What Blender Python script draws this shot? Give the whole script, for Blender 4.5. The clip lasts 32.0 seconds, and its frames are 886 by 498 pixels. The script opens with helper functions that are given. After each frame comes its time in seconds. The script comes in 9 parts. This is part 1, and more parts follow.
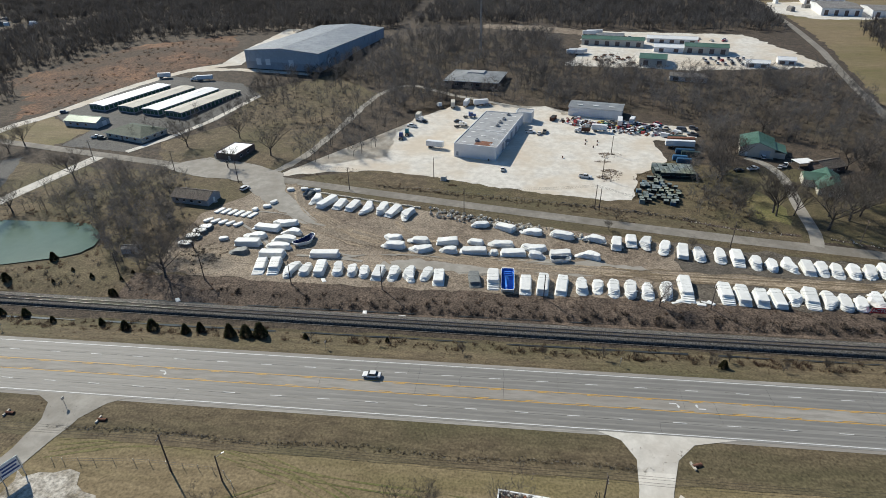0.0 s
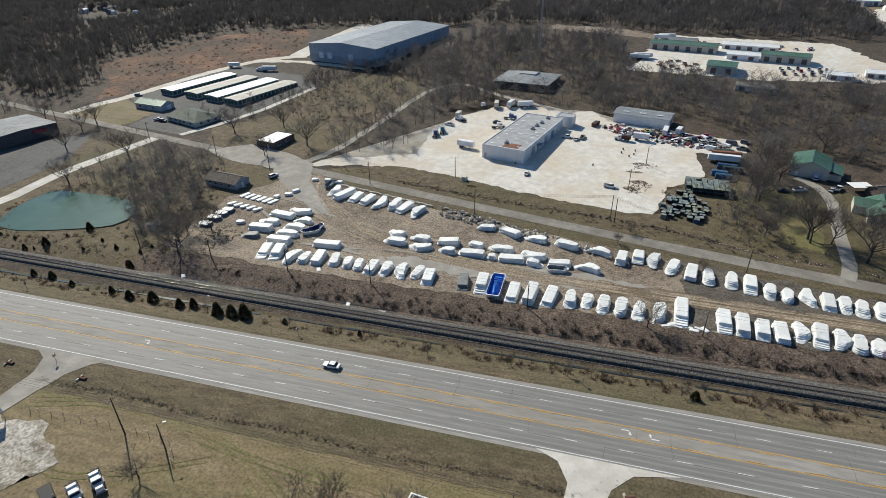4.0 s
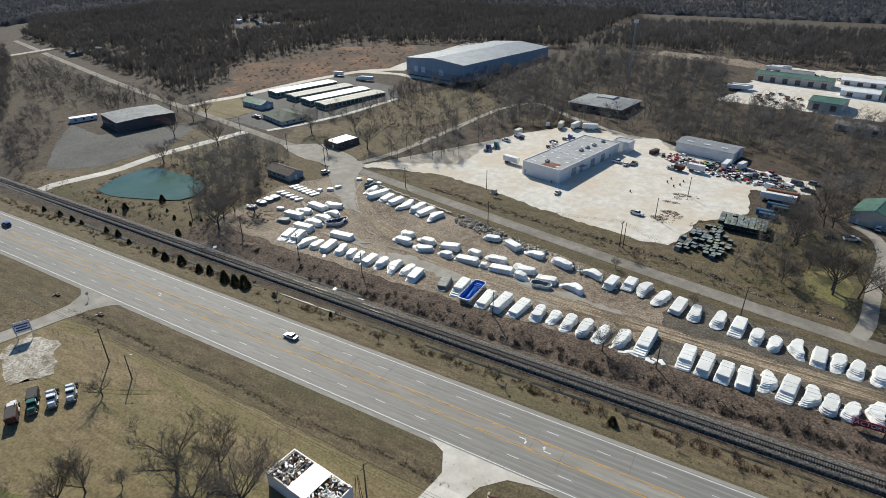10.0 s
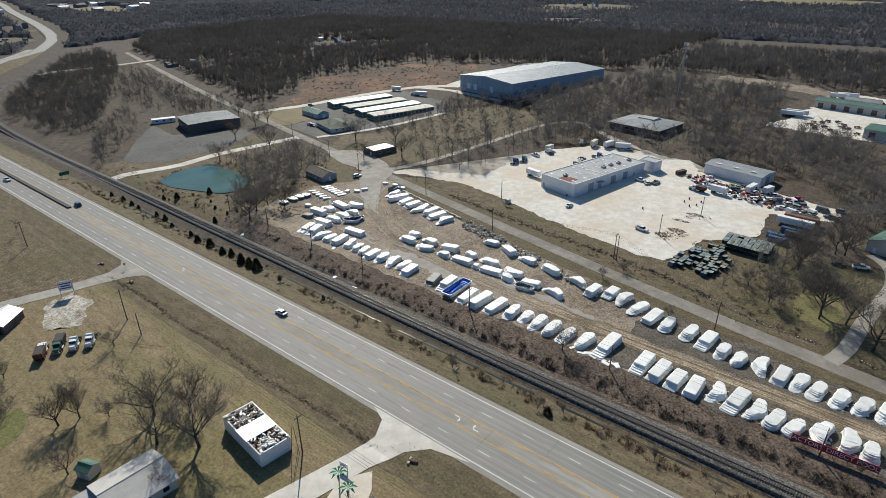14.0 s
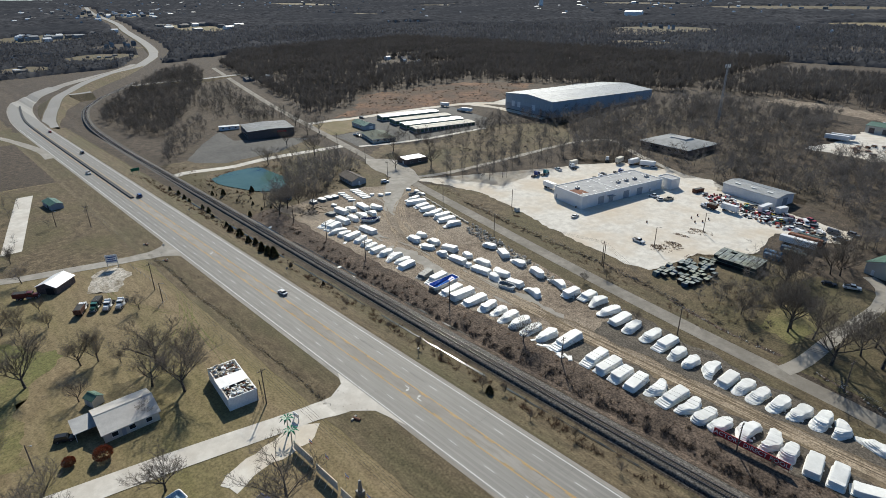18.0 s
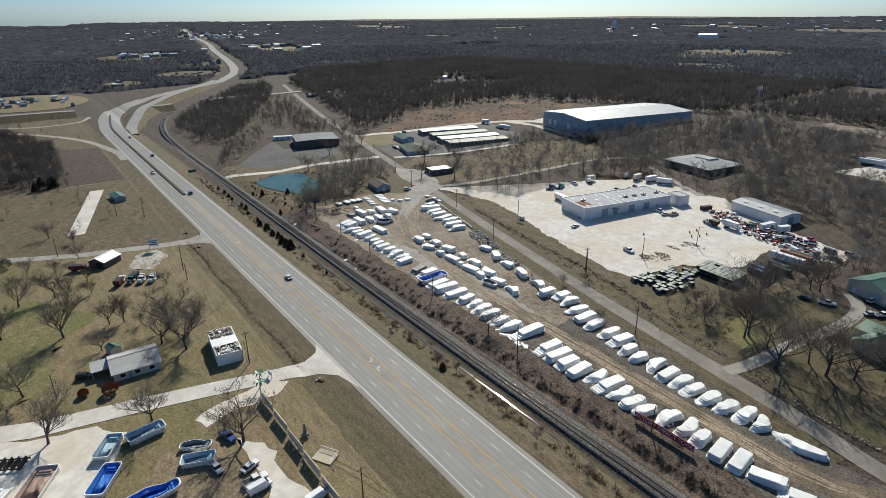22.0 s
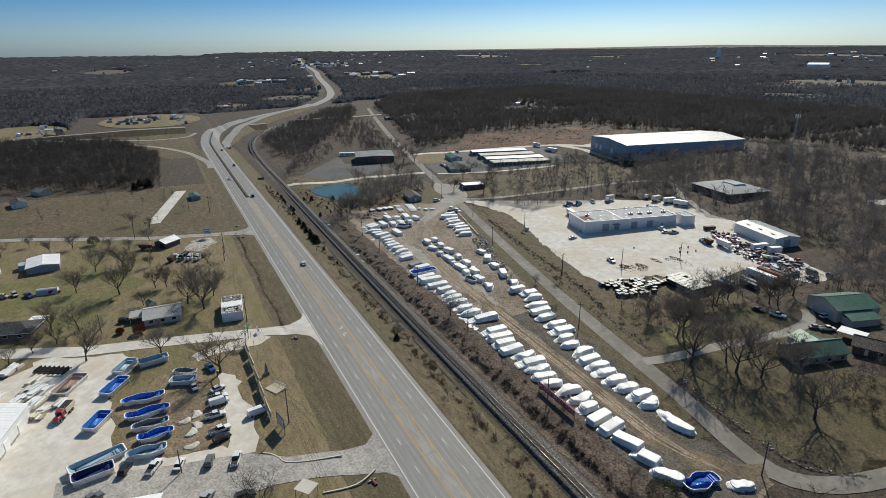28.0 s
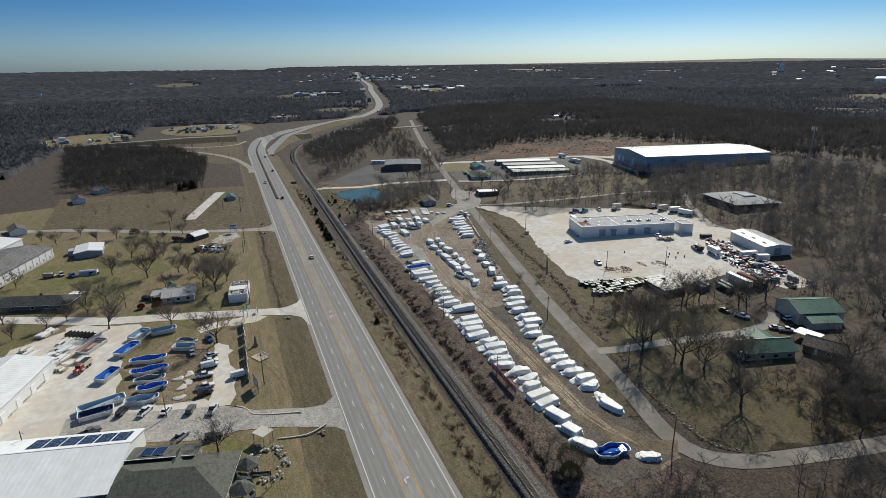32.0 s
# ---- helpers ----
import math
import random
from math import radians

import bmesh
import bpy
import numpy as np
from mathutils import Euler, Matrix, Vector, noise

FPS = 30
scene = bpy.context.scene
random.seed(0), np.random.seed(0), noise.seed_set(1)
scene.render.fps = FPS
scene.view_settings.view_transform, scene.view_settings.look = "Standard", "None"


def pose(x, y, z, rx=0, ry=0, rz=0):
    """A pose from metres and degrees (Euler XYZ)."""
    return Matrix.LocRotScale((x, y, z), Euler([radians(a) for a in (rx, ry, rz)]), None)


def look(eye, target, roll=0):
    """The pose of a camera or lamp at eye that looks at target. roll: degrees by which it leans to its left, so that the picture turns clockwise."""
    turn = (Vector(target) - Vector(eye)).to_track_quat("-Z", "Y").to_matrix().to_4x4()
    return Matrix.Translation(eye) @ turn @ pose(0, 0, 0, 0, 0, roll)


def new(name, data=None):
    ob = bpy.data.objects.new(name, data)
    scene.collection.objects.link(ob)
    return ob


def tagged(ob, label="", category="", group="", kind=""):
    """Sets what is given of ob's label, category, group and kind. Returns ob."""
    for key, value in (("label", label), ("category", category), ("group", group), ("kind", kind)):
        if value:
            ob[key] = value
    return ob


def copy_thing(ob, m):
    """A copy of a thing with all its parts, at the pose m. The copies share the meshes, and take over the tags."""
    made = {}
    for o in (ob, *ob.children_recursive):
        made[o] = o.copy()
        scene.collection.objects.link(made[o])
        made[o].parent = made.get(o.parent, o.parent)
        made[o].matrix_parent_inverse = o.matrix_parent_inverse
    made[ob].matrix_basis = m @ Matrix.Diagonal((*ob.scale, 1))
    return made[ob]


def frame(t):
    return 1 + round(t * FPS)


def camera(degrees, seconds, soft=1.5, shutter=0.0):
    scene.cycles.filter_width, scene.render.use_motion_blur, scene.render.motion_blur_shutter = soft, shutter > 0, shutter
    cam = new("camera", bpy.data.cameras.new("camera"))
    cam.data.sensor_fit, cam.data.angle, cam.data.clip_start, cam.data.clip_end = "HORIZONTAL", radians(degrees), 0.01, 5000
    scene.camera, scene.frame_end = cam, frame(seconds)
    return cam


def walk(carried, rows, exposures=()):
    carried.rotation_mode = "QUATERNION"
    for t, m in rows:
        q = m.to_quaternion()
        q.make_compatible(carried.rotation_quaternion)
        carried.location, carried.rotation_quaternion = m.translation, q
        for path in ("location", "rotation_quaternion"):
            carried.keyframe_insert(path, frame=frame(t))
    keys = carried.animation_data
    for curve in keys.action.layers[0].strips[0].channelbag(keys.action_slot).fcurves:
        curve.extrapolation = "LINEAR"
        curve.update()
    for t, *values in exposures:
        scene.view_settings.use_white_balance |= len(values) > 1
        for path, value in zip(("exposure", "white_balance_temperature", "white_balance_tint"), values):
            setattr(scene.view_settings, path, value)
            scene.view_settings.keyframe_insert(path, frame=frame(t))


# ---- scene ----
cam = camera(75.96, 32.0, 0.8)
ROWS = [
    (0.0, -5.08, -0.23, 101.88, 6.05, -29.837, 0.819),
    (0.5, -1.77, 0.18, 101.95, 7.117, -29.867, 0.803),
    (1.0, 1.85, 0.76, 101.99, 8.268, -29.902, 0.78),
    (1.5, 5.28, 1.36, 102.04, 9.361, -29.92, 0.77),
    (2.0, 8.95, 2.14, 102.12, 10.571, -29.933, 0.731),
    (2.5, 12.48, 2.89, 102.13, 11.718, -29.952, 0.734),
    (3.0, 16.23, 3.84, 102.13, 12.957, -29.997, 0.698),
    (3.5, 19.74, 4.77, 102.11, 14.117, -29.977, 0.685),
    (5.5, 35.03, 7.73, 101.86, 19.037, -29.61, 0.626),
    (6.0, 38.91, 8.34, 101.93, 20.273, -29.497, 0.56),
    (6.5, 42.68, 9.0, 101.93, 21.451, -29.373, 0.585),
    (7.0, 46.76, 9.68, 101.93, 22.699, -29.207, 0.562),
    (7.5, 50.5, 10.22, 101.92, 23.845, -29.02, 0.559),
    (8.0, 54.62, 10.8, 101.93, 25.081, -28.832, 0.548),
    (8.5, 58.58, 11.29, 101.84, 26.234, -28.623, 0.558),
    (9.0, 62.61, 11.82, 101.82, 27.434, -28.404, 0.519),
    (9.5, 66.57, 12.34, 101.72, 28.551, -28.155, 0.521),
    (10.0, 70.71, 12.83, 101.65, 29.704, -27.915, 0.474),
    (10.5, 74.71, 13.33, 101.55, 30.784, -27.676, 0.478),
    (11.0, 79.0, 13.84, 101.42, 31.961, -27.437, 0.443),
    (11.5, 82.98, 14.44, 101.38, 33.014, -27.198, 0.459),
    (12.0, 87.43, 14.9, 101.26, 34.133, -26.94, 0.445),
    (12.5, 91.46, 15.45, 101.2, 35.159, -26.703, 0.433),
    (13.0, 95.91, 16.02, 101.08, 36.272, -26.436, 0.421),
    (13.5, 100.08, 16.52, 100.92, 37.292, -26.17, 0.401),
    (14.0, 104.61, 17.1, 100.84, 38.379, -25.895, 0.411),
    (14.5, 108.7, 17.7, 100.79, 39.354, -25.681, 0.382),
    (16.5, 126.45, 20.74, 100.83, 43.361, -24.706, 0.463),
    (17.0, 131.19, 21.6, 100.84, 44.371, -24.467, 0.488),
    (17.5, 135.55, 22.32, 100.77, 45.292, -24.209, 0.474),
    (18.0, 140.39, 23.32, 100.62, 46.314, -23.922, 0.52),
    (18.5, 144.82, 24.23, 100.61, 47.237, -23.707, 0.507),
    (19.0, 149.59, 25.29, 100.59, 48.181, -23.452, 0.505),
    (19.5, 153.98, 26.35, 100.51, 49.068, -23.198, 0.494),
    (20.0, 158.76, 27.62, 100.46, 50.017, -22.935, 0.493),
    (20.5, 163.23, 28.68, 100.37, 50.888, -22.663, 0.483),
    (21.0, 168.02, 29.97, 100.39, 51.832, -22.411, 0.474),
    (21.5, 172.6, 31.15, 100.35, 52.689, -22.17, 0.465),
    (22.0, 177.48, 32.6, 100.4, 53.619, -21.919, 0.467),
    (22.5, 181.99, 33.95, 100.32, 54.451, -21.669, 0.47),
    (23.0, 186.87, 35.47, 100.27, 55.357, -21.389, 0.464),
    (23.5, 191.3, 36.99, 100.22, 56.185, -21.149, 0.488),
    (24.0, 196.09, 38.71, 100.17, 57.065, -20.919, 0.493),
    (24.5, 200.58, 40.22, 100.15, 57.876, -20.699, 0.488),
    (25.0, 205.38, 42.09, 100.13, 58.759, -20.469, 0.505),
    (25.5, 209.79, 43.85, 100.11, 59.582, -20.268, 0.521),
    (27.5, 227.66, 51.96, 100.06, 62.832, -19.428, 0.554),
    (28.0, 232.12, 54.22, 99.99, 63.662, -19.213, 0.573),
    (28.5, 236.23, 56.28, 99.94, 64.415, -19.007, 0.603),
    (29.0, 240.65, 58.54, 99.8, 65.21, -18.799, 0.623),
    (29.5, 244.75, 60.66, 99.7, 65.915, -18.609, 0.624),
    (30.0, 249.09, 62.96, 99.59, 66.656, -18.447, 0.635),
    (30.5, 252.99, 65.16, 99.45, 67.323, -18.293, 0.636),
    (31.0, 257.07, 67.63, 99.34, 68.011, -18.166, 0.648),
    (31.5, 260.6, 70.0, 99.27, 68.629, -18.037, 0.639),
    (32.0, 264.12, 72.63, 99.16, 69.284, -17.866, 0.651),
]
walk(cam, [(t, pose(x, y, z, 90 + pitch, roll, yaw)) for t, x, y, z, yaw, pitch, roll in ROWS],
     ((0.0, 0.0), (8.0, 0.0), (18.0, 0.0), (23.0, -0.05), (28.0, -0.22), (32.0, -0.30)))

# ---- light ----
SUN_AZ, SUN_EL = 137.0, 37.0
world = bpy.data.worlds.new("sky")
scene.world = world
world.use_nodes = True
wn = world.node_tree
sky = wn.nodes.new("ShaderNodeTexSky")
sky.sky_type, sky.sun_disc = "NISHITA", False
sky.sun_elevation, sky.sun_rotation = radians(SUN_EL), radians(90 - SUN_AZ)
sky.altitude, sky.air_density, sky.dust_density, sky.ozone_density = 300, 1.0, 1.4, 3.0
tint = wn.nodes.new("ShaderNodeMix")
tint.data_type, tint.blend_type = "RGBA", "MULTIPLY"
tint.inputs["Factor"].default_value = 1.0
# pale haze along the skyline, deep blue above it
up = wn.nodes.new("ShaderNodeTexCoord")
split = wn.nodes.new("ShaderNodeSeparateXYZ")
hue = wn.nodes.new("ShaderNodeValToRGB")
hue.color_ramp.interpolation = "EASE"
for at, col in ((0.0, (0.66, 0.94, 1.32, 1)), (0.10, (0.21, 0.50, 0.90, 1)), (0.55, (0.66, 0.90, 0.98, 1))):
    stop = hue.color_ramp.elements[0] if at == 0.0 else hue.color_ramp.elements.new(at)
    stop.position, stop.color = at, col
hue.color_ramp.elements.remove(hue.color_ramp.elements[-1])
wn.links.new(up.outputs["Generated"], split.inputs[0])
wn.links.new(split.outputs["Z"], hue.inputs[0])
wn.links.new(hue.outputs[0], tint.inputs["B"])
wn.links.new(sky.outputs[0], tint.inputs["A"])
wn.links.new(tint.outputs["Result"], wn.nodes["Background"].inputs[0])
wn.nodes["Background"].inputs[1].default_value = 0.10
sun_data = bpy.data.lights.new("sun", "SUN")
sun_data.energy, sun_data.angle, sun_data.color = 5.4, radians(0.5), (1.0, 0.945, 0.82)
sun = new("sun", sun_data)
sun.matrix_world = look((math.cos(radians(SUN_AZ)) * 80, math.sin(radians(SUN_AZ)) * 80, math.tan(radians(SUN_EL)) * 80), (0, 0, 0))


# ---- materials ----
def material(name, c1, c2, scale=0.6, rough=0.85, metal=0.0, bump=0.15, c3=None, broad=0.05, amount=0.6, spread=0.0, spec=0.3, streak=None, through_light=0.0):
    """Two scales of variation in world metres: c1 to c2 by fine grain, c3 in broad patches."""
    m = bpy.data.materials.new(name)
    m.use_nodes = True
    nt = m.node_tree
    n, link = nt.nodes, nt.links.new
    b = n["Principled BSDF"]
    geo = n.new("ShaderNodeNewGeometry")
    pos = geo.outputs["Position"]
    if streak:
        mp = n.new("ShaderNodeMapping")
        mp.inputs["Scale"].default_value = streak
        link(pos, mp.inputs[0])
        pos = mp.outputs[0]
    fine = n.new("ShaderNodeTexNoise")
    fine.inputs["Scale"].default_value, fine.inputs["Detail"].default_value, fine.inputs["Roughness"].default_value = scale, 6, 0.7
    link(pos, fine.inputs["Vector"])
    ramp = n.new("ShaderNodeValToRGB")
    ramp.color_ramp.elements[0].position, ramp.color_ramp.elements[1].position = 0.39, 0.61
    ramp.color_ramp.elements[0].color, ramp.color_ramp.elements[1].color = (*c1, 1), (*c2, 1)
    link(fine.outputs["Fac"], ramp.inputs[0])
    col = ramp.outputs[0]
    if c3:
        wide = n.new("ShaderNodeTexNoise")
        wide.inputs["Scale"].default_value, wide.inputs["Detail"].default_value, wide.inputs["Roughness"].default_value = broad, 5, 0.6
        link(pos, wide.inputs["Vector"])
        r2 = n.new("ShaderNodeMapRange")
        r2.inputs["From Min"].default_value, r2.inputs["From Max"].default_value, r2.inputs["To Max"].default_value = 0.42, 0.62, amount
        link(wide.outputs["Fac"], r2.inputs["Value"])
        mix = n.new("ShaderNodeMix")
        mix.data_type = "RGBA"
        link(r2.outputs[0], mix.inputs["Factor"])
        link(col, mix.inputs["A"])
        mix.inputs["B"].default_value = (*c3, 1)
        col = mix.outputs["Result"]
    if bump >= 0.1:
        grit = n.new("ShaderNodeTexNoise")
        grit.inputs["Scale"].default_value, grit.inputs["Detail"].default_value = min(scale * 7, 1.7), 5
        link(geo.outputs["Position"], grit.inputs["Vector"])
        r4 = n.new("ShaderNodeMapRange")
        r4.inputs["From Min"].default_value, r4.inputs["From Max"].default_value = 0.3, 0.7
        r4.inputs["To Min"].default_value, r4.inputs["To Max"].default_value = max(0.3, 1 - 1.3 * bump - 0.16), 1 + 1.3 * bump + 0.16
        link(grit.outputs["Fac"], r4.inputs["Value"])
        mul = n.new("ShaderNodeHueSaturation")
        link(r4.outputs[0], mul.inputs["Value"])
        link(col, mul.inputs["Color"])
        col = mul.outputs[0]
    if spread:
        info = n.new("ShaderNodeObjectInfo")
        hsv = n.new("ShaderNodeHueSaturation")
        r3 = n.new("ShaderNodeMapRange")
        r3.inputs["To Min"].default_value, r3.inputs["To Max"].default_value = 1 - spread, 1 + spread
        link(info.outputs["Random"], r3.inputs["Value"])
        link(r3.outputs[0], hsv.inputs["Value"])
        link(col, hsv.inputs["Color"])
        col = hsv.outputs[0]
    link(col, b.inputs["Base Color"])
    b.inputs["Roughness"].default_value, b.inputs["Metallic"].default_value, b.inputs["Specular IOR Level"].default_value = rough, metal, spec
    if bump:
        bp = n.new("ShaderNodeBump")
        bp.inputs["Strength"].default_value, bp.inputs["Distance"].default_value = bump, 0.1
        link(fine.outputs["Fac"], bp.inputs["Height"])
        link(bp.outputs[0], b.inputs["Normal"])
    if through_light:
        tr = n.new("ShaderNodeBsdfTranslucent")
        link(col, tr.inputs["Color"])
        ms = n.new("ShaderNodeMixShader")
        ms.inputs[0].default_value = through_light
        link(b.outputs[0], ms.inputs[1])
        link(tr.outputs[0], ms.inputs[2])
        link(ms.outputs[0], n["Material Output"].inputs["Surface"])
    return m


def plain(name, c, rough=0.5, metal=0.0, spec=0.4, spread=0.0, scale=2.0, dirt=0.85):
    return material(name, tuple(v * dirt for v in c), c, scale, rough, metal, 0.03, None, 0.05, 0.6, spread, spec)


M = {}
M["grass"] = material("winter_grass", (0.083, 0.063, 0.039), (0.15, 0.115, 0.07), 0.3, 0.92, 0, 0.25, (0.09, 0.08, 0.038), 0.03, 0.7, spec=0.25)
M["lawn"] = material("lawn", (0.158, 0.12, 0.068), (0.222, 0.172, 0.10), 0.5, 0.92, 0, 0.14, (0.125, 0.116, 0.044), 0.03, 0.75, spec=0.28, streak=(0.22, 1, 1))
M["green_lawn"] = material("green_lawn", (0.12, 0.102, 0.046), (0.2, 0.168, 0.08), 0.35, 0.92, 0, 0.15, (0.105, 0.116, 0.036), 0.05, 0.7, spec=0.28)
M["verge"] = material("verge", (0.086, 0.066, 0.041), (0.145, 0.114, 0.069), 0.5, 0.92, 0, 0.16, (0.085, 0.08, 0.04), 0.05, 0.65, spec=0.25, streak=(0.3, 1, 1))
M["bank"] = material("bank_scrub", (0.066, 0.049, 0.038), (0.145, 0.108, 0.081), 0.4, 0.95, 0, 0.5, (0.05, 0.038, 0.03), 0.1, 0.55)
M["litter"] = material("leaf_litter", (0.036, 0.028, 0.021), (0.098, 0.074, 0.053), 0.3, 0.95, 0, 0.4, (0.06, 0.047, 0.034), 0.03, 0.7)
M["dirt"] = material("lot_dirt", (0.125, 0.097, 0.072), (0.245, 0.195, 0.146), 0.3, 0.95, 0, 0.28, (0.30, 0.25, 0.192), 0.04, 0.75)
M["track_dirt"] = material("track_dirt", (0.17, 0.134, 0.097), (0.28, 0.226, 0.165), 0.35, 0.95, 0, 0.25, (0.20, 0.17, 0.135), 0.06, 0.7)
M["dark_dirt"] = material("dark_lot_gravel", (0.058, 0.05, 0.041), (0.112, 0.097, 0.079), 0.25, 0.95, 0, 0.3, (0.14, 0.12, 0.095), 0.05, 0.6)
M["earth"] = material("worn_earth", (0.17, 0.125, 0.08), (0.265, 0.2, 0.135), 0.4, 0.95, 0, 0.2, (0.15, 0.125, 0.065), 0.09, 0.7)
M["rubble"] = material("thin_gravel", (0.17, 0.14, 0.095), (0.40, 0.37, 0.32), 0.35, 0.95, 0, 0.25, (0.45, 0.42, 0.37), 0.12, 0.7)
M["rut"] = material("pale_rut", (0.25, 0.195, 0.135), (0.38, 0.31, 0.225), 0.5, 0.95, 0, 0.2, (0.20, 0.155, 0.11), 0.08, 0.7)
M["gravel"] = material("pale_gravel", (0.51, 0.48, 0.43), (0.65, 0.62, 0.56), 0.3, 0.95, 0, 0.09, (0.52, 0.435, 0.33), 0.035, 0.7)
M["gravel_road"] = material("gravel_road", (0.26, 0.243, 0.212), (0.35, 0.328, 0.29), 0.25, 0.9, 0, 0.09, (0.23, 0.208, 0.176), 0.05, 0.6, spec=0.28)
M["asphalt"] = material("worn_asphalt", (0.182, 0.174, 0.158), (0.24, 0.23, 0.21), 1.2, 0.72, 0, 0.05, (0.24, 0.233, 0.218), 0.03, 0.6, spec=0.4, streak=(0.12, 1, 1))
M["lane_wear"] = material("lane_wear", (0.15, 0.144, 0.132), (0.198, 0.19, 0.175), 1.0, 0.68, 0, 0.05, (0.19, 0.184, 0.173), 0.03, 0.6, spec=0.4, streak=(0.08, 1, 1))
M["shoulder"] = material("shoulder_concrete", (0.24, 0.225, 0.2), (0.33, 0.31, 0.28), 1.0, 0.85, 0, 0.05, (0.2, 0.178, 0.152), 0.06, 0.5, spec=0.3, streak=(0.15, 1, 1))
M["old_asphalt"] = material("grey_asphalt", (0.058, 0.057, 0.055), (0.1, 0.098, 0.093), 0.6, 0.88, 0, 0.1, (0.115, 0.11, 0.103), 0.04, 0.7, spec=0.28)
M["pale_asphalt"] = material("pale_asphalt", (0.24, 0.226, 0.203), (0.36, 0.34, 0.308), 0.5, 0.9, 0, 0.12, (0.43, 0.40, 0.355), 0.06, 0.7)
M["concrete"] = material("concrete", (0.50, 0.475, 0.425), (0.62, 0.59, 0.535), 0.3, 0.9, 0, 0.08, (0.43, 0.385, 0.33), 0.08, 0.5)
M["white_line"] = plain("road_white", (0.72, 0.72, 0.70), 0.7, scale=6, dirt=0.7)
M["yellow_line"] = plain("road_yellow", (0.62, 0.36, 0.07), 0.7, scale=3, dirt=0.6)
M["ballast"] = material("ballast", (0.045, 0.042, 0.038), (0.12, 0.113, 0.103), 2.5, 0.95, 0, 0.8, (0.075, 0.066, 0.056), 0.1, 0.5)
M["sleeper"] = plain("sleeper_wood", (0.06, 0.048, 0.04), 0.9, spread=0.4)
M["rail"] = plain("rail_steel", (0.32, 0.29, 0.27), 0.28, 0.9, dirt=0.7)
M["water"] = material("pond_water", (0.042, 0.085, 0.058), (0.062, 0.11, 0.076), 0.05, 0.15, 0, 0.02, spec=0.12)
M["puddle"] = material("ditch_water", (0.03, 0.032, 0.03), (0.05, 0.05, 0.045), 0.5, 0.08, 0, 0.05, spec=0.5)
M["wrap"] = material("white_shrink_wrap", (0.66, 0.665, 0.64), (0.78, 0.78, 0.75), 0.4, 0.5, 0, 0.06, (0.62, 0.62, 0.585), 0.25, 0.5, 0.08, 0.3)
M["wrap_dark"] = plain("grey_tarp", (0.20, 0.21, 0.20), 0.6, scale=0.8, dirt=0.7)
M["shell_white"] = plain("gelcoat_white", (0.78, 0.78, 0.75), 0.35, spread=0.05)
M["pool_blue"] = material("pool_blue", (0.025, 0.11, 0.46), (0.045, 0.17, 0.60), 0.8, 0.25, 0, 0.03, (0.06, 0.25, 0.6), 0.2, 0.5, 0.2, 0.5)
M["pool_navy"] = plain("pool_navy", (0.02, 0.035, 0.13), 0.3, spec=0.5)
M["pool_pale"] = plain("pool_pale_blue", (0.30, 0.42, 0.52), 0.3, spec=0.5)
M["pool_grey"] = plain("pool_grey", (0.16, 0.19, 0.21), 0.35, spec=0.5)
M["pool_tan"] = plain("pool_tan", (0.42, 0.30, 0.25), 0.4)
M["metal_white"] = material("white_metal_sheet", (0.66, 0.67, 0.67), (0.77, 0.775, 0.77), 0.4, 0.45, 0.05, 0.02, (0.58, 0.57, 0.55), 0.1, 0.5)
M["roof_grey"] = material("grey_roof", (0.25, 0.255, 0.26), (0.34, 0.345, 0.35), 0.3, 0.75, 0.0, 0.03, (0.37, 0.37, 0.365), 0.05, 0.6, spec=0.3)
M["roof_white"] = material("white_roof", (0.78, 0.78, 0.76), (0.86, 0.86, 0.84), 0.3, 0.45, 0.05, 0.02, (0.72, 0.70, 0.66), 0.05, 0.4)
M["roof_galv"] = material("galvanised_roof", (0.22, 0.232, 0.236), (0.31, 0.322, 0.326), 0.2, 0.5, 0.08, 0.02, (0.21, 0.222, 0.228), 0.04, 0.6, spec=0.5)
M["roof_green"] = material("green_metal_roof", (0.055, 0.12, 0.08), (0.085, 0.165, 0.115), 0.5, 0.45, 0.1, 0.02, (0.13, 0.2, 0.16), 0.08, 0.5)
M["roof_moss"] = material("moss_green_roof", (0.045, 0.065, 0.045), (0.075, 0.1, 0.072), 0.8, 0.8, 0, 0.1, (0.09, 0.105, 0.08), 0.1, 0.5)
M["roof_olive"] = material("olive_roof", (0.07, 0.073, 0.058), (0.105, 0.107, 0.086), 0.8, 0.8, 0, 0.1, (0.12, 0.12, 0.1), 0.1, 0.5)
M["shingle_dark"] = material("dark_shingle", (0.045, 0.047, 0.045), (0.075, 0.075, 0.07), 2.0, 0.9, 0, 0.3, (0.09, 0.085, 0.08), 0.2, 0.5)
M["shingle_grey"] = material("grey_shingle", (0.16, 0.155, 0.15), (0.24, 0.23, 0.22), 1.5, 0.9, 0, 0.3, (0.13, 0.12, 0.11), 0.15, 0.5)
M["shingle_brown"] = material("brown_shingle", (0.10, 0.085, 0.07), (0.15, 0.13, 0.11), 1.5, 0.9, 0, 0.3, (0.09, 0.07, 0.06), 0.2, 0.5)
M["wall_cream"] = material("cream_siding", (0.50, 0.47, 0.40), (0.58, 0.55, 0.47), 0.8, 0.7, 0, 0.05, (0.42, 0.39, 0.33), 0.2, 0.4)
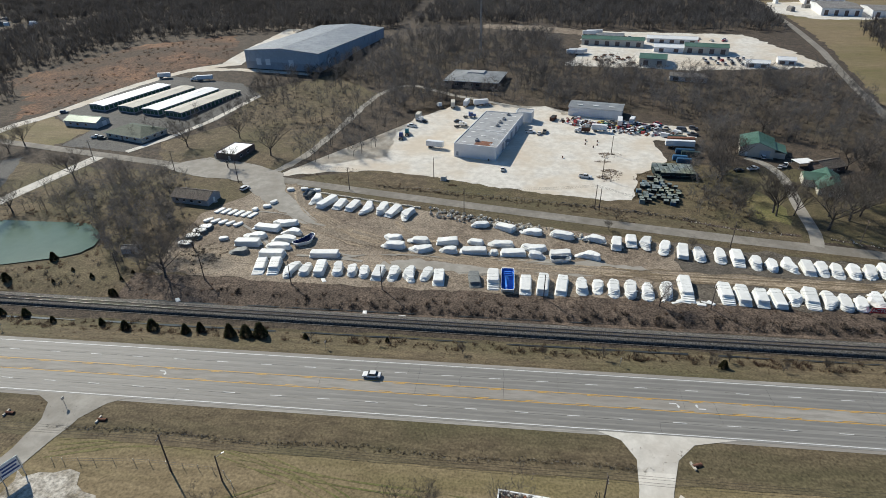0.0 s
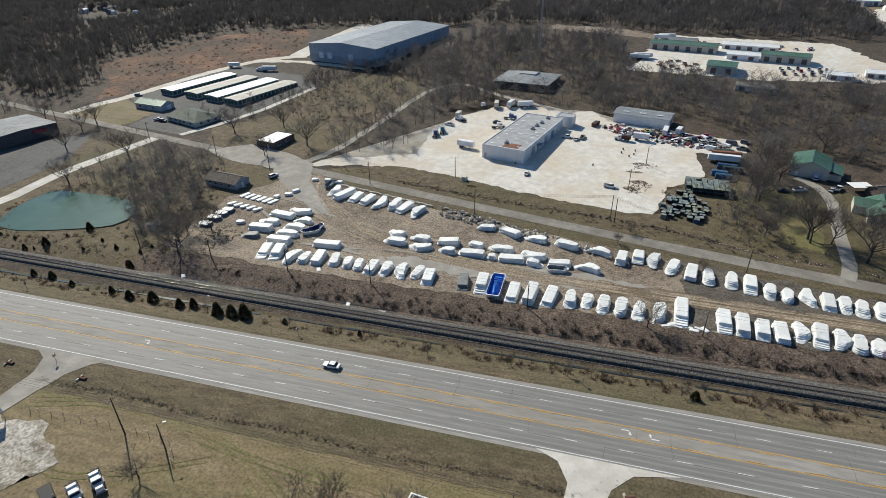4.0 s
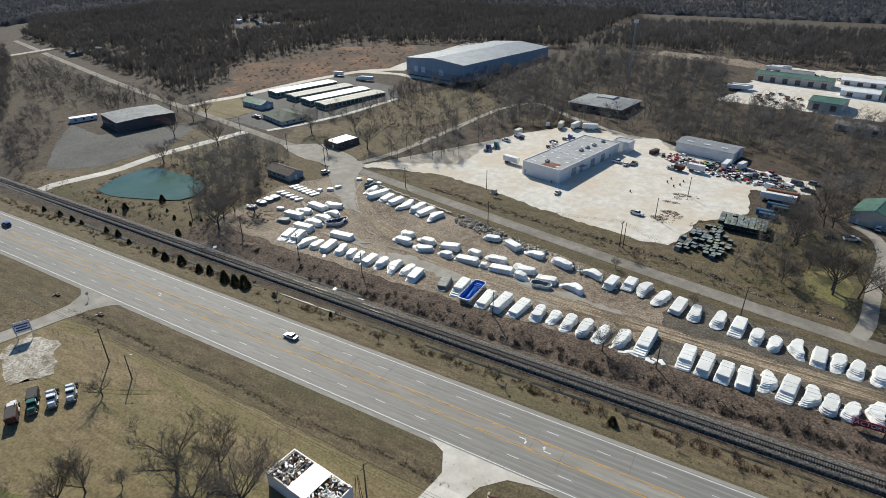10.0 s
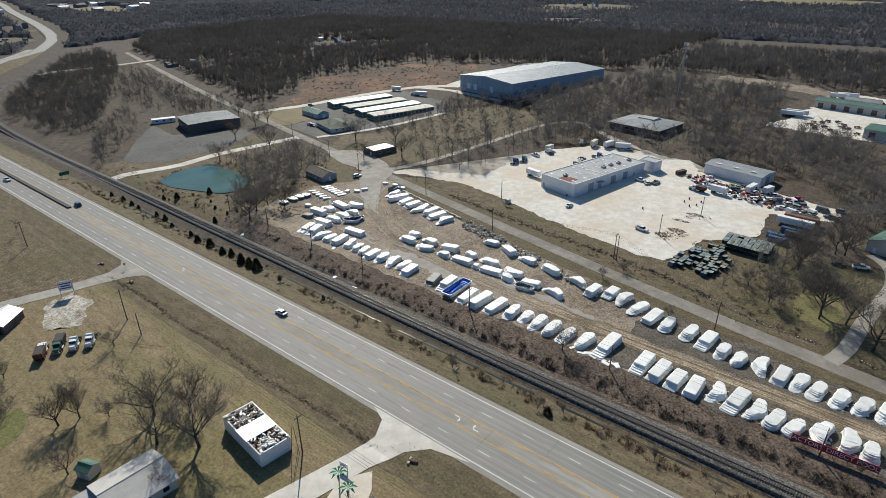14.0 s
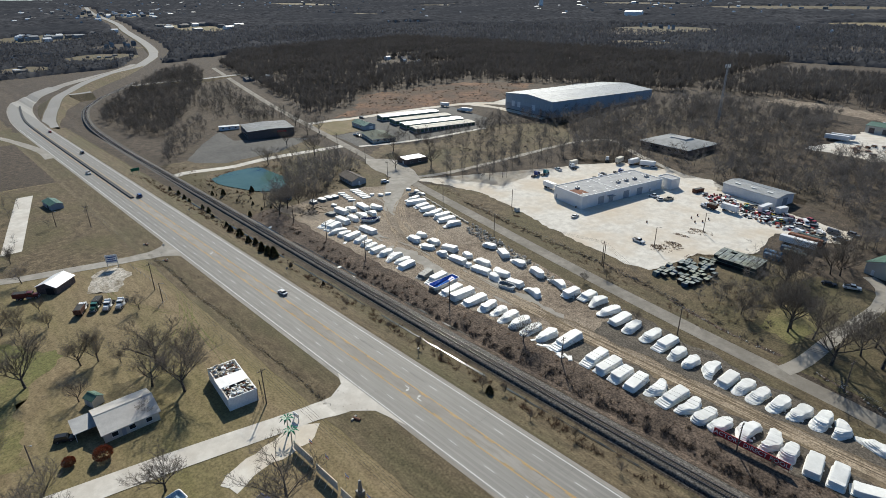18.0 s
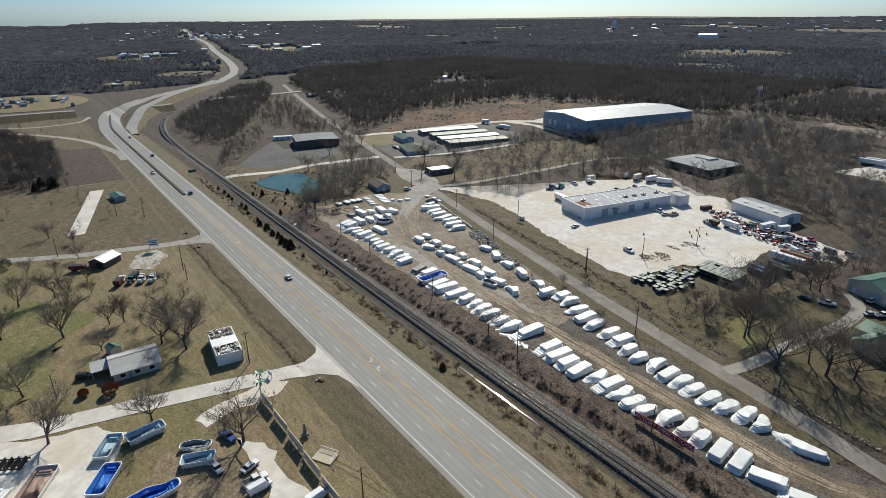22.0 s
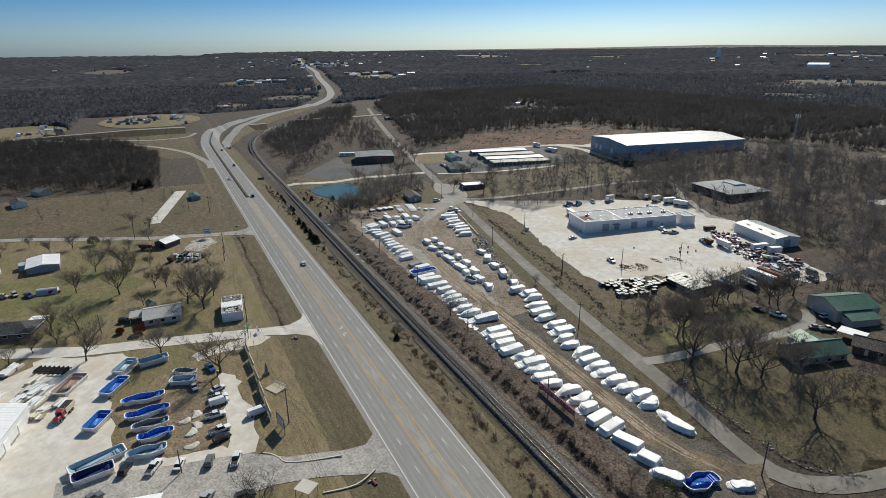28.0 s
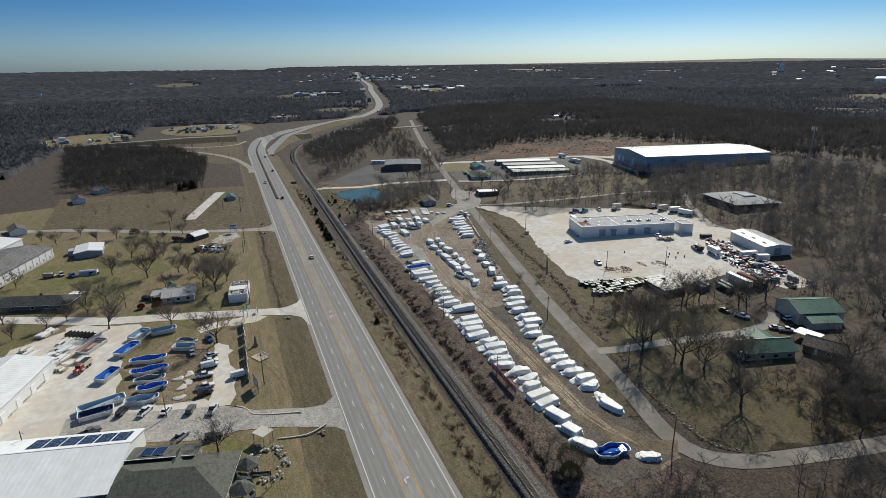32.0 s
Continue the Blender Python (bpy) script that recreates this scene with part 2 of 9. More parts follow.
M["wall_grey"] = material("grey_siding", (0.28, 0.30, 0.32), (0.36, 0.38, 0.40), 0.8, 0.7, 0, 0.05, (0.25, 0.26, 0.27), 0.2, 0.4)
M["wall_dark"] = material("dark_brick", (0.11, 0.085, 0.075), (0.17, 0.13, 0.115), 3.0, 0.9, 0, 0.1, (0.13, 0.11, 0.1), 0.2, 0.4)
M["wall_blue"] = material("pale_blue_metal", (0.36, 0.40, 0.425), (0.43, 0.47, 0.495), 0.6, 0.55, 0.05, 0.03, (0.33, 0.36, 0.38), 0.1, 0.4)
M["green_trim"] = plain("green_trim", (0.03, 0.10, 0.06), 0.5)
M["glass"] = plain("dark_glass", (0.02, 0.025, 0.03), 0.08, spec=0.6)
M["solar"] = plain("solar_cell", (0.015, 0.02, 0.045), 0.15, spec=0.6)
M["rubber"] = plain("tyre_rubber", (0.02, 0.02, 0.02), 0.85)
M["chrome"] = plain("dull_chrome", (0.3, 0.3, 0.3), 0.6, 0.5)
M["lamp_red"] = plain("lamp_red", (0.35, 0.02, 0.02), 0.3)
M["lamp_clear"] = plain("lamp_clear", (0.6, 0.6, 0.58), 0.2)
M["pole_wood"] = plain("pole_wood", (0.13, 0.10, 0.08), 0.9, spread=0.3)
M["galv"] = plain("galvanised_steel", (0.38, 0.39, 0.40), 0.45, 0.7)
M["cable"] = plain("cable_black", (0.03, 0.03, 0.03), 0.6)
M["bark"] = material("bark", (0.05, 0.043, 0.038), (0.105, 0.092, 0.08), 3, 0.9, 0, 0.3, None, 0.1, 0.5, 0.25)
M["twig"] = material("twigs", (0.066, 0.061, 0.057), (0.12, 0.112, 0.106), 0.15, 0.9, 0, 0, (0.055, 0.051, 0.048), 0.02, 0.6, 0.2, through_light=0.4)
# bluer, lighter twigs: distance haze is painted into the base colour
M["hazed_far_twig"] = material("hazed_far_twigs", (0.085, 0.086, 0.093), (0.15, 0.151, 0.16), 0.05, 0.9, 0, 0, (0.06, 0.061, 0.067), 0.004, 0.7, through_light=0.4)
M["pale_twig"] = material("pale_twigs", (0.10, 0.087, 0.075), (0.17, 0.149, 0.13), 0.2, 0.9, 0, 0, None, 0.02, 0.6, 0.25, through_light=0.35)
# paler copy of the twigs: hazy brightness of north and east woods in the colour
M["hazed_twig"] = material("hazed_twigs", (0.108, 0.10, 0.094), (0.195, 0.182, 0.172), 0.15, 0.9, 0, 0, (0.078, 0.072, 0.068), 0.02, 0.6, 0.2, through_light=0.35)
M["cedar"] = material("cedar_green", (0.032, 0.04, 0.02), (0.07, 0.078, 0.036), 1.5, 0.95, 0, 0.3, (0.095, 0.07, 0.035), 0.3, 0.6, 0.3, through_light=0.3)
M["scrub"] = material("dry_scrub", (0.085, 0.062, 0.047), (0.18, 0.13, 0.095), 0.8, 0.95, 0, 0.2, (0.12, 0.068, 0.045), 0.1, 0.5, 0.3, through_light=0.45)
M["red_bush"] = plain("red_bush", (0.36, 0.115, 0.045), 0.9, dirt=0.6)
M["wood_floor"] = material("wood_floor", (0.042, 0.032, 0.023), (0.10, 0.075, 0.052), 0.3, 0.95, 0, 0.4, (0.068, 0.055, 0.036), 0.04, 0.7)
# rough grass, darker and more olive than the lawn
M["dark_olive_grass"] = material("dark_olive_grass", (0.07, 0.057, 0.032), (0.118, 0.094, 0.054), 0.25, 0.95, 0, 0.2, (0.082, 0.074, 0.034), 0.05, 0.7)
M["brown_track"] = material("brown_track", (0.095, 0.073, 0.05), (0.15, 0.117, 0.082), 0.4, 0.95, 0, 0.2, (0.19, 0.145, 0.09), 0.12, 0.72)
M["old_road"] = material("old_road", (0.195, 0.178, 0.15), (0.27, 0.248, 0.214), 0.3, 0.9, 0, 0.06, (0.14, 0.126, 0.105), 0.06, 0.6, spec=0.28)
M["roof_slate"] = material("slate_grey_roof", (0.175, 0.188, 0.196), (0.25, 0.264, 0.272), 0.2, 0.75, 0.0, 0.02, (0.12, 0.128, 0.133), 0.04, 0.6, spec=0.3)
# the blue in this wood colour stands in for haze
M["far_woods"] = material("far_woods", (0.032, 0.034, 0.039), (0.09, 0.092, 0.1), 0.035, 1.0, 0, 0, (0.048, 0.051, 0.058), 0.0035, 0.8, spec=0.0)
M["roof_worn"] = material("worn_metal_roof", (0.44, 0.42, 0.39), (0.55, 0.53, 0.495), 0.4, 0.5, 0.05, 0.02, (0.40, 0.365, 0.33), 0.1, 0.5)
M["orange_grass"] = material("orange_sedge", (0.075, 0.042, 0.026), (0.20, 0.105, 0.057), 0.12, 0.95, 0, 0.4, (0.055, 0.042, 0.03), 0.03, 0.85)
M["stone"] = material("limestone", (0.36, 0.33, 0.275), (0.58, 0.54, 0.465), 1.2, 0.95, 0, 0.3, None, 0.1, 0.5, 0.3)
M["bin_green"] = plain("bin_green", (0.025, 0.055, 0.055), 0.6, spread=0.5, dirt=0.6)
M["bin_black"] = plain("bin_black", (0.028, 0.032, 0.036), 0.6, spread=0.5, dirt=0.6)
M["bin_blue"] = plain("bin_blue", (0.04, 0.12, 0.22), 0.5, spread=0.4, dirt=0.7)
M["bin_lid"] = material("bin_lid", (0.10, 0.125, 0.13), (0.215, 0.25, 0.245), 0.5, 0.5, 0, 0.05, (0.24, 0.24, 0.13), 0.12, 0.5, 0.4)
M["rust"] = material("rusty_steel", (0.12, 0.05, 0.03), (0.20, 0.09, 0.055), 1.2, 0.9, 0.1, 0.2, (0.08, 0.05, 0.04), 0.3, 0.5, 0.4)
M["banner"] = plain("banner_red", (0.42, 0.03, 0.035), 0.6)
M["letter"] = plain("letter_white", (0.8, 0.8, 0.78), 0.6)
M["sign_green"] = plain("sign_green", (0.01, 0.16, 0.08), 0.4)
M["timber"] = plain("pale_timber", (0.55, 0.48, 0.36), 0.8, spread=0.25)
M["black"] = plain("matt_black", (0.02, 0.02, 0.02), 0.7)
CAR_COLOURS = {"white": (0.75, 0.75, 0.74), "silver": (0.42, 0.43, 0.44), "grey": (0.14, 0.145, 0.15), "black": (0.02, 0.02, 0.022), "red": (0.38, 0.03, 0.03), "maroon": (0.12, 0.015, 0.02), "blue": (0.02, 0.06, 0.22), "green": (0.03, 0.13, 0.10), "teal": (0.02, 0.22, 0.25), "tan": (0.42, 0.36, 0.26), "yellow": (0.55, 0.42, 0.05)}
for k, v in CAR_COLOURS.items():
    M["car_" + k] = plain("paint_" + k, v, 0.3, 0.0, 0.5, 0.08, 1.0, 0.92)


# ---- building helpers ----
GROUND_Y = (-3000, 60, 82, 85, 92, 116.5, 124, 128, 131, 137, 140, 147, 152, 178, 200, 212, 262, 300, 400, 440, 490, 600, 955, 2500)
GROUND_Z = (0.3, 0.3, 0, -0.3, 0, 0, -2, -2.6, -2.3, -2.3, -3, -1.8, -1.6, -2.0, -0.6, -0.2, 1.1, 2.0, 5.0, 7.5, 11.0, 14.0, 18.0, 15.0)


def gz(x, y):
    """Height of the ground."""
    return float(np.interp(y, GROUND_Y, GROUND_Z))


def np_mesh(name, verts, faces, smooth=False):
    """A mesh from arrays: faces is one array of rows with the same number of corners."""
    me = bpy.data.meshes.new(name)
    verts, faces = np.asarray(verts, np.float32), np.asarray(faces, np.int32)
    n, k = faces.shape
    me.vertices.add(len(verts))
    me.vertices.foreach_set("co", verts.ravel())
    me.loops.add(n * k)
    me.loops.foreach_set("vertex_index", faces.ravel())
    me.polygons.add(n)
    me.polygons.foreach_set("loop_start", np.arange(0, n * k, k, dtype=np.int32))
    me.update(calc_edges=True)
    me.validate()
    if smooth:
        me.polygons.foreach_set("use_smooth", np.ones(n, bool))
    return me


def part(name, shape, material_, parent=None, label="", smooth=False):
    """Links a bmesh or a mesh as one object, under a thing or a part if one is given."""
    if isinstance(shape, bmesh.types.BMesh):
        me = bpy.data.meshes.new(name)
        bmesh.ops.recalc_face_normals(shape, faces=shape.faces)
        shape.to_mesh(me)
        shape.free()
    else:
        me = shape
    if smooth:
        me.polygons.foreach_set("use_smooth", np.ones(len(me.polygons), bool))
    if not me.materials:
        me.materials.append(M[material_] if isinstance(material_, str) else material_)
    ob = new(name, me)
    if parent:
        ob.parent = parent
    if label:
        tagged(ob, label)
    return ob


def thing(name, x, y, rz, label, category, group="", z=None, kind=""):
    ob = new(name)
    ob.empty_display_size = 0.5
    ob.matrix_world = pose(x, y, gz(x, y) if z is None else z, 0, 0, rz)
    return tagged(ob, label, category, group, kind)


def box(bm, x, y, z, sx, sy, sz, rz=0.0, bevel=0.0, taper=1.0):
    """A box whose base centre is at x, y, z."""
    r = bmesh.ops.create_cube(bm, size=1.0)["verts"]
    for v in r:
        k = taper if v.co.z > 0 else 1.0
        v.co = Vector((v.co.x * sx * k, v.co.y * sy * k, (v.co.z + 0.5) * sz))
    bmesh.ops.transform(bm, matrix=pose(x, y, z, 0, 0, rz), verts=r)
    if bevel:
        es = list({e for v in r for e in v.link_edges})
        bmesh.ops.bevel(bm, geom=es, offset=bevel, segments=1, affect="EDGES", profile=0.5)
    return bm


def abox(*a, **k):
    return box(bmesh.new(), *a, **k)


def prism(bm, outline, z0, z1, axis="z"):
    """A closed outline drawn out between two levels along an axis."""
    def at(p, q):
        return {"z": (p[0], p[1], q), "y": (p[0], q, p[1]), "x": (q, p[0], p[1])}[axis]
    lo = [bm.verts.new(at(p, z0)) for p in outline]
    hi = [bm.verts.new(at(p, z1)) for p in outline]
    n = len(outline)
    bm.faces.new(lo)
    bm.faces.new(hi)
    for i in range(n):
        bm.faces.new((lo[i], lo[(i + 1) % n], hi[(i + 1) % n], hi[i]))
    return bm


def rod(bm, a, b, r0, r1=None, n=6):
    """A tapered rod from a to b."""
    a, b = Vector(a), Vector(b)
    d = b - a
    q = d.to_track_quat("Z", "Y").to_matrix().to_4x4()
    bmesh.ops.create_cone(bm, cap_ends=True, segments=n, radius1=r0, radius2=r0 if r1 is None else r1, depth=d.length, matrix=Matrix.Translation((a + b) / 2) @ q)
    return bm


def sheet(name, outline, mat, lift, label="", category="", kind="structure", parent=None, ragged=0.0):
    """A draped piece of ground: the outline is cut along the breaks of the slope and laid lift above it."""
    bm = bmesh.new()
    bm.faces.new([bm.verts.new((x, y, 0)) for x, y in (rough_edge(outline, ragged) if ragged else outline)])
    bmesh.ops.triangulate(bm, faces=bm.faces[:])
    for k in GROUND_Y:
        bmesh.ops.bisect_plane(bm, geom=bm.verts[:] + bm.edges[:] + bm.faces[:], plane_co=(0, k, 0), plane_no=(0, 1, 0))
    bmesh.ops.triangulate(bm, faces=[f for f in bm.faces if len(f.verts) > 4])
    for v in bm.verts:
        v.co.z = gz(v.co.x, v.co.y) + lift
    for f in bm.faces:
        f.normal_update()
        if f.normal.z < 0:
            f.normal_flip()
    me = bpy.data.meshes.new(name)
    bm.to_mesh(me)
    bm.free()
    me.materials.append(M[mat])
    ob = new(name, me)
    if parent:
        ob.parent = parent
        return tagged(ob, label)
    return tagged(ob, label, category, "", kind)


def rough_edge(outline, amp, step=2.5):
    """The outline with its edges broken into short uneven pieces."""
    out = []
    for (x0, y0), (x1, y1) in zip(outline, outline[1:] + outline[:1]):
        L = math.hypot(x1 - x0, y1 - y0)
        n = max(1, int(L / step))
        for k in range(n):
            q = k / n
            x, y = x0 + (x1 - x0) * q, y0 + (y1 - y0) * q
            w = amp * (noise.noise(Vector((x * 0.11, y * 0.11, 3))) * 1.6 + noise.noise(Vector((x * 0.45, y * 0.45, 9))))
            out.append((x - (y1 - y0) / L * w, y + (x1 - x0) / L * w))
    return out


def ribbon(centre, width):
    """Outline of a strip along a centre line, of one width or a width for each point."""
    left, right = [], []
    for i, (x, y) in enumerate(centre):
        a, b = centre[max(i - 1, 0)], centre[min(i + 1, len(centre) - 1)]
        d = Vector((b[0] - a[0], b[1] - a[1])).normalized()
        w = (width[i] if isinstance(width, (list, tuple)) else width) / 2
        left.append((x - d.y * w, y + d.x * w))
        right.append((x + d.y * w, y - d.x * w))
    return left + right[::-1]


def smooth_line(points, step=6.0):
    """A rounded line through the points."""
    pts = [Vector(p) for p in points]
    out = []
    for i in range(len(pts) - 1):
        p0, p1, p2, p3 = pts[max(i - 1, 0)], pts[i], pts[i + 1], pts[min(i + 2, len(pts) - 1)]
        n = max(2, int((p2 - p1).length / step))
        for k in range(n):
            t = k / n
            out.append(0.5 * (2 * p1 + (p2 - p0) * t + (2 * p0 - 5 * p1 + 4 * p2 - p3) * t * t + (3 * p1 - p0 - 3 * p2 + p3) * t ** 3))
    out.append(pts[-1])
    return [(v.x, v.y) for v in out]


def inside(poly, x, y):
    poly = np.asarray(poly, float)
    c = np.zeros(len(x), bool)
    for (x0, y0), (x1, y1) in zip(poly, np.roll(poly, -1, 0)):
        hit = ((y0 > y) != (y1 > y)) & (x < (x1 - x0) * (y - y0) / (y1 - y0 + 1e-9) + x0)
        c ^= hit
    return c


# ---- ground, roads, railway ----
def far_rise(x, y):
    r = math.hypot(x - 100, y - 50)
    return 0.0 if r < 1400 else 83.0 * ((r - 1400) / 3300) ** 1.15


def ground():
    xs = sorted(set([-4600, -4100, -3600, -3100, -2600, -2200, -1800, -1500, -1200, -1000] + list(range(-900, 500, 20)) + [550, 700, 900, 1200, 1500, 1800, 2200, 2600, 3100, 3600, 4100, 4600]))
    ys = sorted(set([-4600, -3600, -2600, -1800, -1200, -800, -500, -300, -200, -100, 0, 30, 500, 550, 600, 800, 1000, 1200, 1500, 1800, 2200, 2900, 3300, 3700, 4100, 4600] + [k for k in GROUND_Y if abs(k) < 2600] + [230, 250, 280, 330, 370, 400, 460, 650]))
    v = [(x, y, gz(x, y) + far_rise(x, y)) for y in ys for x in xs]
    n = len(xs)
    f = [(j * n + i, j * n + i + 1, (j + 1) * n + i + 1, (j + 1) * n + i) for j in range(len(ys) - 1) for i in range(n - 1)]
    ob = part("ground", np_mesh("ground", v, f), "litter")
    tagged(ob, "brown winter ground of leaf litter and dry grass", "ground", "", "structure")


ground()
sheet("lawn", [(-262, 95), (340, 95), (340, -160), (-200, -160), (-262, 40)], "lawn", 0.03, "mown winter lawn, olive and straw brown", "lawn", ragged=1.0)
sheet("lawn", [(-75, -40), (-5, -32), (-2, 22), (-30, 24), (-48, 40), (-78, 20)], "green_lawn", 0.06, "greener yard grass round the houses", "lawn", ragged=2.2)
sheet("lawn", [(118, 38), (140, 40), (136, 71), (119, 69), (112, 60)], "green_lawn", 0.06, "greener grass beside the showroom", "lawn", ragged=1.0)
sheet("lawn", [(96, 196), (150, 190), (158, 230), (130, 262), (98, 262), (88, 235)], "dark_olive_grass", 0.05, "rough lawn under bare trees", "lawn", ragged=1.0)
sheet("verge", [(-450, 82), (340, 82), (340, 96), (-450, 96)], "verge", 0.075, "dry grass slope beside the highway", "verge", ragged=0.5)
sheet("verge", [(-460, 114.5), (340, 114.5), (340, 129), (-460, 129)], "verge", 0.05, "dry grass strip between highway and railway", "verge", ragged=0.5)
sheet("bank", [(-130, 138), (340, 138), (340, 151), (180, 151), (-130, 154)], "bank", 0.05, "dark scrub bank above the railway ditch", "bank", ragged=0.8)
sheet("roadside_strip", [(-104, 229), (-18, 207), (86, 187), (106, 184), (108, 196), (90, 226), (96, 262), (76, 268), (56, 248), (52, 224), (12, 228), (-18, 236), (-47, 245), (-66, 247), (-96, 238)], "grass", 0.04, "rough grass strip beside the back road", "verge", ragged=0.7)
sheet("grass_field", [(-172, 246), (-112, 236), (-104, 262), (-90, 372), (-130, 420), (-176, 372), (-165, 305), (-190, 276)], "grass", 0.03, "rough brown grass with bare trees", "field", ragged=2)
sheet("grass_field", [(-300, 276), (-245, 265), (-240, 300), (-262, 302), (-286, 318)], "lawn", 0.05, "short grass by the storage yard", "lawn", ragged=2)
sheet("sedge_field", [(-300, 305), (-322, 350), (-376, 389), (-330, 500), (-262, 545), (-222, 460), (-262, 410), (-276, 372)], "orange_grass", 0.04, "rusty orange sedge field", "field", ragged=4)
sheet("grass_field", [(-262, 60), (-262, -60), (-155, -45), (-118, 48), (-112, 90), (-262, 90)], "grass", 0.045, "rough brown meadow", "field", ragged=2)
sheet("grass_field", [(-620, 92), (-400, 90), (-400, 60), (-505, -6), (-570, -30)], "grass", 0.05, "brown grass inside the interchange", "field", ragged=2)
sheet("clearing", [(-34.4, 585.2), (26.7, 566.9), (98.2, 537.5), (104.3, 554.6), (30.4, 592.8), (-24, 606.9)], "dirt", 0.05, "pale bare earth clearing", "clearing", ragged=4)
sheet("grass_field", [(215, 340), (240.4, 452.9), (261.3, 554.6), (295.2, 777.1), (621.6, 777.1), (700, 340)], "lawn", 0.05, "dry grass fields beside the county road", "field", ragged=2)

sheet("lawn", [(95, 210), (106, 206), (110, 220), (104, 236), (96, 232)], "green_lawn", 0.07, "mossy green patch under trees", "lawn", ragged=2.0)
sheet("grass_field", [(118, 193), (160, 187), (172, 194), (177, 212), (180, 240), (166, 262), (146, 240), (130, 226)], "dark_olive_grass", 0.06, "rough brown grass with long tree shadows", "field", ragged=1.5)
BACK_S = smooth_line([(-92, 222.5), (-18, 206.5), (42, 194.6), (86, 186.8), (127, 180.4), (146, 176)], 6)
sheet("verge", ribbon(BACK_S, 6.0), "verge", 0.11, "brown grass verge of the back road", "verge", ragged=0.8)
BACK_N = smooth_line([(-90, 237), (-18, 220.5), (42, 207.5), (80, 200), (106, 196.4)], 6)
sheet("verge", ribbon(BACK_N, 6.0), "verge", 0.08, "brown grass verge of the back road", "verge", ragged=0.8)

sheet("grass_field", [(-262, 141), (-112, 140), (-112, 226), (-152, 238), (-252, 246)], "grass", 0.025, "tan grass round the pond", "field", ragged=1.5)
sheet("mud_patch", [(-118, 160), (-119, 175), (-106, 176), (-98, 168), (-99, 159), (-107, 154)], "track_dirt", 0.10, "pale churned mud beside the lot", "yard", ragged=2.6)

# highway
highway = sheet("highway", [(-462, 94.2), (420, 94.2), (420, 115.6), (-462, 115.6)], "shoulder", 0.10, "grey five-lane highway with concrete shoulders", "road")
WEST = smooth_line([(-462, 105), (-520, 108), (-602, 119), (-680, 143), (-760, 185)], 8)
sheet("highway_bend", ribbon(WEST, 21.4), "shoulder", 0.102, "grey highway bending under the overpass", "road")
sheet("carriageway", [(-462, 95.2), (420, 95.2), (420, 114.6), (-462, 114.6)], "asphalt", 0.13, "worn grey asphalt", "road", parent=highway)
sheet("carriageway", ribbon(WEST, 19.4), "asphalt", 0.132, "worn grey asphalt", "road", parent=highway)
for y0 in (96.4, 100.1, 107.4, 111.1):
    for a in (0.0, 1.55):
        sheet("wheel_track", [(-462, y0 + a), (420, y0 + a), (420, y0 + a + 0.95), (-462, y0 + a + 0.95)], "lane_wear", 0.145, "darker worn wheel track", parent=highway)
sheet("turn_lane", [(-190, 103.1), (420, 103.1), (420, 106.8), (-190, 106.8)], "shoulder", 0.142, "paler worn centre turning lane", parent=highway)
for y0, m in ((95.8, "white_line"), (114.1, "white_line"), (103.0, "yellow_line"), (106.9, "yellow_line")):
    sheet("edge_line", [(-462, y0 - 0.11), (420, y0 - 0.11), (420, y0 + 0.11), (-462, y0 + 0.11)], m, 0.16, "painted line", parent=highway)
dash = np_mesh("lane_dash", [(-1.55, -0.09, 0), (1.55, -0.09, 0), (1.55, 0.09, 0), (-1.55, 0.09, 0)], [(0, 1, 2, 3)])
dash.materials.append(M["white_line"])
ydash = np_mesh("lane_dash", [(-1.6, -0.09, 0), (1.6, -0.09, 0), (1.6, 0.09, 0), (-1.6, 0.09, 0)], [(0, 1, 2, 3)])
ydash.materials.append(M["yellow_line"])
for i in range(-41, 31):
    for x, y, me in ((43.85 + 12.192 * i, 110.44, dash), (38.41 + 12.192 * i, 99.47, dash), (41.0 + 12.192 * i, 103.45, ydash), (44.0 + 12.192 * i, 106.5, ydash)):
        if me is dash or x > -190:
            part("lane_dash", me, None, highway).location = (x, y, 0.16)


def turn_arrow(x, y, rz):
    bm = bmesh.new()
    for pts in (((-1.2, 0.1), (0.5, 0.1), (0.5, 0.4), (-1.2, 0.4)), ((0.5, 0.1), (0.9, -0.2), (0.9, -0.6), (0.6, -0.6), (0.5, -0.25)), ((0.3, -0.6), (1.2, -0.6), (0.75, -1.25))):
        bm.faces.new([bm.verts.new((a, b, 0)) for a, b in pts])
    ob = part("turn_arrow", bm, "white_line", highway, "white painted turn arrow")
    ob.matrix_local = pose(x, y, 0.165, 0, 0, rz)


for x, y, r in ((44.5, 104.6, 180), (38.6, 105.4, 0), (-92.0, 105.2, 0), (150, 104.6, 180)):
    turn_arrow(x, y, r)
# raised median with dark kerb
bm = bmesh.new()
prism(bm, ribbon(smooth_line([(-196, 104.9), (-300, 104.9), (-460, 105.5), (-520, 108.5), (-602, 119)], 8), 1.6), 0.1, 0.75)
tagged(part("median_barrier", bm, "black"), "dark concrete median barrier on the highway", "barrier", "", "structure")

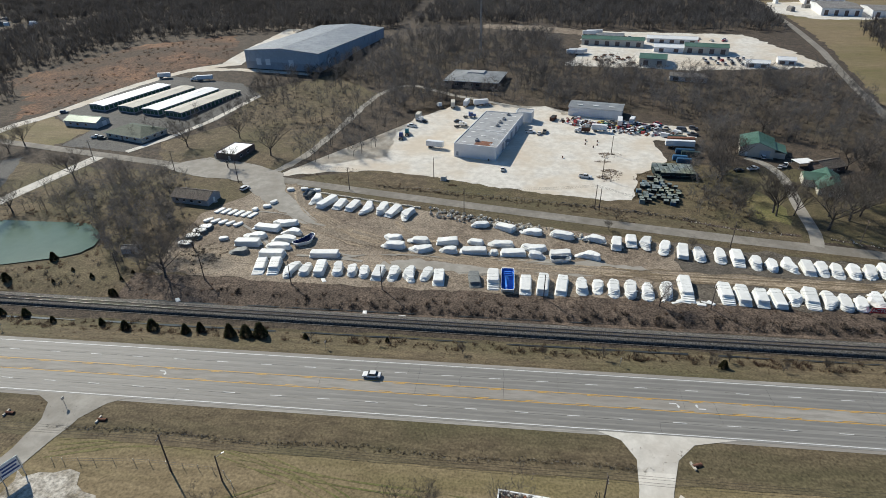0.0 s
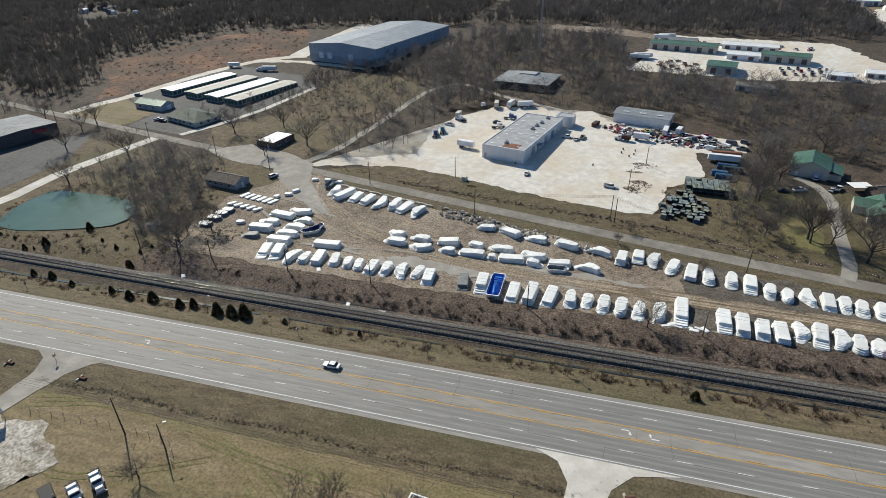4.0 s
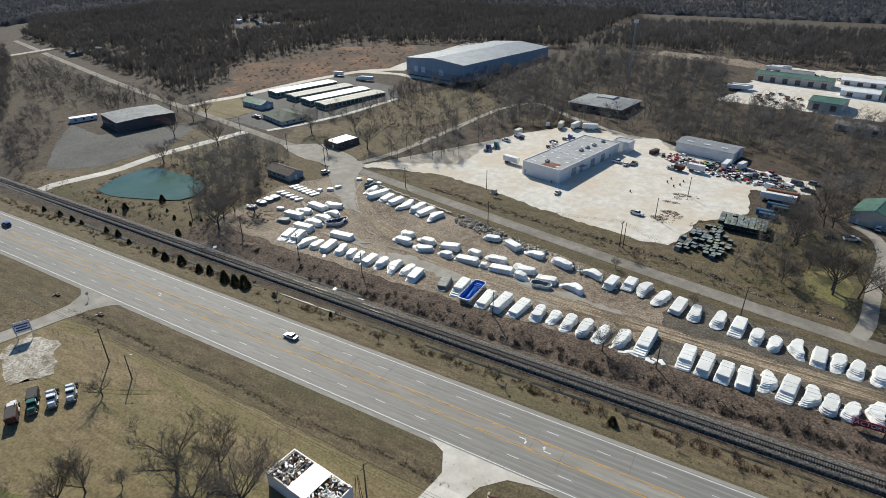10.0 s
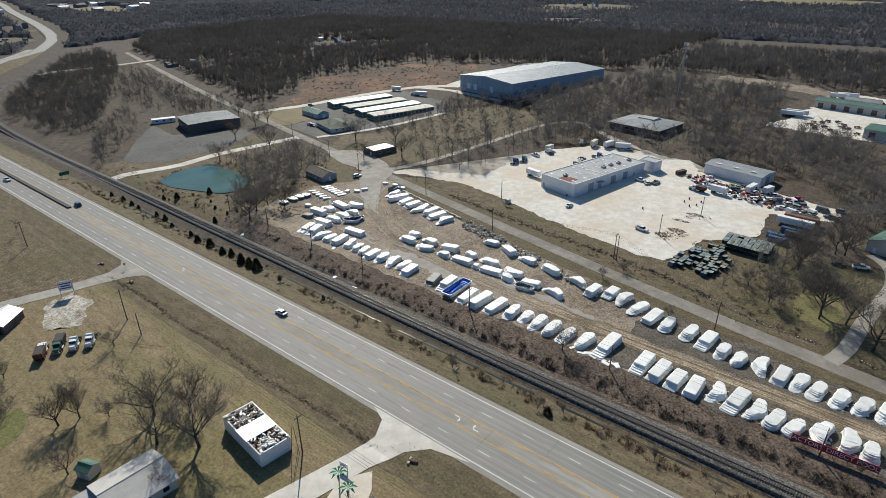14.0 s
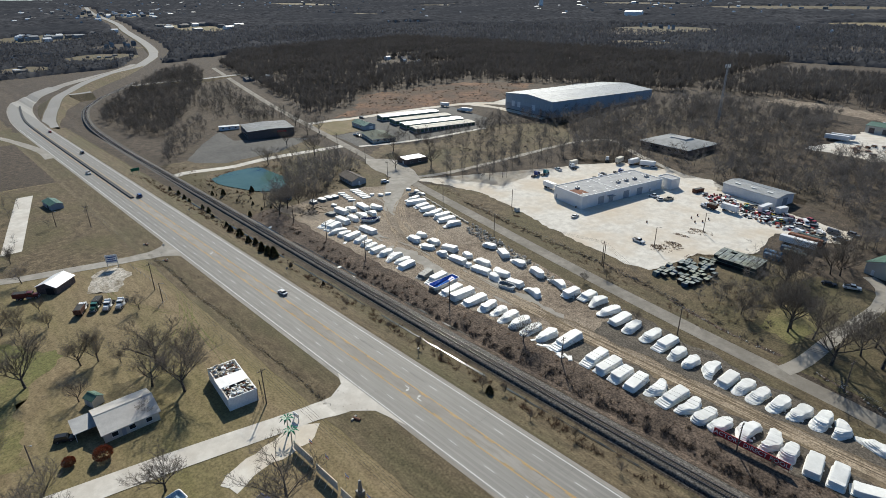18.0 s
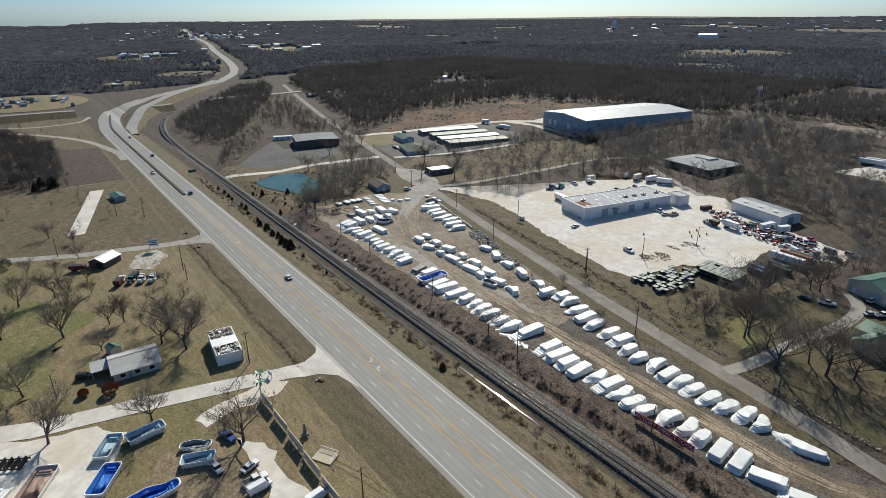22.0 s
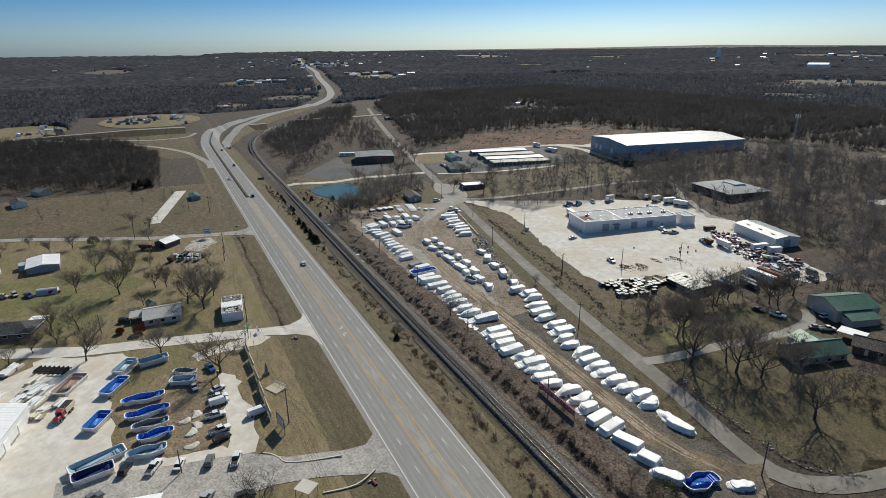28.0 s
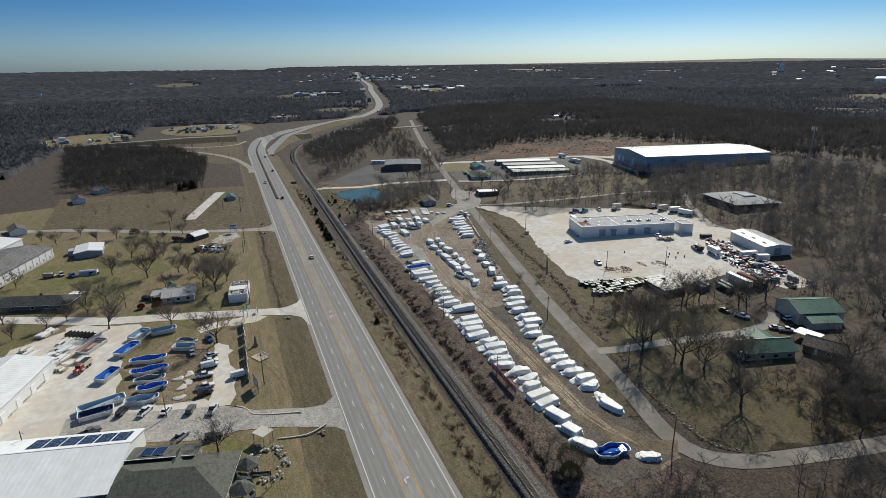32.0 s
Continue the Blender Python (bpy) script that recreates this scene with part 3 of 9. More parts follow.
# side roads and yards
sheet("side_road", [(19, 95.3), (24, 93), (26.6, 88), (25.6, 80), (22.5, 67), (17, 45), (11, 18), (0, -7), (-13, -38), (-33, -90), (-27, -91), (-7, -39), (7, -9), (18, 16), (24, 44), (28.5, 62), (32.5, 80), (35.5, 88.5), (40, 93), (50, 95.3)], "concrete", 0.14, "pale concrete side road joining the highway", "road")
sheet("side_road", [(-121, 95.3), (-115, 92), (-113, 87), (-113, 78), (-115.5, 66), (-123, 40), (-140, 4), (-155, -25), (-169, -71), (-183, -120), (-177, -121), (-163, -72), (-149, -27), (-134, 3), (-117, 39), (-109, 66), (-106, 80), (-104, 88), (-100, 93), (-96, 95.3)], "gravel_road", 0.14, "pale gravel side road joining the highway", "road")
sheet("driveway", [(104, 95.3), (108.5, 91), (107.5, 84), (104, 71), (98, 62), (94, 44), (90, 30), (88, 18), (102, 18), (106, 30), (110, 44), (114, 56), (113, 66), (115, 76), (118.5, 86), (121, 92), (125, 95.3)], "pale_asphalt", 0.12, "cracked pale asphalt entrance drive of the pool yard", "driveway")
sheet("driveway", [(-241, 66), (-241, 58), (-152, 38), (-152, 46)], "concrete", 0.12, "long pale concrete slab in the meadow", "slab")
sheet("pool_yard", [(17, 7), (23, 30), (30, 36), (50, 27), (58, 29), (66, 29), (84, 31), (90, 44), (92, 56), (101, 62), (106, 56), (104, 40), (104, 12), (100, -12), (30, -12)], "gravel", 0.10, "pale gravel sales yard with display pools", "yard", ragged=0.9)
sheet("bare_earth", [(45, 44), (58, 30), (84, 32), (90, 46), (90, 57), (60, 58), (50, 56)], "earth", 0.105, "worn brown earth under the display pools", "yard", ragged=1.6)
sheet("parking_strip", [(48, 58), (56, 64), (84, 66), (98, 64), (96, 58), (60, 60)], "gravel", 0.13, "pale gravel parking strip", "yard", ragged=1.2)
APRON = [(-172, 245), (-152, 258), (-122, 248), (-106, 240), (-101, 222), (-78, 196), (-83, 193), (-112, 216), (-124, 231), (-150, 235)]
sheet("lot_entrance", APRON, "gravel_road", 0.155, "pale trampled gravel where lot and yard meet the road", "yard", ragged=1.2)
sheet("yard_drive", [(20, 17), (22.6, 31), (30, 34), (44, 29), (51, 24), (40, 12), (24, 6), (16, 3), (15, 9)], "gravel", 0.115, "pale gravel drive into the sales yard", "yard", ragged=1.0)
sheet("gravel_spur", [(30.5, 73), (34, 80), (39, 74), (38, 64), (41, 54), (36, 52), (32, 60)], "gravel", 0.11, "pale gravel spur beside the side road", "yard", ragged=1.0)
sheet("bare_patch", [(-102, 62), (-88, 56), (-82, 64), (-96, 74), (-108, 72)], "rubble", 0.12, "pale gravel patch beside a sign", "yard", ragged=2.6)
sheet("back_road", ribbon(smooth_line([(-760, 395), (-562, 342), (-395, 299), (-274, 271.5), (-174, 249), (-105, 233), (-18, 213.5), (42, 201), (86, 193), (127, 186.5), (150, 181.5), (163, 180.5), (171, 185), (176, 194), (180, 209), (184, 228), (193, 275), (210, 340), (232.6, 452.9), (251.3, 551.5), (292.2, 784.9), (364, 1111.8)], 8), 5.8), "old_road", 0.12, "pale worn two-lane back road", "road")
sheet("pool_lot", [(-128, 156), (-128, 198), (-112, 224), (-98, 228), (-40, 210), (40, 194), (100, 184), (146, 174), (166, 177), (168, 166), (166, 153), (150, 151.5), (60, 151.5), (-60, 152.5), (-105, 154)], "dirt", 0.09, "rutted brown dirt storage lot", "yard", ragged=1.4)
sheet("lot_floor", [(58, 152.4), (140, 150.6), (168.5, 150.6), (170.5, 166), (165, 177.6), (146, 174.8), (100, 183.4), (56, 191)], "dark_dirt", 0.12, "dark gravel floor of the lot's east end", "yard", ragged=2.0)
sheet("bank", [(150, 151), (330, 150), (330, 176), (196, 179), (176, 178), (168, 172), (166, 153)], "bank", 0.04, "dark weedy ground beyond the lot", "bank", ragged=1.0)
sheet("lot_gravel", [(-46, 163.5), (-8, 163.5), (8, 166), (30, 165), (46, 170), (30, 175), (0, 173.5), (-25, 171), (-46, 169)], "gravel_road", 0.12, "pale gravel patch in the dirt lot", "yard", ragged=2.2)
sheet("lot_track", ribbon(smooth_line([(30, 168), (62, 166.6), (100, 165.5), (140, 164), (156, 170), (163, 178.5)], 8), 7.0), "brown_track", 0.137, "brown wheel track curving out to the back road", "track", ragged=1.2)
sheet("lot_track", ribbon(smooth_line([(-100, 229), (-84, 200), (-62, 186), (-20, 172), (30, 168)], 8), 6.0), "track_dirt", 0.135, "rutted wheel track through the dirt lot", "track", ragged=1.0)
rnd = random.Random(31)
for k in range(22):
    o = rnd.uniform(-5, 5)
    pts = [(-98 + rnd.uniform(-2, 2), 226), (-84 + o * 0.6, 200 + o), (-62, 186 + o), (-20, 173 + o * 0.6), (40, 168 + o * 0.5), (100, 166 + o * 0.5), (140, 164.5 + o * 0.4), (158, 170)]
    a = rnd.randrange(0, 5)
    sheet("wheel_rut", ribbon(smooth_line(pts[a:a + rnd.choice((2, 3, 4))], 5), rnd.uniform(0.3, 0.7)), rnd.choice(("rut", "rut", "track_dirt")), 0.145 + 0.002 * k, "pale wheel rut pressed into the dirt", "wheel rut", ragged=0.25)
sheet("industrial_yard", [(-110, 238), (-66, 247), (-47, 244), (-18, 235), (12, 227), (31, 224), (50, 223), (57, 250), (74, 266), (72, 294), (96, 300), (98, 316), (62, 326), (30, 334), (20, 350), (10, 345), (-8, 352), (-37, 349), (-56, 325), (-64, 300), (-62, 264), (-104, 248)], "gravel", 0.09, "bright pale concrete and gravel yard", "yard", ragged=1.3)
sheet("path", ribbon(smooth_line([(-112, 243), (-104, 263), (-98, 302), (-88, 371), (-70, 392), (-40, 372), (8, 345)], 8), 4.0), "gravel_road", 0.10, "pale gravel track between bare trees", "track", ragged=0.7)
sheet("storage_yard", [(-286, 322), (-262, 302), (-240, 302), (-241, 268), (-198, 262), (-186, 282), (-174, 316), (-168, 366), (-192, 392), (-257, 410)], "old_asphalt", 0.08, "grey asphalt yard round storage units", "yard", ragged=0.7)
sheet("gravel_lane", ribbon(smooth_line([(-296, 278), (-292, 300), (-283, 320), (-272, 371), (-257, 411), (-238, 432), (-214, 444)], 8), 8), "gravel", 0.11, "pale gravel lane along the storage fence", "road", ragged=0.7)
sheet("warehouse_apron", [(-242, 430), (-206, 430), (-150, 422), (-150, 414), (-186, 420), (-214, 425), (-250, 418)], "gravel", 0.115, "pale concrete apron of the warehouse", "yard", ragged=0.7)
sheet("gravel_lane", ribbon([(-222, 440), (-218, 500), (-214, 575)], 16), "gravel", 0.12, "pale gravel lane behind the warehouse", "road", ragged=0.7)
sheet("parking_lot", [(-330, 214), (-290, 208), (-262, 244), (-250, 252), (-232, 214), (-238, 176), (-252, 162), (-262, 160), (-300, 186)], "old_asphalt", 0.08, "grey asphalt car park", "yard", ragged=0.7)
sheet("driveway", ribbon(smooth_line([(-234, 140), (-226, 170), (-223, 200), (-216, 230), (-210, 256)], 8), 7), "concrete", 0.11, "pale concrete drive beside the pond", "driveway")
sheet("driveway", ribbon(smooth_line([(109, 191), (112, 200), (115, 222), (120, 250), (118, 266), (112, 274)], 6), 4.6), "gravel_road", 0.13, "pale gravel house drive", "driveway")
sheet("far_yard", [(37.9, 446.4), (51.2, 477.5), (67.1, 570), (200.3, 554.6), (227.8, 446.4), (128.7, 436.1)], "gravel", 0.10, "pale gravel yard of a distant depot", "yard", ragged=3)
sheet("far_yard", [(301.5, 633), (272.5, 681.8), (295.9, 761.4), (384.3, 761.4), (382.8, 633)], "gravel", 0.10, "pale concrete yard of distant warehouses", "yard", ragged=3)
sheet("storage_track", ribbon([(-200, 262), (-190, 280), (-178, 312), (-168, 364)], 4), "concrete", 0.12, "pale concrete drain strip", "track")

# pond
pond = [(-205, 153), (-212, 168), (-210.5, 190), (-200, 195), (-184, 194.5), (-168, 186), (-158, 176), (-158.5, 165), (-174, 157.5), (-192, 152)]
sheet("pond_bank", [(-183 + (x + 183) * 1.06, 171 + (y - 171) * 1.06) for x, y in smooth_line(pond + pond[:1], 5)[:-1]], "verge", 0.07, "brown muddy bank of the pond", "bank", ragged=0.7)
pw = bmesh.new()
pw.faces.new([pw.verts.new((x, y, -1.3)) for x, y in smooth_line(pond + pond[:1], 5)[:-1]])
tagged(part("pond", pw, "water"), "still blue-green pond", "pond", "", "structure")

# ditches with standing water, either side of the track
for x0, x1, y0, y1 in ((-196, -134, 127.3, 127.8), (-126, -70, 127.3, 127.9), (-62, -10, 127.4, 127.8), (-2, 48, 127.3, 127.8), (56, 100, 127.4, 127.8), (-205, -152, 139.9, 140.3), (-146, -92, 139.8, 140.3), (-84, -30, 139.9, 140.3), (-24, 30, 139.9, 140.2)):
    rnd = random.Random(int(x0 + 999))
    pts = [(x0 + (x1 - x0) * k / 14, y0 + rnd.uniform(-0.2, 0.25)) for k in range(15)] + [(x1 - (x1 - x0) * k / 14, y1 + rnd.uniform(-0.2, 0.25)) for k in range(15)]
    b = bmesh.new()
    b.faces.new([b.verts.new((x, y, gz(x, (y0 + y1) / 2) + 0.28)) for x, y in pts])
    tagged(part("ditch_water", b, "puddle"), "still water in the railway ditch", "water", "", "structure")

# railway
RAIL = smooth_line([(-700, 262), (-640, 222), (-603, 196), (-547, 168), (-455, 147), (-341, 140), (-208, 137.5), (-71, 135.2), (47, 133.8), (150, 133.4), (340, 133.4)], 6)
rail_bed = sheet("track_bed", ribbon(RAIL, 7.4), "ballast", 0.12, "dark grey ballast bed of the railway", "railway")


def swept(line, profile, base):
    """A profile (across, up) drawn along a line on the ground."""
    v, f, n = [], [], len(profile)
    for i, (x, y) in enumerate(line):
        a, b = line[max(i - 1, 0)], line[min(i + 1, len(line) - 1)]
        d = Vector((b[0] - a[0], b[1] - a[1])).normalized()
        z = gz(x, y) + base
        v += [(x - d.y * s, y + d.x * s, z + u) for s, u in profile]
    for i in range(len(line) - 1):
        for k in range(n):
            f.append((i * n + k, i * n + (k + 1) % n, (i + 1) * n + (k + 1) % n, (i + 1) * n + k))
    return np_mesh("swept", v, f)


part("ballast_ridge", swept(RAIL, [(-3.4, 0.0), (-1.9, 0.45), (1.9, 0.45), (3.4, 0.0)], 0.14), "ballast", rail_bed, "crushed stone shoulder")
for s in (-0.76, 0.76):
    part("rail", swept(RAIL, [(s - 0.075, 0), (s - 0.04, 0.16), (s + 0.04, 0.16), (s + 0.075, 0)], 0.70), "rail", rail_bed, "steel rail, polished on top")


def sleepers():
    v, f = [], []
    acc = 0.0
    rnd = random.Random(4)
    for (x0, y0), (x1, y1) in zip(RAIL, RAIL[1:]):
        L = math.hypot(x1 - x0, y1 - y0)
        d = ((x1 - x0) / L, (y1 - y0) / L)
        while acc < L:
            x, y = x0 + d[0] * acc, y0 + d[1] * acc
            z, n = gz(x, y) + 0.56, len(v)
            w, h = rnd.uniform(0.10, 0.14), rnd.uniform(1.2, 1.36)
            for u, s, k in ((-w, -h, 0), (w, -h, 0), (w, h, 0), (-w, h, 0), (-w, -h, 0.12), (w, -h, 0.12), (w, h, 0.12), (-w, h, 0.12)):
                v.append((x + d[0] * u - d[1] * s, y + d[1] * u + d[0] * s, z + k))
            f += [(n + 4, n + 5, n + 6, n + 7), (n, n + 1, n + 5, n + 4), (n + 2, n + 3, n + 7, n + 6), (n + 1, n + 2, n + 6, n + 5), (n + 3, n, n + 4, n + 7)]
            acc += 0.55
        acc -= L
    tagged(part("sleepers", np_mesh("sleepers", v, f), "sleeper", rail_bed, "dark wooden sleepers"), kind="stuff")


sleepers()

# tyre tracks across the south lawn
for k, pts in enumerate(([(-104, 77), (-86.7, 81.8), (-67.4, 81.5), (-45.9, 74.8), (-36, 69), (-26, 62)], [(-104, 80.5), (-85, 84.2), (-64.3, 83.2), (-39.9, 75.2), (-28, 68)], [(-60, 79), (-36, 76), (-10, 74), (14, 70)], [(-96, 66), (-80, 62), (-66, 66), (-50, 74)], [(62, 66), (70, 74), (86, 80), (100, 82)])):
    for s in (-0.8, 0.8):
        sheet("wheel_rut", ribbon(smooth_line([(x, y + s) for x, y in pts], 4), 0.35), "green_lawn", 0.07 + 0.003 * k, "faint tyre track across the lawn", "wheel rut", ragged=0.2)


def sealed_cracks():
    """Tarred transverse cracks and seams of the highway, uneven in run."""
    r = random.Random(77)
    b = bmesh.new()
    for k in range(46):
        x, y0 = r.uniform(-300, 200), r.choice((95.4, 99.5, 103.2, 106.9, 110.5))
        y1 = min(114.4, y0 + r.choice((3.6, 3.6, 7.3, 11)))
        n = 6
        w = r.uniform(0.02, 0.045)
        pts = [(x + r.uniform(-0.25, 0.25), y0 + (y1 - y0) * i / n) for i in range(n + 1)]
        for (xa, ya), (xb, yb) in zip(pts, pts[1:]):
            b.faces.new([b.verts.new(p) for p in ((xa - w, ya, 0.153), (xa + w, ya, 0.153), (xb + w, yb, 0.153), (xb - w, yb, 0.153))])
    for y in (99.3, 110.62, 103.3, 106.6):
        x = -300.0
        while x < 220:
            L = r.uniform(4, 16)
            b.faces.new([b.verts.new(p) for p in ((x, y - 0.03, 0.154), (x + L, y - 0.03, 0.154), (x + L, y + 0.03, 0.154), (x, y + 0.03, 0.154))])
            x += L + r.uniform(1, 12)
    tagged(part("sealed_crack", b, "old_asphalt", highway, "dark tarred cracks in the asphalt"), kind="stuff")


sealed_cracks()
rnd = random.Random(63)
for k in range(18):
    x, y = rnd.uniform(-92, -10), rnd.uniform(166, 200)
    a, bend = rnd.uniform(2.2, 3.3), rnd.uniform(-0.09, 0.09)
    pts = []
    for i in range(6):
        pts.append((x, y))
        x, y, a = x + 5 * math.cos(a), y + 5 * math.sin(a), a + bend * 2
    if all(-110 < p[0] < 0 and 162 < p[1] < 214 - 0.2 * (p[0] + 60) - 8 for p in pts):
        sheet("wheel_rut", ribbon(smooth_line(pts, 2.5), rnd.uniform(0.5, 1.3)), rnd.choice(("rut", "gravel_road", "dirt")), 0.195 + 0.002 * k, "churned wheel rut in the dirt", "wheel rut", ragged=0.35)


# ---- wrapped pools in the dirt lot ----
def pool_outline(kind, L, W, n=44, twist=1.0):
    """Plan of a pool shell, long axis along y."""
    pts = []
    for i in range(n):
        a = 2 * math.pi * (i + 0.5) / n
        c, s = math.cos(a), math.sin(a)
        p = {"box": 11.0, "oval": 3.0, "kidney": 2.8, "eight": 2.8, "step": 11.0, "free": 3.2}[kind]
        x = math.copysign(abs(c) ** (2 / p), c) * W / 2
        y = math.copysign(abs(s) ** (2 / p), s) * L / 2
        t = y / (L / 2)
        if kind == "kidney":
            x *= 0.92 + 0.10 * math.cos(t * 5.2) - 0.10 * t
            x += twist * 0.17 * W * math.cos(t * 2.7)
        if kind == "eight":
            x *= 0.78 + 0.20 * abs(math.sin(t * 2.5)) + 0.10 * t * twist
        if kind == "free":
            x *= 0.85 + 0.15 * math.cos(t * 5.6) + 0.06 * t * twist
            x += twist * 0.09 * W * math.sin(t * 3.3)
        if kind == "oval":
            x *= 1.0 - 0.14 * t - 0.07 * math.cos(t * 6)
        pts.append((x, y))
    return pts


def shell_mesh(name, outline, levels, wobble, seed, slope=0.0):
    """Closed shell: levels are (height, scale[, cut]); cut draws in the +y end; slope lowers that end of the upper levels. Crisp edges, flat top."""
    n = len(outline)
    L = max(abs(p[1]) for p in outline)
    W = max(abs(p[0]) for p in outline)
    off = Vector((seed * 3.7, seed * 1.3, 0))
    v, f = [], []
    for z, s, *cut in levels:
        d = (1 - s) * W
        cy = cut[0] if cut else 0.0
        for x, y in outline:
            px = x * s
            py = y * (1 - d / L)
            if py > 0:
                py *= 1 - cy
            w = wobble * (noise.noise(Vector((px * 0.8, py * 0.6, z * 0.8)) + off) + 0.55 * noise.noise(Vector((px * 2.3, py * 2.1, z * 2.0)) - off))
            k = 1 - slope * min(1.0, max(0.0, py / L + 0.3) * 1.2) if z > 0.5 else 1.0
            v.append((px + w * (0.8 if x > 0 else -0.8), py + w * (1 if y > 0 else -1), z * k + (w * 0.8 if z > 0.3 else 0)))
    for j in range(len(levels) - 1):
        f += [(j * n + i, j * n + (i + 1) % n, (j + 1) * n + (i + 1) % n, (j + 1) * n + i) for i in range(n)]
    top = (len(levels) - 1) * n
    h = n // 2
    q = n // 4
    # flat lid of cross strips between the two long sides
    f += [(top + (q - 1 - k) % n, top + (q + k) % n, top + (q + k + 1) % n, top + (q - 2 - k) % n) for k in range(h - 1)]
    me = bpy.data.meshes.new(name)
    me.from_pydata(v, [], f)
    return me


def ring_mesh(outline, s0, s1, z, h):
    n = len(outline)
    v = [(x * s, y * s, zz) for s, zz in ((s1, z), (s1, z + h), (s0, z + h), (s0, z)) for x, y in outline]
    f = [(j * n + i, j * n + (i + 1) % n, ((j + 1) % 4) * n + (i + 1) % n, ((j + 1) % 4) * n + i) for j in range(4) for i in range(n)]
    return np_mesh("rim", v, f)


WRAP_LABEL = {"box": "rectangular pool shells nested under white shrink wrap", "step": "stepped stack of pool shells in white shrink wrap", "oval": "oval pool shell wrapped in white film on dirt", "kidney": "curved kidney pool shell wrapped in white film", "eight": "waisted freeform pool shell wrapped in white film"}


def wrapped_pool(x, y, rz, L, W, kind, seed, mat="wrap", H=None):
    rnd = random.Random(seed)
    H = H or rnd.uniform(1.5, 2.1) * (1.1 if kind in ("box", "step") else 1.0)
    t = thing("wrapped_pool", x, y, rz + (90 if L > 6.5 or rnd.random() < 0.6 else -90) + rnd.uniform(-2, 2), WRAP_LABEL[kind] if mat == "wrap" else "pool shell under a dark weathered tarp", "pool shell", "wrapped pools in the lot", z=gz(x, y) + 0.09)
    o = pool_outline(kind, L, W, 44, rnd.choice((-1, 1)))
    layers = 4 if kind == "step" else rnd.choice((2, 3, 3, 4))
    tread = {"step": 0.085, "box": rnd.choice((0.0, 0.03, 0.05))}.get(kind, rnd.choice((0.0, 0.03, 0.06, 0.07)))
    lv, z, sc = [], 0.12, 1.0
    rise = (0.19 if kind != "step" else 0.28) * H / 1.8
    for q in range(layers):
        cut = tread * q * 2
        lv += [(z, sc + 0.05, cut - 0.012), (z + 0.08, sc + 0.05, cut - 0.012), (z + 0.09, sc - 0.03, cut + 0.005), (z + rise, sc - 0.05, cut + 0.005)]
        z += rise
        sc -= 0.012
    # body of the uppermost shell, with moulded entry steps drawn in at one end
    cut = tread * (layers - 1) * 2
    steps = 0 if kind in ("box", "step") else rnd.choice((1, 2, 3))
    for q in range(steps + 1):
        z1 = z + (H - z) * (q + 1) / (steps + 1)
        c = cut + 0.11 * q
        lv += [(z + 0.02, sc - 0.03, c), (z1 - 0.08, sc - 0.06, c), (z1, sc - 0.10, c)]
        z = z1
        sc -= 0.02 if q < steps else 0.0
    lv.append((H + 0.03, sc - 0.26, c + 0.05))
    part("wrap", shell_mesh("wrap", o, lv, 0.10 if kind in ("box", "step") else 0.16, seed, rnd.choice((0.05, 0.12, 0.22, 0.3))), mat, t)
    part("rim", ring_mesh(o, 0.90, 1.05 + rnd.uniform(-0.01, 0.02), 0.04, 0.08), mat, t)
    if rnd.random() < 0.7:
        for k in range(3):
            a = rnd.uniform(0, 6.28)
            part("fold", abox(math.cos(a) * W * 0.5, math.sin(a) * L * 0.5, 0.02, rnd.uniform(0.5, 1.0), rnd.uniform(0.5, 1.2), rnd.uniform(0.15, 0.5), rnd.uniform(0, 90), 0.06, 0.6), mat, t, "bunched fold of wrap")
    if rnd.random() < 0.5:
        for k in (-1, 1):
            part("bearer", abox(0, k * L * 0.36, -0.02, W * 1.08, 0.3, 0.14, 0, 0.02), "timber", t, "timber bearer")
    return t


K = {"b": "box", "s": "step", "o": "oval", "k": "kidney", "e": "eight"}
ROW_RAIL = ((-87.9, 160.9, 97, 9.4, "s"), (-82.7, 161, 96, 9, "s"), (-76.2, 159.6, 76, 9.6, "k"), (-71.2, 160, 85, 7, "e"), (-66.4, 161.2, 93, 8.2, "b"), (-60.1, 161.2, 95, 7.2, "e"), (-55, 160.7, 98, 6.6, "o"), (-50.7, 160.2, 95, 6.6, "o"), (-45.7, 159.7, 85, 7.6, "b"), (-40.4, 159.8, 87, 8.2, "o"), (-34.7, 160, 97, 9.2, "k"), (-29.2, 160.4, 75, 7.4, "o"), (-24.8, 158.6, 92, 8.2, "b"))
ROW_RAIL_B = ((4, 156.7, 87, 10, "b"), (9.6, 157, 86, 10.2, "b"), (15.7, 157.2, 81, 10, "b"), (22.1, 157.2, 88, 8.8, "e"), (27.2, 157.4, 82, 7.4, "o"), (32.2, 156.7, 83, 9, "e"), (37.4, 156.6, 82, 9, "e"), (42.7, 156, 81, 9, "e"), (48.6, 156.7, 83, 8.6, "e"), (55, 158.4, 83, 13, "s"))
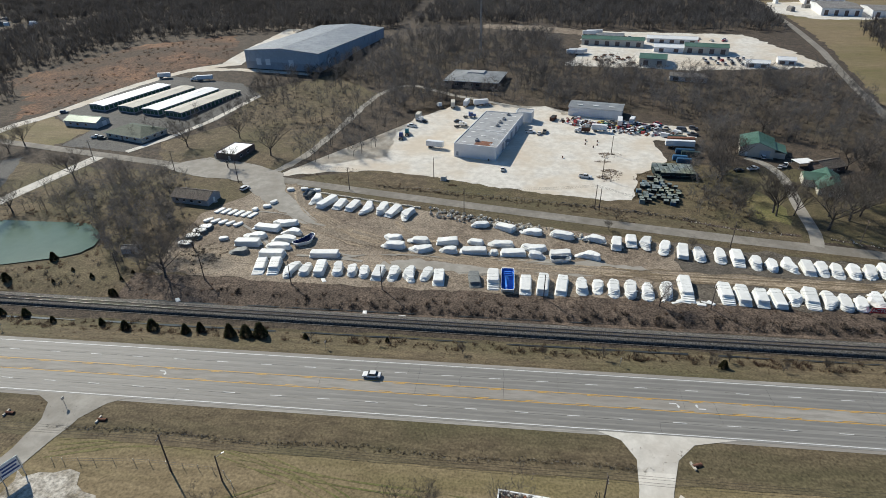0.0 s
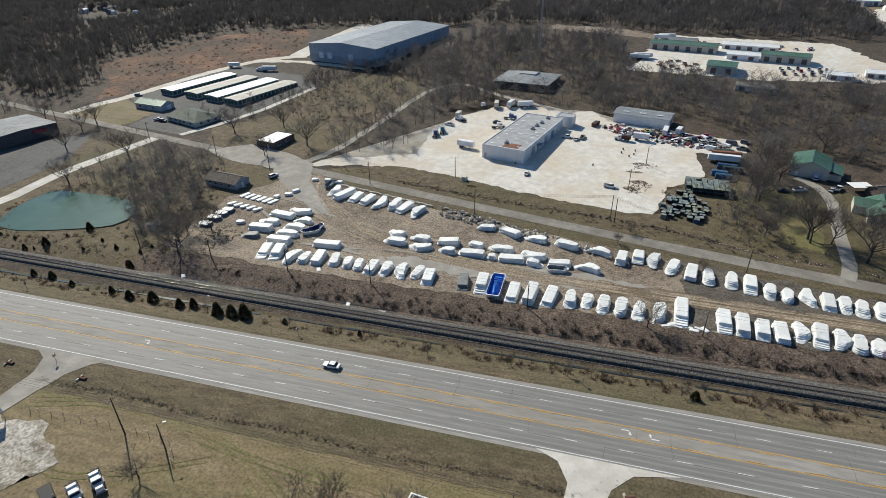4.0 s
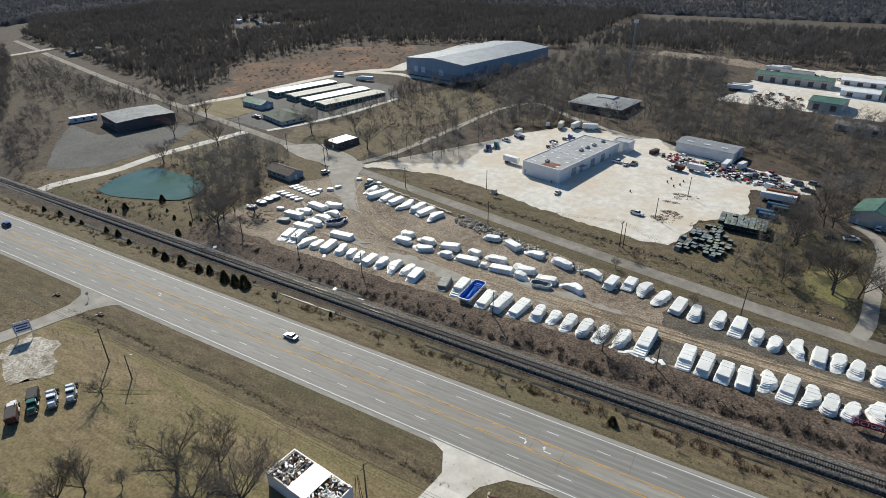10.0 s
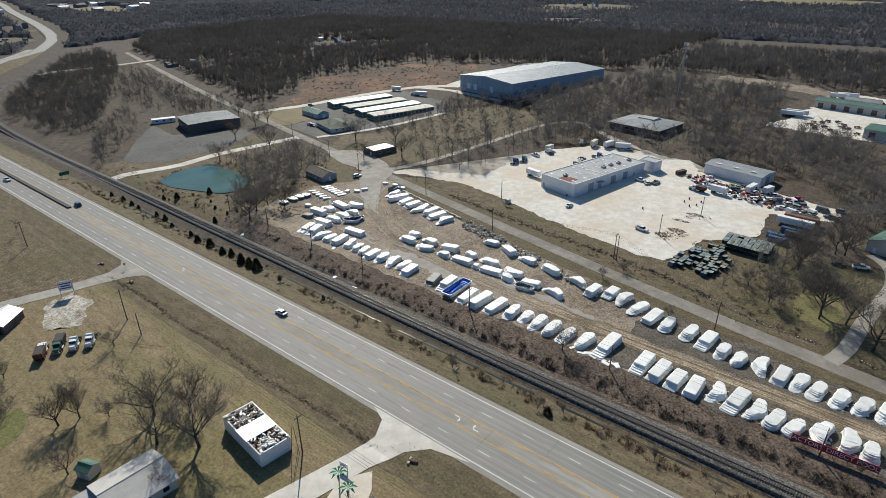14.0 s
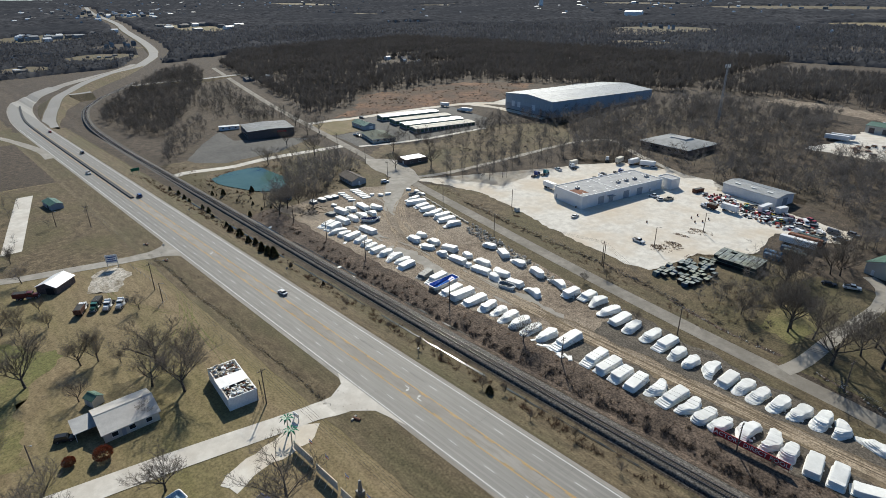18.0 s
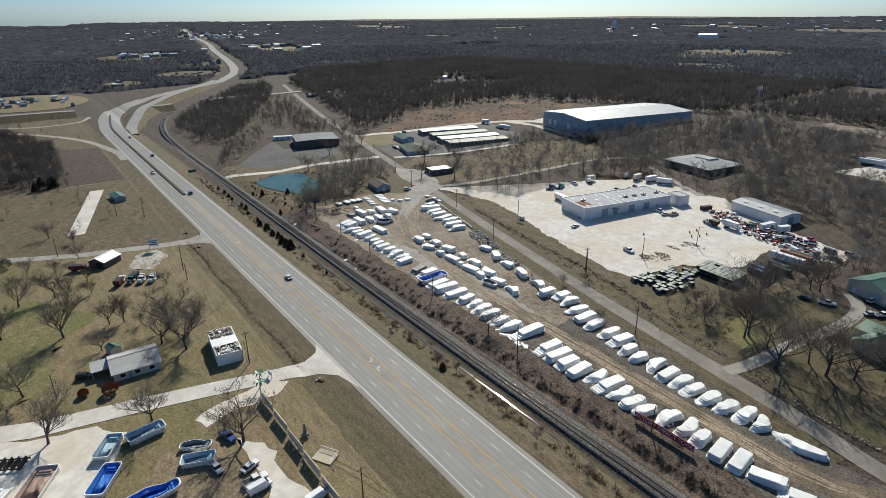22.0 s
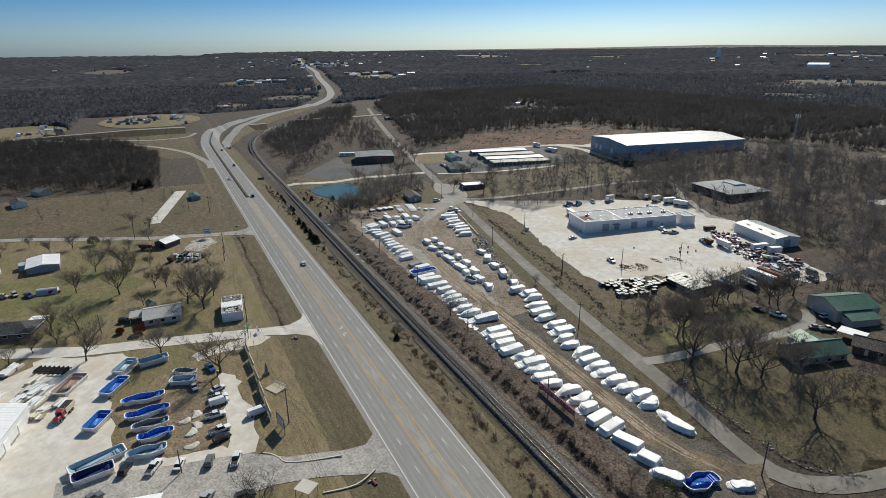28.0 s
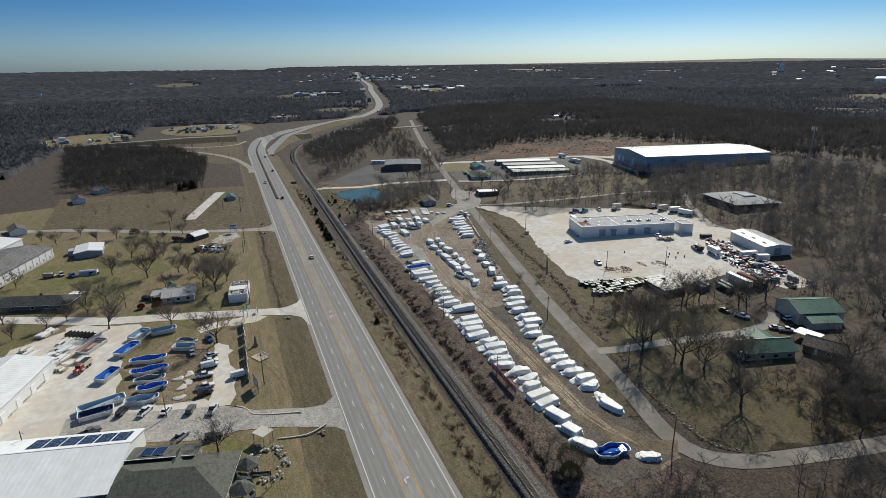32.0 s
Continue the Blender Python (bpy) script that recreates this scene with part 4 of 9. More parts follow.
ROW_RAIL_C = ((66.7, 156.6, 85, 10.4, "s"), (71.7, 156.2, 82, 10, "b"), (76.7, 154.8, 84, 8.4, "b"), (81.6, 154.9, 87, 8.6, "b"), (87, 156.6, 86, 9.2, "k"), (92, 156, 80, 10.6, "s"), (96.9, 155.6, 77, 9, "k"), (101.4, 154.9, 78, 8.6, "e"), (105.8, 154.4, 74, 7.4, "e"), (111.5, 156.4, 82, 9.4, "k"), (116.9, 157.2, 88, 8.6, "k"), (121.4, 156, 88, 7.6, "e"), (126.8, 155.8, 95, 8, "b"), (131.8, 155.8, 96, 8, "b"), (138.5, 155.6, 15, 8.5, "b"), (145.5, 155.2, 20, 7.5, "s"), (153, 155, 25, 8.5, "e"))
ROW_ROAD = ((-83.8, 213.6, 84, 9.2, "k"), (-78.1, 211, 68, 10.8, "b"), (-72.2, 209.6, 76, 8.4, "b"), (-66.4, 208.3, 73, 8.4, "b"), (-60.2, 207, 80, 11, "k"), (-53.6, 206.6, 82, 9.4, "e"), (-48.7, 205, 68, 9.2, "b"), (-42.5, 202.6, 77, 9.4, "k"), (-12.8, 196.8, 10, 7, "o"), (-3.3, 195.2, -30, 8.4, "b"), (6.7, 192.9, -10, 8.6, "e"), (18.2, 191, -19, 8.8, "e"), (29.2, 189.4, -19, 10, "k"))
ROW_ROAD_B = ((37.5, 186.2, 82, 7.4, "b"), (43.2, 188.6, 82, 7.8, "s"), (48.3, 187.3, 77, 8.4, "k"), (54.3, 185.1, 71, 9.8, "e"), (60.1, 182.8, 80, 8.6, "b"), (65.4, 181.5, 85, 9, "e"), (72.4, 181.1, 81, 9.6, "e"), (77.9, 179.9, 82, 10.2, "s"), (83.1, 177, 84, 8, "o"), (88, 176, 82, 7.4, "o"), (93.9, 176.6, 94, 9, "k"), (99.2, 175.2, 84, 8.2, "b"), (103.7, 175, 80, 9, "e"), (108.1, 174.2, 77, 9, "e"), (113.3, 173.8, 75, 8.6, "e"), (118.4, 174, 73, 8.2, "e"), (123.4, 174.8, 84, 8.8, "e"), (127.8, 174.4, 96, 7.6, "k"), (137.6, 174.2, 1, 13, "k"))
MIDDLE = ((-45.4, 185.2, -14, 7.2, "k"), (-44.2, 179.6, -4, 9, "o"), (-35.3, 183.8, -9, 8.4, "e"), (-33.8, 178.1, 0, 9, "k"), (-24.4, 183.6, 4, 7.8, "b"), (-23.5, 177.9, -8, 6.6, "o"), (-13.9, 184, -15, 6, "o"), (-14.4, 178.2, -1, 9.6, "b"), (-4.5, 183.4, -7, 9.4, "e"), (0, 177.8, 4, 8.8, "b"), (7.3, 181.4, -11, 9.2, "k"), (8.5, 176.6, -9, 6, "o"), (16.8, 178.7, -1, 7.4, "b"), (26.4, 177.9, -12, 9, "k"), (-7.2, 177.4, -3, 3.4, "o"))
CLUSTER = ((-90.1, 192.8, -4, 10.4, "k"), (-96.1, 188.8, -10, 10.8, "b"), (-85.2, 186.4, -1, 8, "k"), (-98.7, 183, -4, 9.2, "e"), (-86.1, 180.8, 0, 9.6, "k"), (-99.1, 177.2, 0, 9.6, "b"), (-86.8, 176, -7, 10, "e"), (-86.8, 169.6, 0, 9.2, "b"), (-67.8, 171.2, 1, 10.4, "b"))
seed = 0
for row in (ROW_RAIL, ROW_RAIL_B, ROW_RAIL_C, ROW_ROAD, ROW_ROAD_B, MIDDLE, CLUSTER):
    for x, y, a, L, k in row:
        seed += 1
        W = {"b": 3.7, "s": 3.9, "o": 3.5, "k": 3.9, "e": 4.0}[k]
        wrapped_pool(x, y, a, L, W * min(1.0, 0.55 + L / 18), K[k], seed)
wrapped_pool(-12.8, 158.3, 98, 8, 3.8, "box", 301, "wrap_dark")
wrapped_pool(-6.6, 158.8, 92, 10.2, 3.9, "step", 302)
wrapped_pool(163.4, 168.6, 60, 6.4, 3.4, "eight", 305, "wrap", 1.3)
wrapped_pool(-100.1, 171, 5, 7.2, 3.6, "oval", 303, "wrap_dark")
for i, (x, y, L) in enumerate(((-122.9, 174.9, 5.6), (-122.4, 180.5, 6.0), (-121.6, 184.2, 5.8), (-120.6, 187.4, 5.0))):
    t = wrapped_pool(x, y, 4, L, 3.8, "oval", 310 + i, "wrap_dark", 1.1)
    part("cover", shell_mesh("cover", pool_outline("oval", L * 0.92, 3.4), [(0, 1), (0.12, 0.98), (0.2, 0.9), (0.24, 0.4)], 0.05, i), "wrap", t, "white fitted top cover").location = (0, 0, 1.05)


# ---- open shells ----
def open_pool(x, y, rz, L, W, kind, inside, seed, depth=1.5, label="", tilt=0.0, outer="shell_white"):
    o = pool_outline(kind, L, W, 56, -1 if seed % 2 else 1)
    n = len(o)
    t = thing("pool_shell", x, y, rz - 90, label, "pool shell", "open pool shells", z=gz(x, y) + 0.12)
    hull = [(0.0, 0.80), (0.3, 0.86), (depth * 0.7, 0.93), (depth, 0.97)]
    v = [(px * s, py * s, z) for z, s in hull for px, py in o]
    f = [(j * n + i, j * n + (i + 1) % n, (j + 1) * n + (i + 1) % n, (j + 1) * n + i) for j in range(3) for i in range(n)]
    part("hull", np_mesh("hull", v, f, True), outer, t, "ribbed white outer wall")
    basin = [(depth - 0.02, 0.945), (depth * 0.7, 0.90), (0.42, 0.84), (0.2, 0.76)]
    v = [(px * s, py * s, z + (0.55 * max(0, py / (L / 2)) if z < 0.5 else 0)) for z, s in basin for px, py in o]
    f = [(j * n + i, (j + 1) * n + i, (j + 1) * n + (i + 1) % n, j * n + (i + 1) % n) for j in range(3) for i in range(n)]
    me = bpy.data.meshes.new("basin")
    me.from_pydata(v, [], f + [tuple(range(3 * n, 4 * n))])
    part("basin", me, inside, t, "glossy coloured basin", True)
    part("rim", ring_mesh(o, 0.945, 1.01, depth - 0.03, 0.07), outer, t, "flat white rim")
    b = bmesh.new()
    for k in range(3):
        box(b, 0, L * (0.36 - 0.045 * k), 0.3, W * (0.5 + 0.1 * k), L * 0.05, depth * (0.62 - 0.18 * k), 0, 0.04)
    part("step", b, inside, t, "moulded entry steps")
    b = bmesh.new()
    for i in range(0, n, 3):
        px, py = o[i]
        box(b, px * 0.93, py * 0.93, 0.05, 0.12, 0.12, depth - 0.1, math.degrees(math.atan2(py, px)))
    tagged(part("rib", b, outer, t, "outer stiffening ribs"), kind="stuff")
    if tilt:
        t.matrix_world = t.matrix_world @ pose(0, 0, 0, tilt, 0, 0)
    return t


open_pool(-1.9, 158.4, 90, 13.4, 4.4, "box", "pool_blue", 1, 1.7, "open bright blue rectangular pool shell in the lot")
open_pool(-78, 180.4, 58, 10, 4.2, "kidney", "pool_navy", 2, 1.5, "open dark navy pool shell among wrapped pools")
open_pool(16.5, 174.4, 5, 7.4, 3.6, "eight", "pool_grey", 3, 1.3, "open dark grey pool shell on the dirt")
open_pool(-88.5, 219, 80, 8, 3.8, "eight", "pool_grey", 4, 1.3, "dark teal pool shell beside the back road", outer="pool_grey")
open_pool(158.5, 160.5, 80, 10.0, 5.8, "free", "pool_blue", 5, 1.4, "open blue kidney pool shell at the lot's end")
for i, (x, y, a, L, W, k, c, d, s) in enumerate(((58.7, 37.3, 90, 12.2, 4.6, "free", "pool_blue", 1.6, "long blue freeform"), (67.2, 38.5, 91, 12.2, 4.6, "free", "pool_blue", 1.6, "long blue freeform"), (74, 39.2, 90, 9.8, 4.4, "free", "pool_grey", 1.5, "grey freeform"), (79.6, 40.5, 90, 9.4, 4.4, "free", "pool_blue", 1.5, "bright blue kidney"), (86.6, 38.2, 90, 10, 4.6, "free", "pool_pale", 1.6, "pale blue freeform"), (84.4, 26.8, 108, 13.4, 4.2, "box", "pool_pale", 1.5, "pale grey-blue rectangular"), (89.6, 26.2, 100, 9.6, 4.0, "box", "pool_navy", 1.7, "deep blue rectangular"), (65.6, 25.6, 151, 8.8, 4.4, "box", "pool_blue", 1.8, "blue rectangular"))):
    open_pool(x, y, a, L, W, k, c, 20 + i, d, s + " display pool shell on pale gravel")
for i, (x, y, a, L, W, k, c, d, s) in enumerate(((47.4, 29.2, 148, 10.4, 4.4, "box", "pool_blue", 1.8, "blue rectangular"), (35.2, 31.6, 148, 9, 4.2, "box", "pool_pale", 1.7, "pale blue rectangular"), (35, 40.4, 98, 9.4, 4.0, "box", "pool_pale", 1.8, "grey-blue rectangular"), (53.2, 48.8, 68, 8.0, 3.8, "box", "pool_pale", 1.6, "pale blue rectangular"), (47.6, 49.6, 63, 7.8, 3.8, "free", "pool_grey", 1.2, "dark grey freeform"), (39.4, 16.3, 152, 12, 5.6, "box", "pool_tan", 1.5, "pale brown rectangular"))):
    open_pool(x, y, a, L, W, k, c, 40 + i, d, s + " pool shell standing on gravel")


# ---- slabs, covers and boulders in the lot ----
def slab(x, y, rz, L, W, label, outline="box", h=0.35):
    t = thing("pool_cover", x, y, rz - 90, label, "pool cover", "flat covers in the lot", z=gz(x, y) + 0.1)
    part("cover", shell_mesh("cover", pool_outline(outline, L, W, 24), [(0.05, 1), (h, 0.97), (h + 0.1, 0.85), (h + 0.14, 0.4)], 0.06, x), "wrap", t)
    part("skid", abox(0, 0, -0.02, W * 0.7, L * 0.8, 0.1), "timber", t, "timber skid")


for k in range(6):
    slab(-121.3 + 3.08 * k, 201.5 - 0.58 * k, 68, 5.0, 2.2, "flat rectangular white-wrapped panel on the dirt")
for k in range(5):
    slab(-122.4 + 3.4 * k, 193.3 - 0.6 * k, 53, 4.2, 2.0, "small oval white-wrapped shell on the dirt", "oval", 0.6)
for x, y, a, L in ((-101, 210, 60, 3.6), (-102.6, 206, 20, 3.4), (-106.5, 203, 80, 2.6), (-110, 180, 15, 3.6), (-98, 222.6, 10, 3.2), (-92, 223.6, 0, 3.4), (-86, 222.6, 5, 3.4)):
    slab(x, y, a, L, 2.2, "small rounded shell in white wrap", "oval", 0.9)


def boulder_mesh(seed):
    bm = bmesh.new()
    bmesh.ops.create_icosphere(bm, subdivisions=1, radius=0.5)
    for v in bm.verts:
        v.co *= 1 + 0.5 * noise.noise(v.co * 2.2 + Vector((seed * 5.1, 0, 0)))
        v.co.z = max(v.co.z, -0.3)
    me = bpy.data.meshes.new("boulder")
    bm.to_mesh(me)
    bm.free()
    me.materials.append(M["stone"])
    return me


BOULDERS = [boulder_mesh(i) for i in range(6)]
rnd = random.Random(11)
pile = thing("boulder_pile", -20, 202, 0, "long pile of pale quarried limestone boulders", "boulders", z=0)
for i in range(270):
    u = rnd.random()
    x = -34 + 44 * u if i < 190 else -8 + 48 * rnd.random()
    y = 206.5 - (x + 34) * 0.27 + rnd.uniform(-3.4, 3.0) * (1.15 - 0.5 * (x + 34) / 70)
    ob = part("boulder", BOULDERS[i % 6], None, pile)
    s = rnd.uniform(0.6, 1.7)
    ob.matrix_world = pose(x, y, gz(x, y) + 0.25 * s + rnd.uniform(0, 0.6), 0, 0, rnd.uniform(0, 360)) @ Matrix.Diagonal((s, s * rnd.uniform(0.6, 1), s * 0.8, 1))
wall = thing("retaining_wall", -62, 215.5, -14, "low dark retaining wall of stacked blocks", "wall", z=-0.6)
for k in range(26):
    part("block", abox(-24 + k * 1.9, 0, 0, 1.84, 0.9, 0.9 + 0.1 * (k % 3), 0, 0.06), "stone", wall)


def banner():
    a = -14
    t = thing("banner_sign", 114.5, 149.6, 0, "long red banner with white lettering on a post frame", "sign", z=gz(114, 149.6))
    part("banner", abox(0, 0, 1.0, 17.5, 0.12, 1.9), "banner", t, "red vinyl banner")
    for k in range(7):
        part("post", rod(bmesh.new(), (-8.7 + k * 2.9, 0.15, 0), (-8.7 + k * 2.9, 0.15, 3.0), 0.07), "pole_wood", t)
    cu = bpy.data.curves.new("lettering", "FONT")
    cu.body, cu.size, cu.extrude, cu.align_x, cu.align_y = "FACTORY DIRECT POOLS", 1.62, 0.01, "CENTER", "CENTER"
    cu.materials.append(M["letter"])
    ob = new("lettering", cu)
    ob.parent = t
    ob.matrix_local = pose(0, -0.075, 1.95, 90, 0, 0)
    tagged(ob, "white capital letters")


banner()


# ---- vehicles ----
def wheel(parent, x, y, r=0.34, w=0.24):
    side = 1 if y > 0 else -1
    t = part("wheel", rod(bmesh.new(), (x, y - w / 2, r), (x, y + w / 2, r), r, r, 12), "rubber", parent, "black tyre")
    part("rim", rod(bmesh.new(), (x, y + side * w * 0.45, r), (x, y + side * (w * 0.5 + 0.02), r), r * 0.6, r * 0.5, 8), "chrome", t, "grey wheel rim")


def profile(parent, name, pts, half, mat, label="", shrink=0.0, smooth=False):
    """A side profile (x, z) drawn across the width; upper points lean inward by shrink."""
    bm = bmesh.new()
    prism(bm, pts, -half, half, "y")
    zs = [p[1] for p in pts]
    for v in bm.verts:
        k = (v.co.z - min(zs)) / max(1e-6, max(zs) - min(zs))
        v.co.y *= 1 - shrink * k
    bmesh.ops.bevel(bm, geom=list(bm.edges), offset=0.04, segments=1, affect="EDGES")
    return part(name, bm, mat, parent, label)


CAR_LABEL = {"sedan": "saloon car with dark windows", "suv": "sport utility car with dark windows", "pickup": "pickup truck with an open bed", "van": "panel van with a short bonnet"}
CARS = {}


def make_car(kind, colour):
    t = thing("car" if kind in ("sedan", "suv") else kind + ("_truck" if kind == "pickup" else ""), 0, 0, 0, colour + " " + CAR_LABEL[kind], {"sedan": "car", "suv": "car", "pickup": "pickup truck", "van": "van"}[kind], "vehicles", 0)
    m = "car_" + colour
    L, H, hw = {"sedan": (4.8, 1.45, 0.9), "suv": (4.8, 1.75, 0.95), "pickup": (5.8, 1.85, 0.98), "van": (5.6, 2.2, 1.0)}[kind]
    h = L / 2
    belt = {"sedan": 0.92, "suv": 1.05, "pickup": 1.12, "van": 1.2}[kind]
    profile(t, "body", [(-h, 0.35), (h, 0.35), (h, belt - 0.22), (h - 0.25, belt - 0.08), (h - 1.35, belt), (-h + 0.1, belt), (-h, belt - 0.15)], hw, m, "painted body", 0.04)
    cab = {"sedan": [(-h + 0.7, belt), (h - 1.3, belt), (h - 2.0, H), (-h + 1.35, H)], "suv": [(-h + 0.1, belt), (h - 1.3, belt), (h - 1.95, H), (-h + 0.35, H)], "pickup": [(-0.75, belt), (h - 1.5, belt), (h - 2.15, H), (-0.55, H)], "van": [(-h + 0.05, belt), (h - 0.7, belt), (h - 1.4, H), (-h + 0.1, H)]}[kind]
    profile(t, "window_band", [(x * 0.99, z) for x, z in cab], hw - 0.06, "glass" if kind != "van" else m, "dark glazing", 0.16)
    top = [p for p in cab if p[1] == H]
    part("roof", abox((top[0][0] + top[1][0]) / 2, 0, H - 0.03, abs(top[0][0] - top[1][0]) + 0.12, hw * 1.56, 0.07, 0, 0.02), m, t, "painted roof")
    if kind == "van":
        part("windscreen", abox(h - 1.05, 0, belt + 0.05, 0.5, hw * 1.5, H - belt - 0.35, 0, 0.05), "glass", t, "dark windscreen")
    if kind == "pickup":
        part("cargo_bed", abox(-h + 1.12, 0, belt - 0.02, 1.95, hw * 1.66, 0.04), "black", t, "dark bed floor")
        for s in (-1, 1):
            part("bed_side", abox(-h + 1.12, s * hw * 0.9, belt, 2.1, 0.1, 0.16, 0, 0.02), m, t, "painted bed side")
    for sx in (-1, 1):
        part("bumper", abox(sx * (h - 0.02), 0, 0.38, 0.16, hw * 1.8, 0.22, 0, 0.03), "chrome" if kind == "pickup" else "black", t)
        for sy in (-1, 1):
            part("headlight" if sx > 0 else "tail_light", abox(sx * (h - 0.04), sy * hw * 0.72, belt - 0.36, 0.1, 0.32, 0.16, 0, 0.02), "lamp_clear" if sx > 0 else "lamp_red", t)
            wheel(t, sx * (h - 0.92), sy * (hw - 0.1), 0.34 if kind == "sedan" else 0.39)
    return t


def car(kind, colour, x, y, rz, lift=0.12):
    m = pose(x, y, gz(x, y) + lift, 0, 0, rz)
    if (kind, colour) not in CARS:
        CARS[kind, colour] = make_car(kind, colour)
        CARS[kind, colour].matrix_world = m
        return CARS[kind, colour]
    return copy_thing(CARS[kind, colour], m)


def tractor(x, y, rz, colour, label="", bed=None):
    """A lorry's tractor unit, or with bed a rigid lorry."""
    t = thing("lorry", x, y, rz, label or colour + " lorry tractor with long bonnet", "truck", "lorries", gz(x, y) + 0.12)
    m = "car_" + colour
    part("chassis", abox(-0.6, 0, 0.65, 7.2, 0.9, 0.3), "black", t)
    part("bonnet", abox(2.3, 0, 0.75, 1.9, 1.6, 1.15, 0, 0.12, 0.94), m, t, "painted bonnet")
    part("cab", abox(0.65, 0, 0.75, 1.7, 2.1, 2.0, 0, 0.12, 0.93), m, t, "painted cab")
    part("windscreen", abox(1.46, 0, 1.9, 0.12, 1.8, 0.72, 0, 0.03), "glass", t)
    for s in (-1, 1):
        part("side_window", abox(0.75, s * 1.0, 1.85, 0.9, 0.08, 0.6), "glass", t)
        part("exhaust", rod(bmesh.new(), (-0.35, s * 0.95, 0.8), (-0.35, s * 0.95, 3.5), 0.09), "chrome", t)
        part("fuel_tank", rod(bmesh.new(), (-0.6, s * 1.0, 0.75), (0.9, s * 1.0, 0.75), 0.32), "chrome", t)
        part("headlight", abox(3.22, s * 0.65, 1.0, 0.1, 0.35, 0.25), "lamp_clear", t)
        wheel(t, 2.4, s * 0.95, 0.5, 0.3)
        for k in (-2.4, -3.6):
            wheel(t, k, s * 0.85, 0.5, 0.55)
    part("bumper", abox(3.3, 0, 0.45, 0.2, 2.2, 0.35), "chrome", t)
    if bed:
        part("box_body", abox(-2.6, 0, 1.05, 4.6, 2.4, 1.7, 0, 0.06, 1.04), bed, t, "dump body")
        part("load_opening", abox(-2.6, 0, 2.72, 4.3, 2.15, 0.08), "black", t, "black panel painted for the shade of an open top")
    else:
        # body is solid; a black sheet gives the shaded hollow
        part("sleeper", abox(-0.6, 0, 0.9, 0.9, 2.1, 2.2, 0, 0.1), m, t)
        part("coupling", rod(bmesh.new(), (-3.0, 0, 0.95), (-3.0, 0, 1.1), 0.5), "black", t)
    return t


def trailer(x, y, rz, L, mat="metal_white", label="white box trailer with road wheels", h=2.7):
    t = thing("semi_trailer", x, y, rz, label, "trailer", "trailers", gz(x, y) + 0.12)
    part("body", abox(0, 0, 1.1, L, 2.5, h, 0, 0.05), mat, t, "ribbed box body")
    b = bmesh.new()
    for k in range(int(L / 0.8)):
        for s in (-1, 1):
            box(b, -L / 2 + 0.5 + k * 0.8, s * 1.26, 1.15, 0.06, 0.05, h - 0.1)
    tagged(part("rib", b, mat, t, "side ribs"), kind="stuff")
    part("frame", abox(0, 0, 0.8, L * 0.95, 1.0, 0.3), "black", t)
    part("door", abox(-L / 2 - 0.03, 0, 1.2, 0.06, 2.3, h - 0.2, 0, 0.02), mat, t, "rear doors")
    for s in (-1, 1):
        part("landing_leg", abox(L * 0.28, s * 0.9, 0, 0.14, 0.14, 0.85), "black", t)
        for k in (0.12, 0.24):
            wheel(t, -L / 2 + L * k + 0.5, s * 0.95, 0.5, 0.5)
    return t


# ---- bins ----
BINS = {}


def skip(x, y, rz, colour="bin_green", z=None, kind="bin"):
    """A front-loading waste bin."""
    m = pose(x, y, gz(x, y) + 0.1 if z is None else z, 0, 0, rz)
    if colour in BINS:
        return copy_thing(BINS[colour], m)
    t = thing("waste_bin", x, y, rz, {"bin_green": "dark green steel waste bin with faded lids", "bin_black": "black steel waste bin with grey lids", "bin_blue": "blue steel waste bin with lids"}[colour], "waste bin", "waste bins in the yard", 0)
    bm = bmesh.new()
    prism(bm, [(-0.6, 0), (0.75, 0), (0.85, 1.45), (-0.8, 1.3)], -1.0, 1.0, "x")
    part("body", bm, colour, t, "welded steel body")
    for s in (-0.5, 0.5):
        bm = bmesh.new()
        prism(bm, [(-0.84, 1.31), (0.88, 1.46), (0.88, 1.52), (-0.84, 1.37)], s - 0.48, s + 0.48, "x")
        part("lid", bm, "bin_lid", t, "faded plastic lid")
    BINS[colour] = t
    t.matrix_world = m
    return t


rnd = random.Random(21)
C14, S14 = math.cos(radians(-14)), math.sin(radians(-14))


def yard(ox, oy, u, v):
    return ox + C14 * u - S14 * v, oy + S14 * u + C14 * v


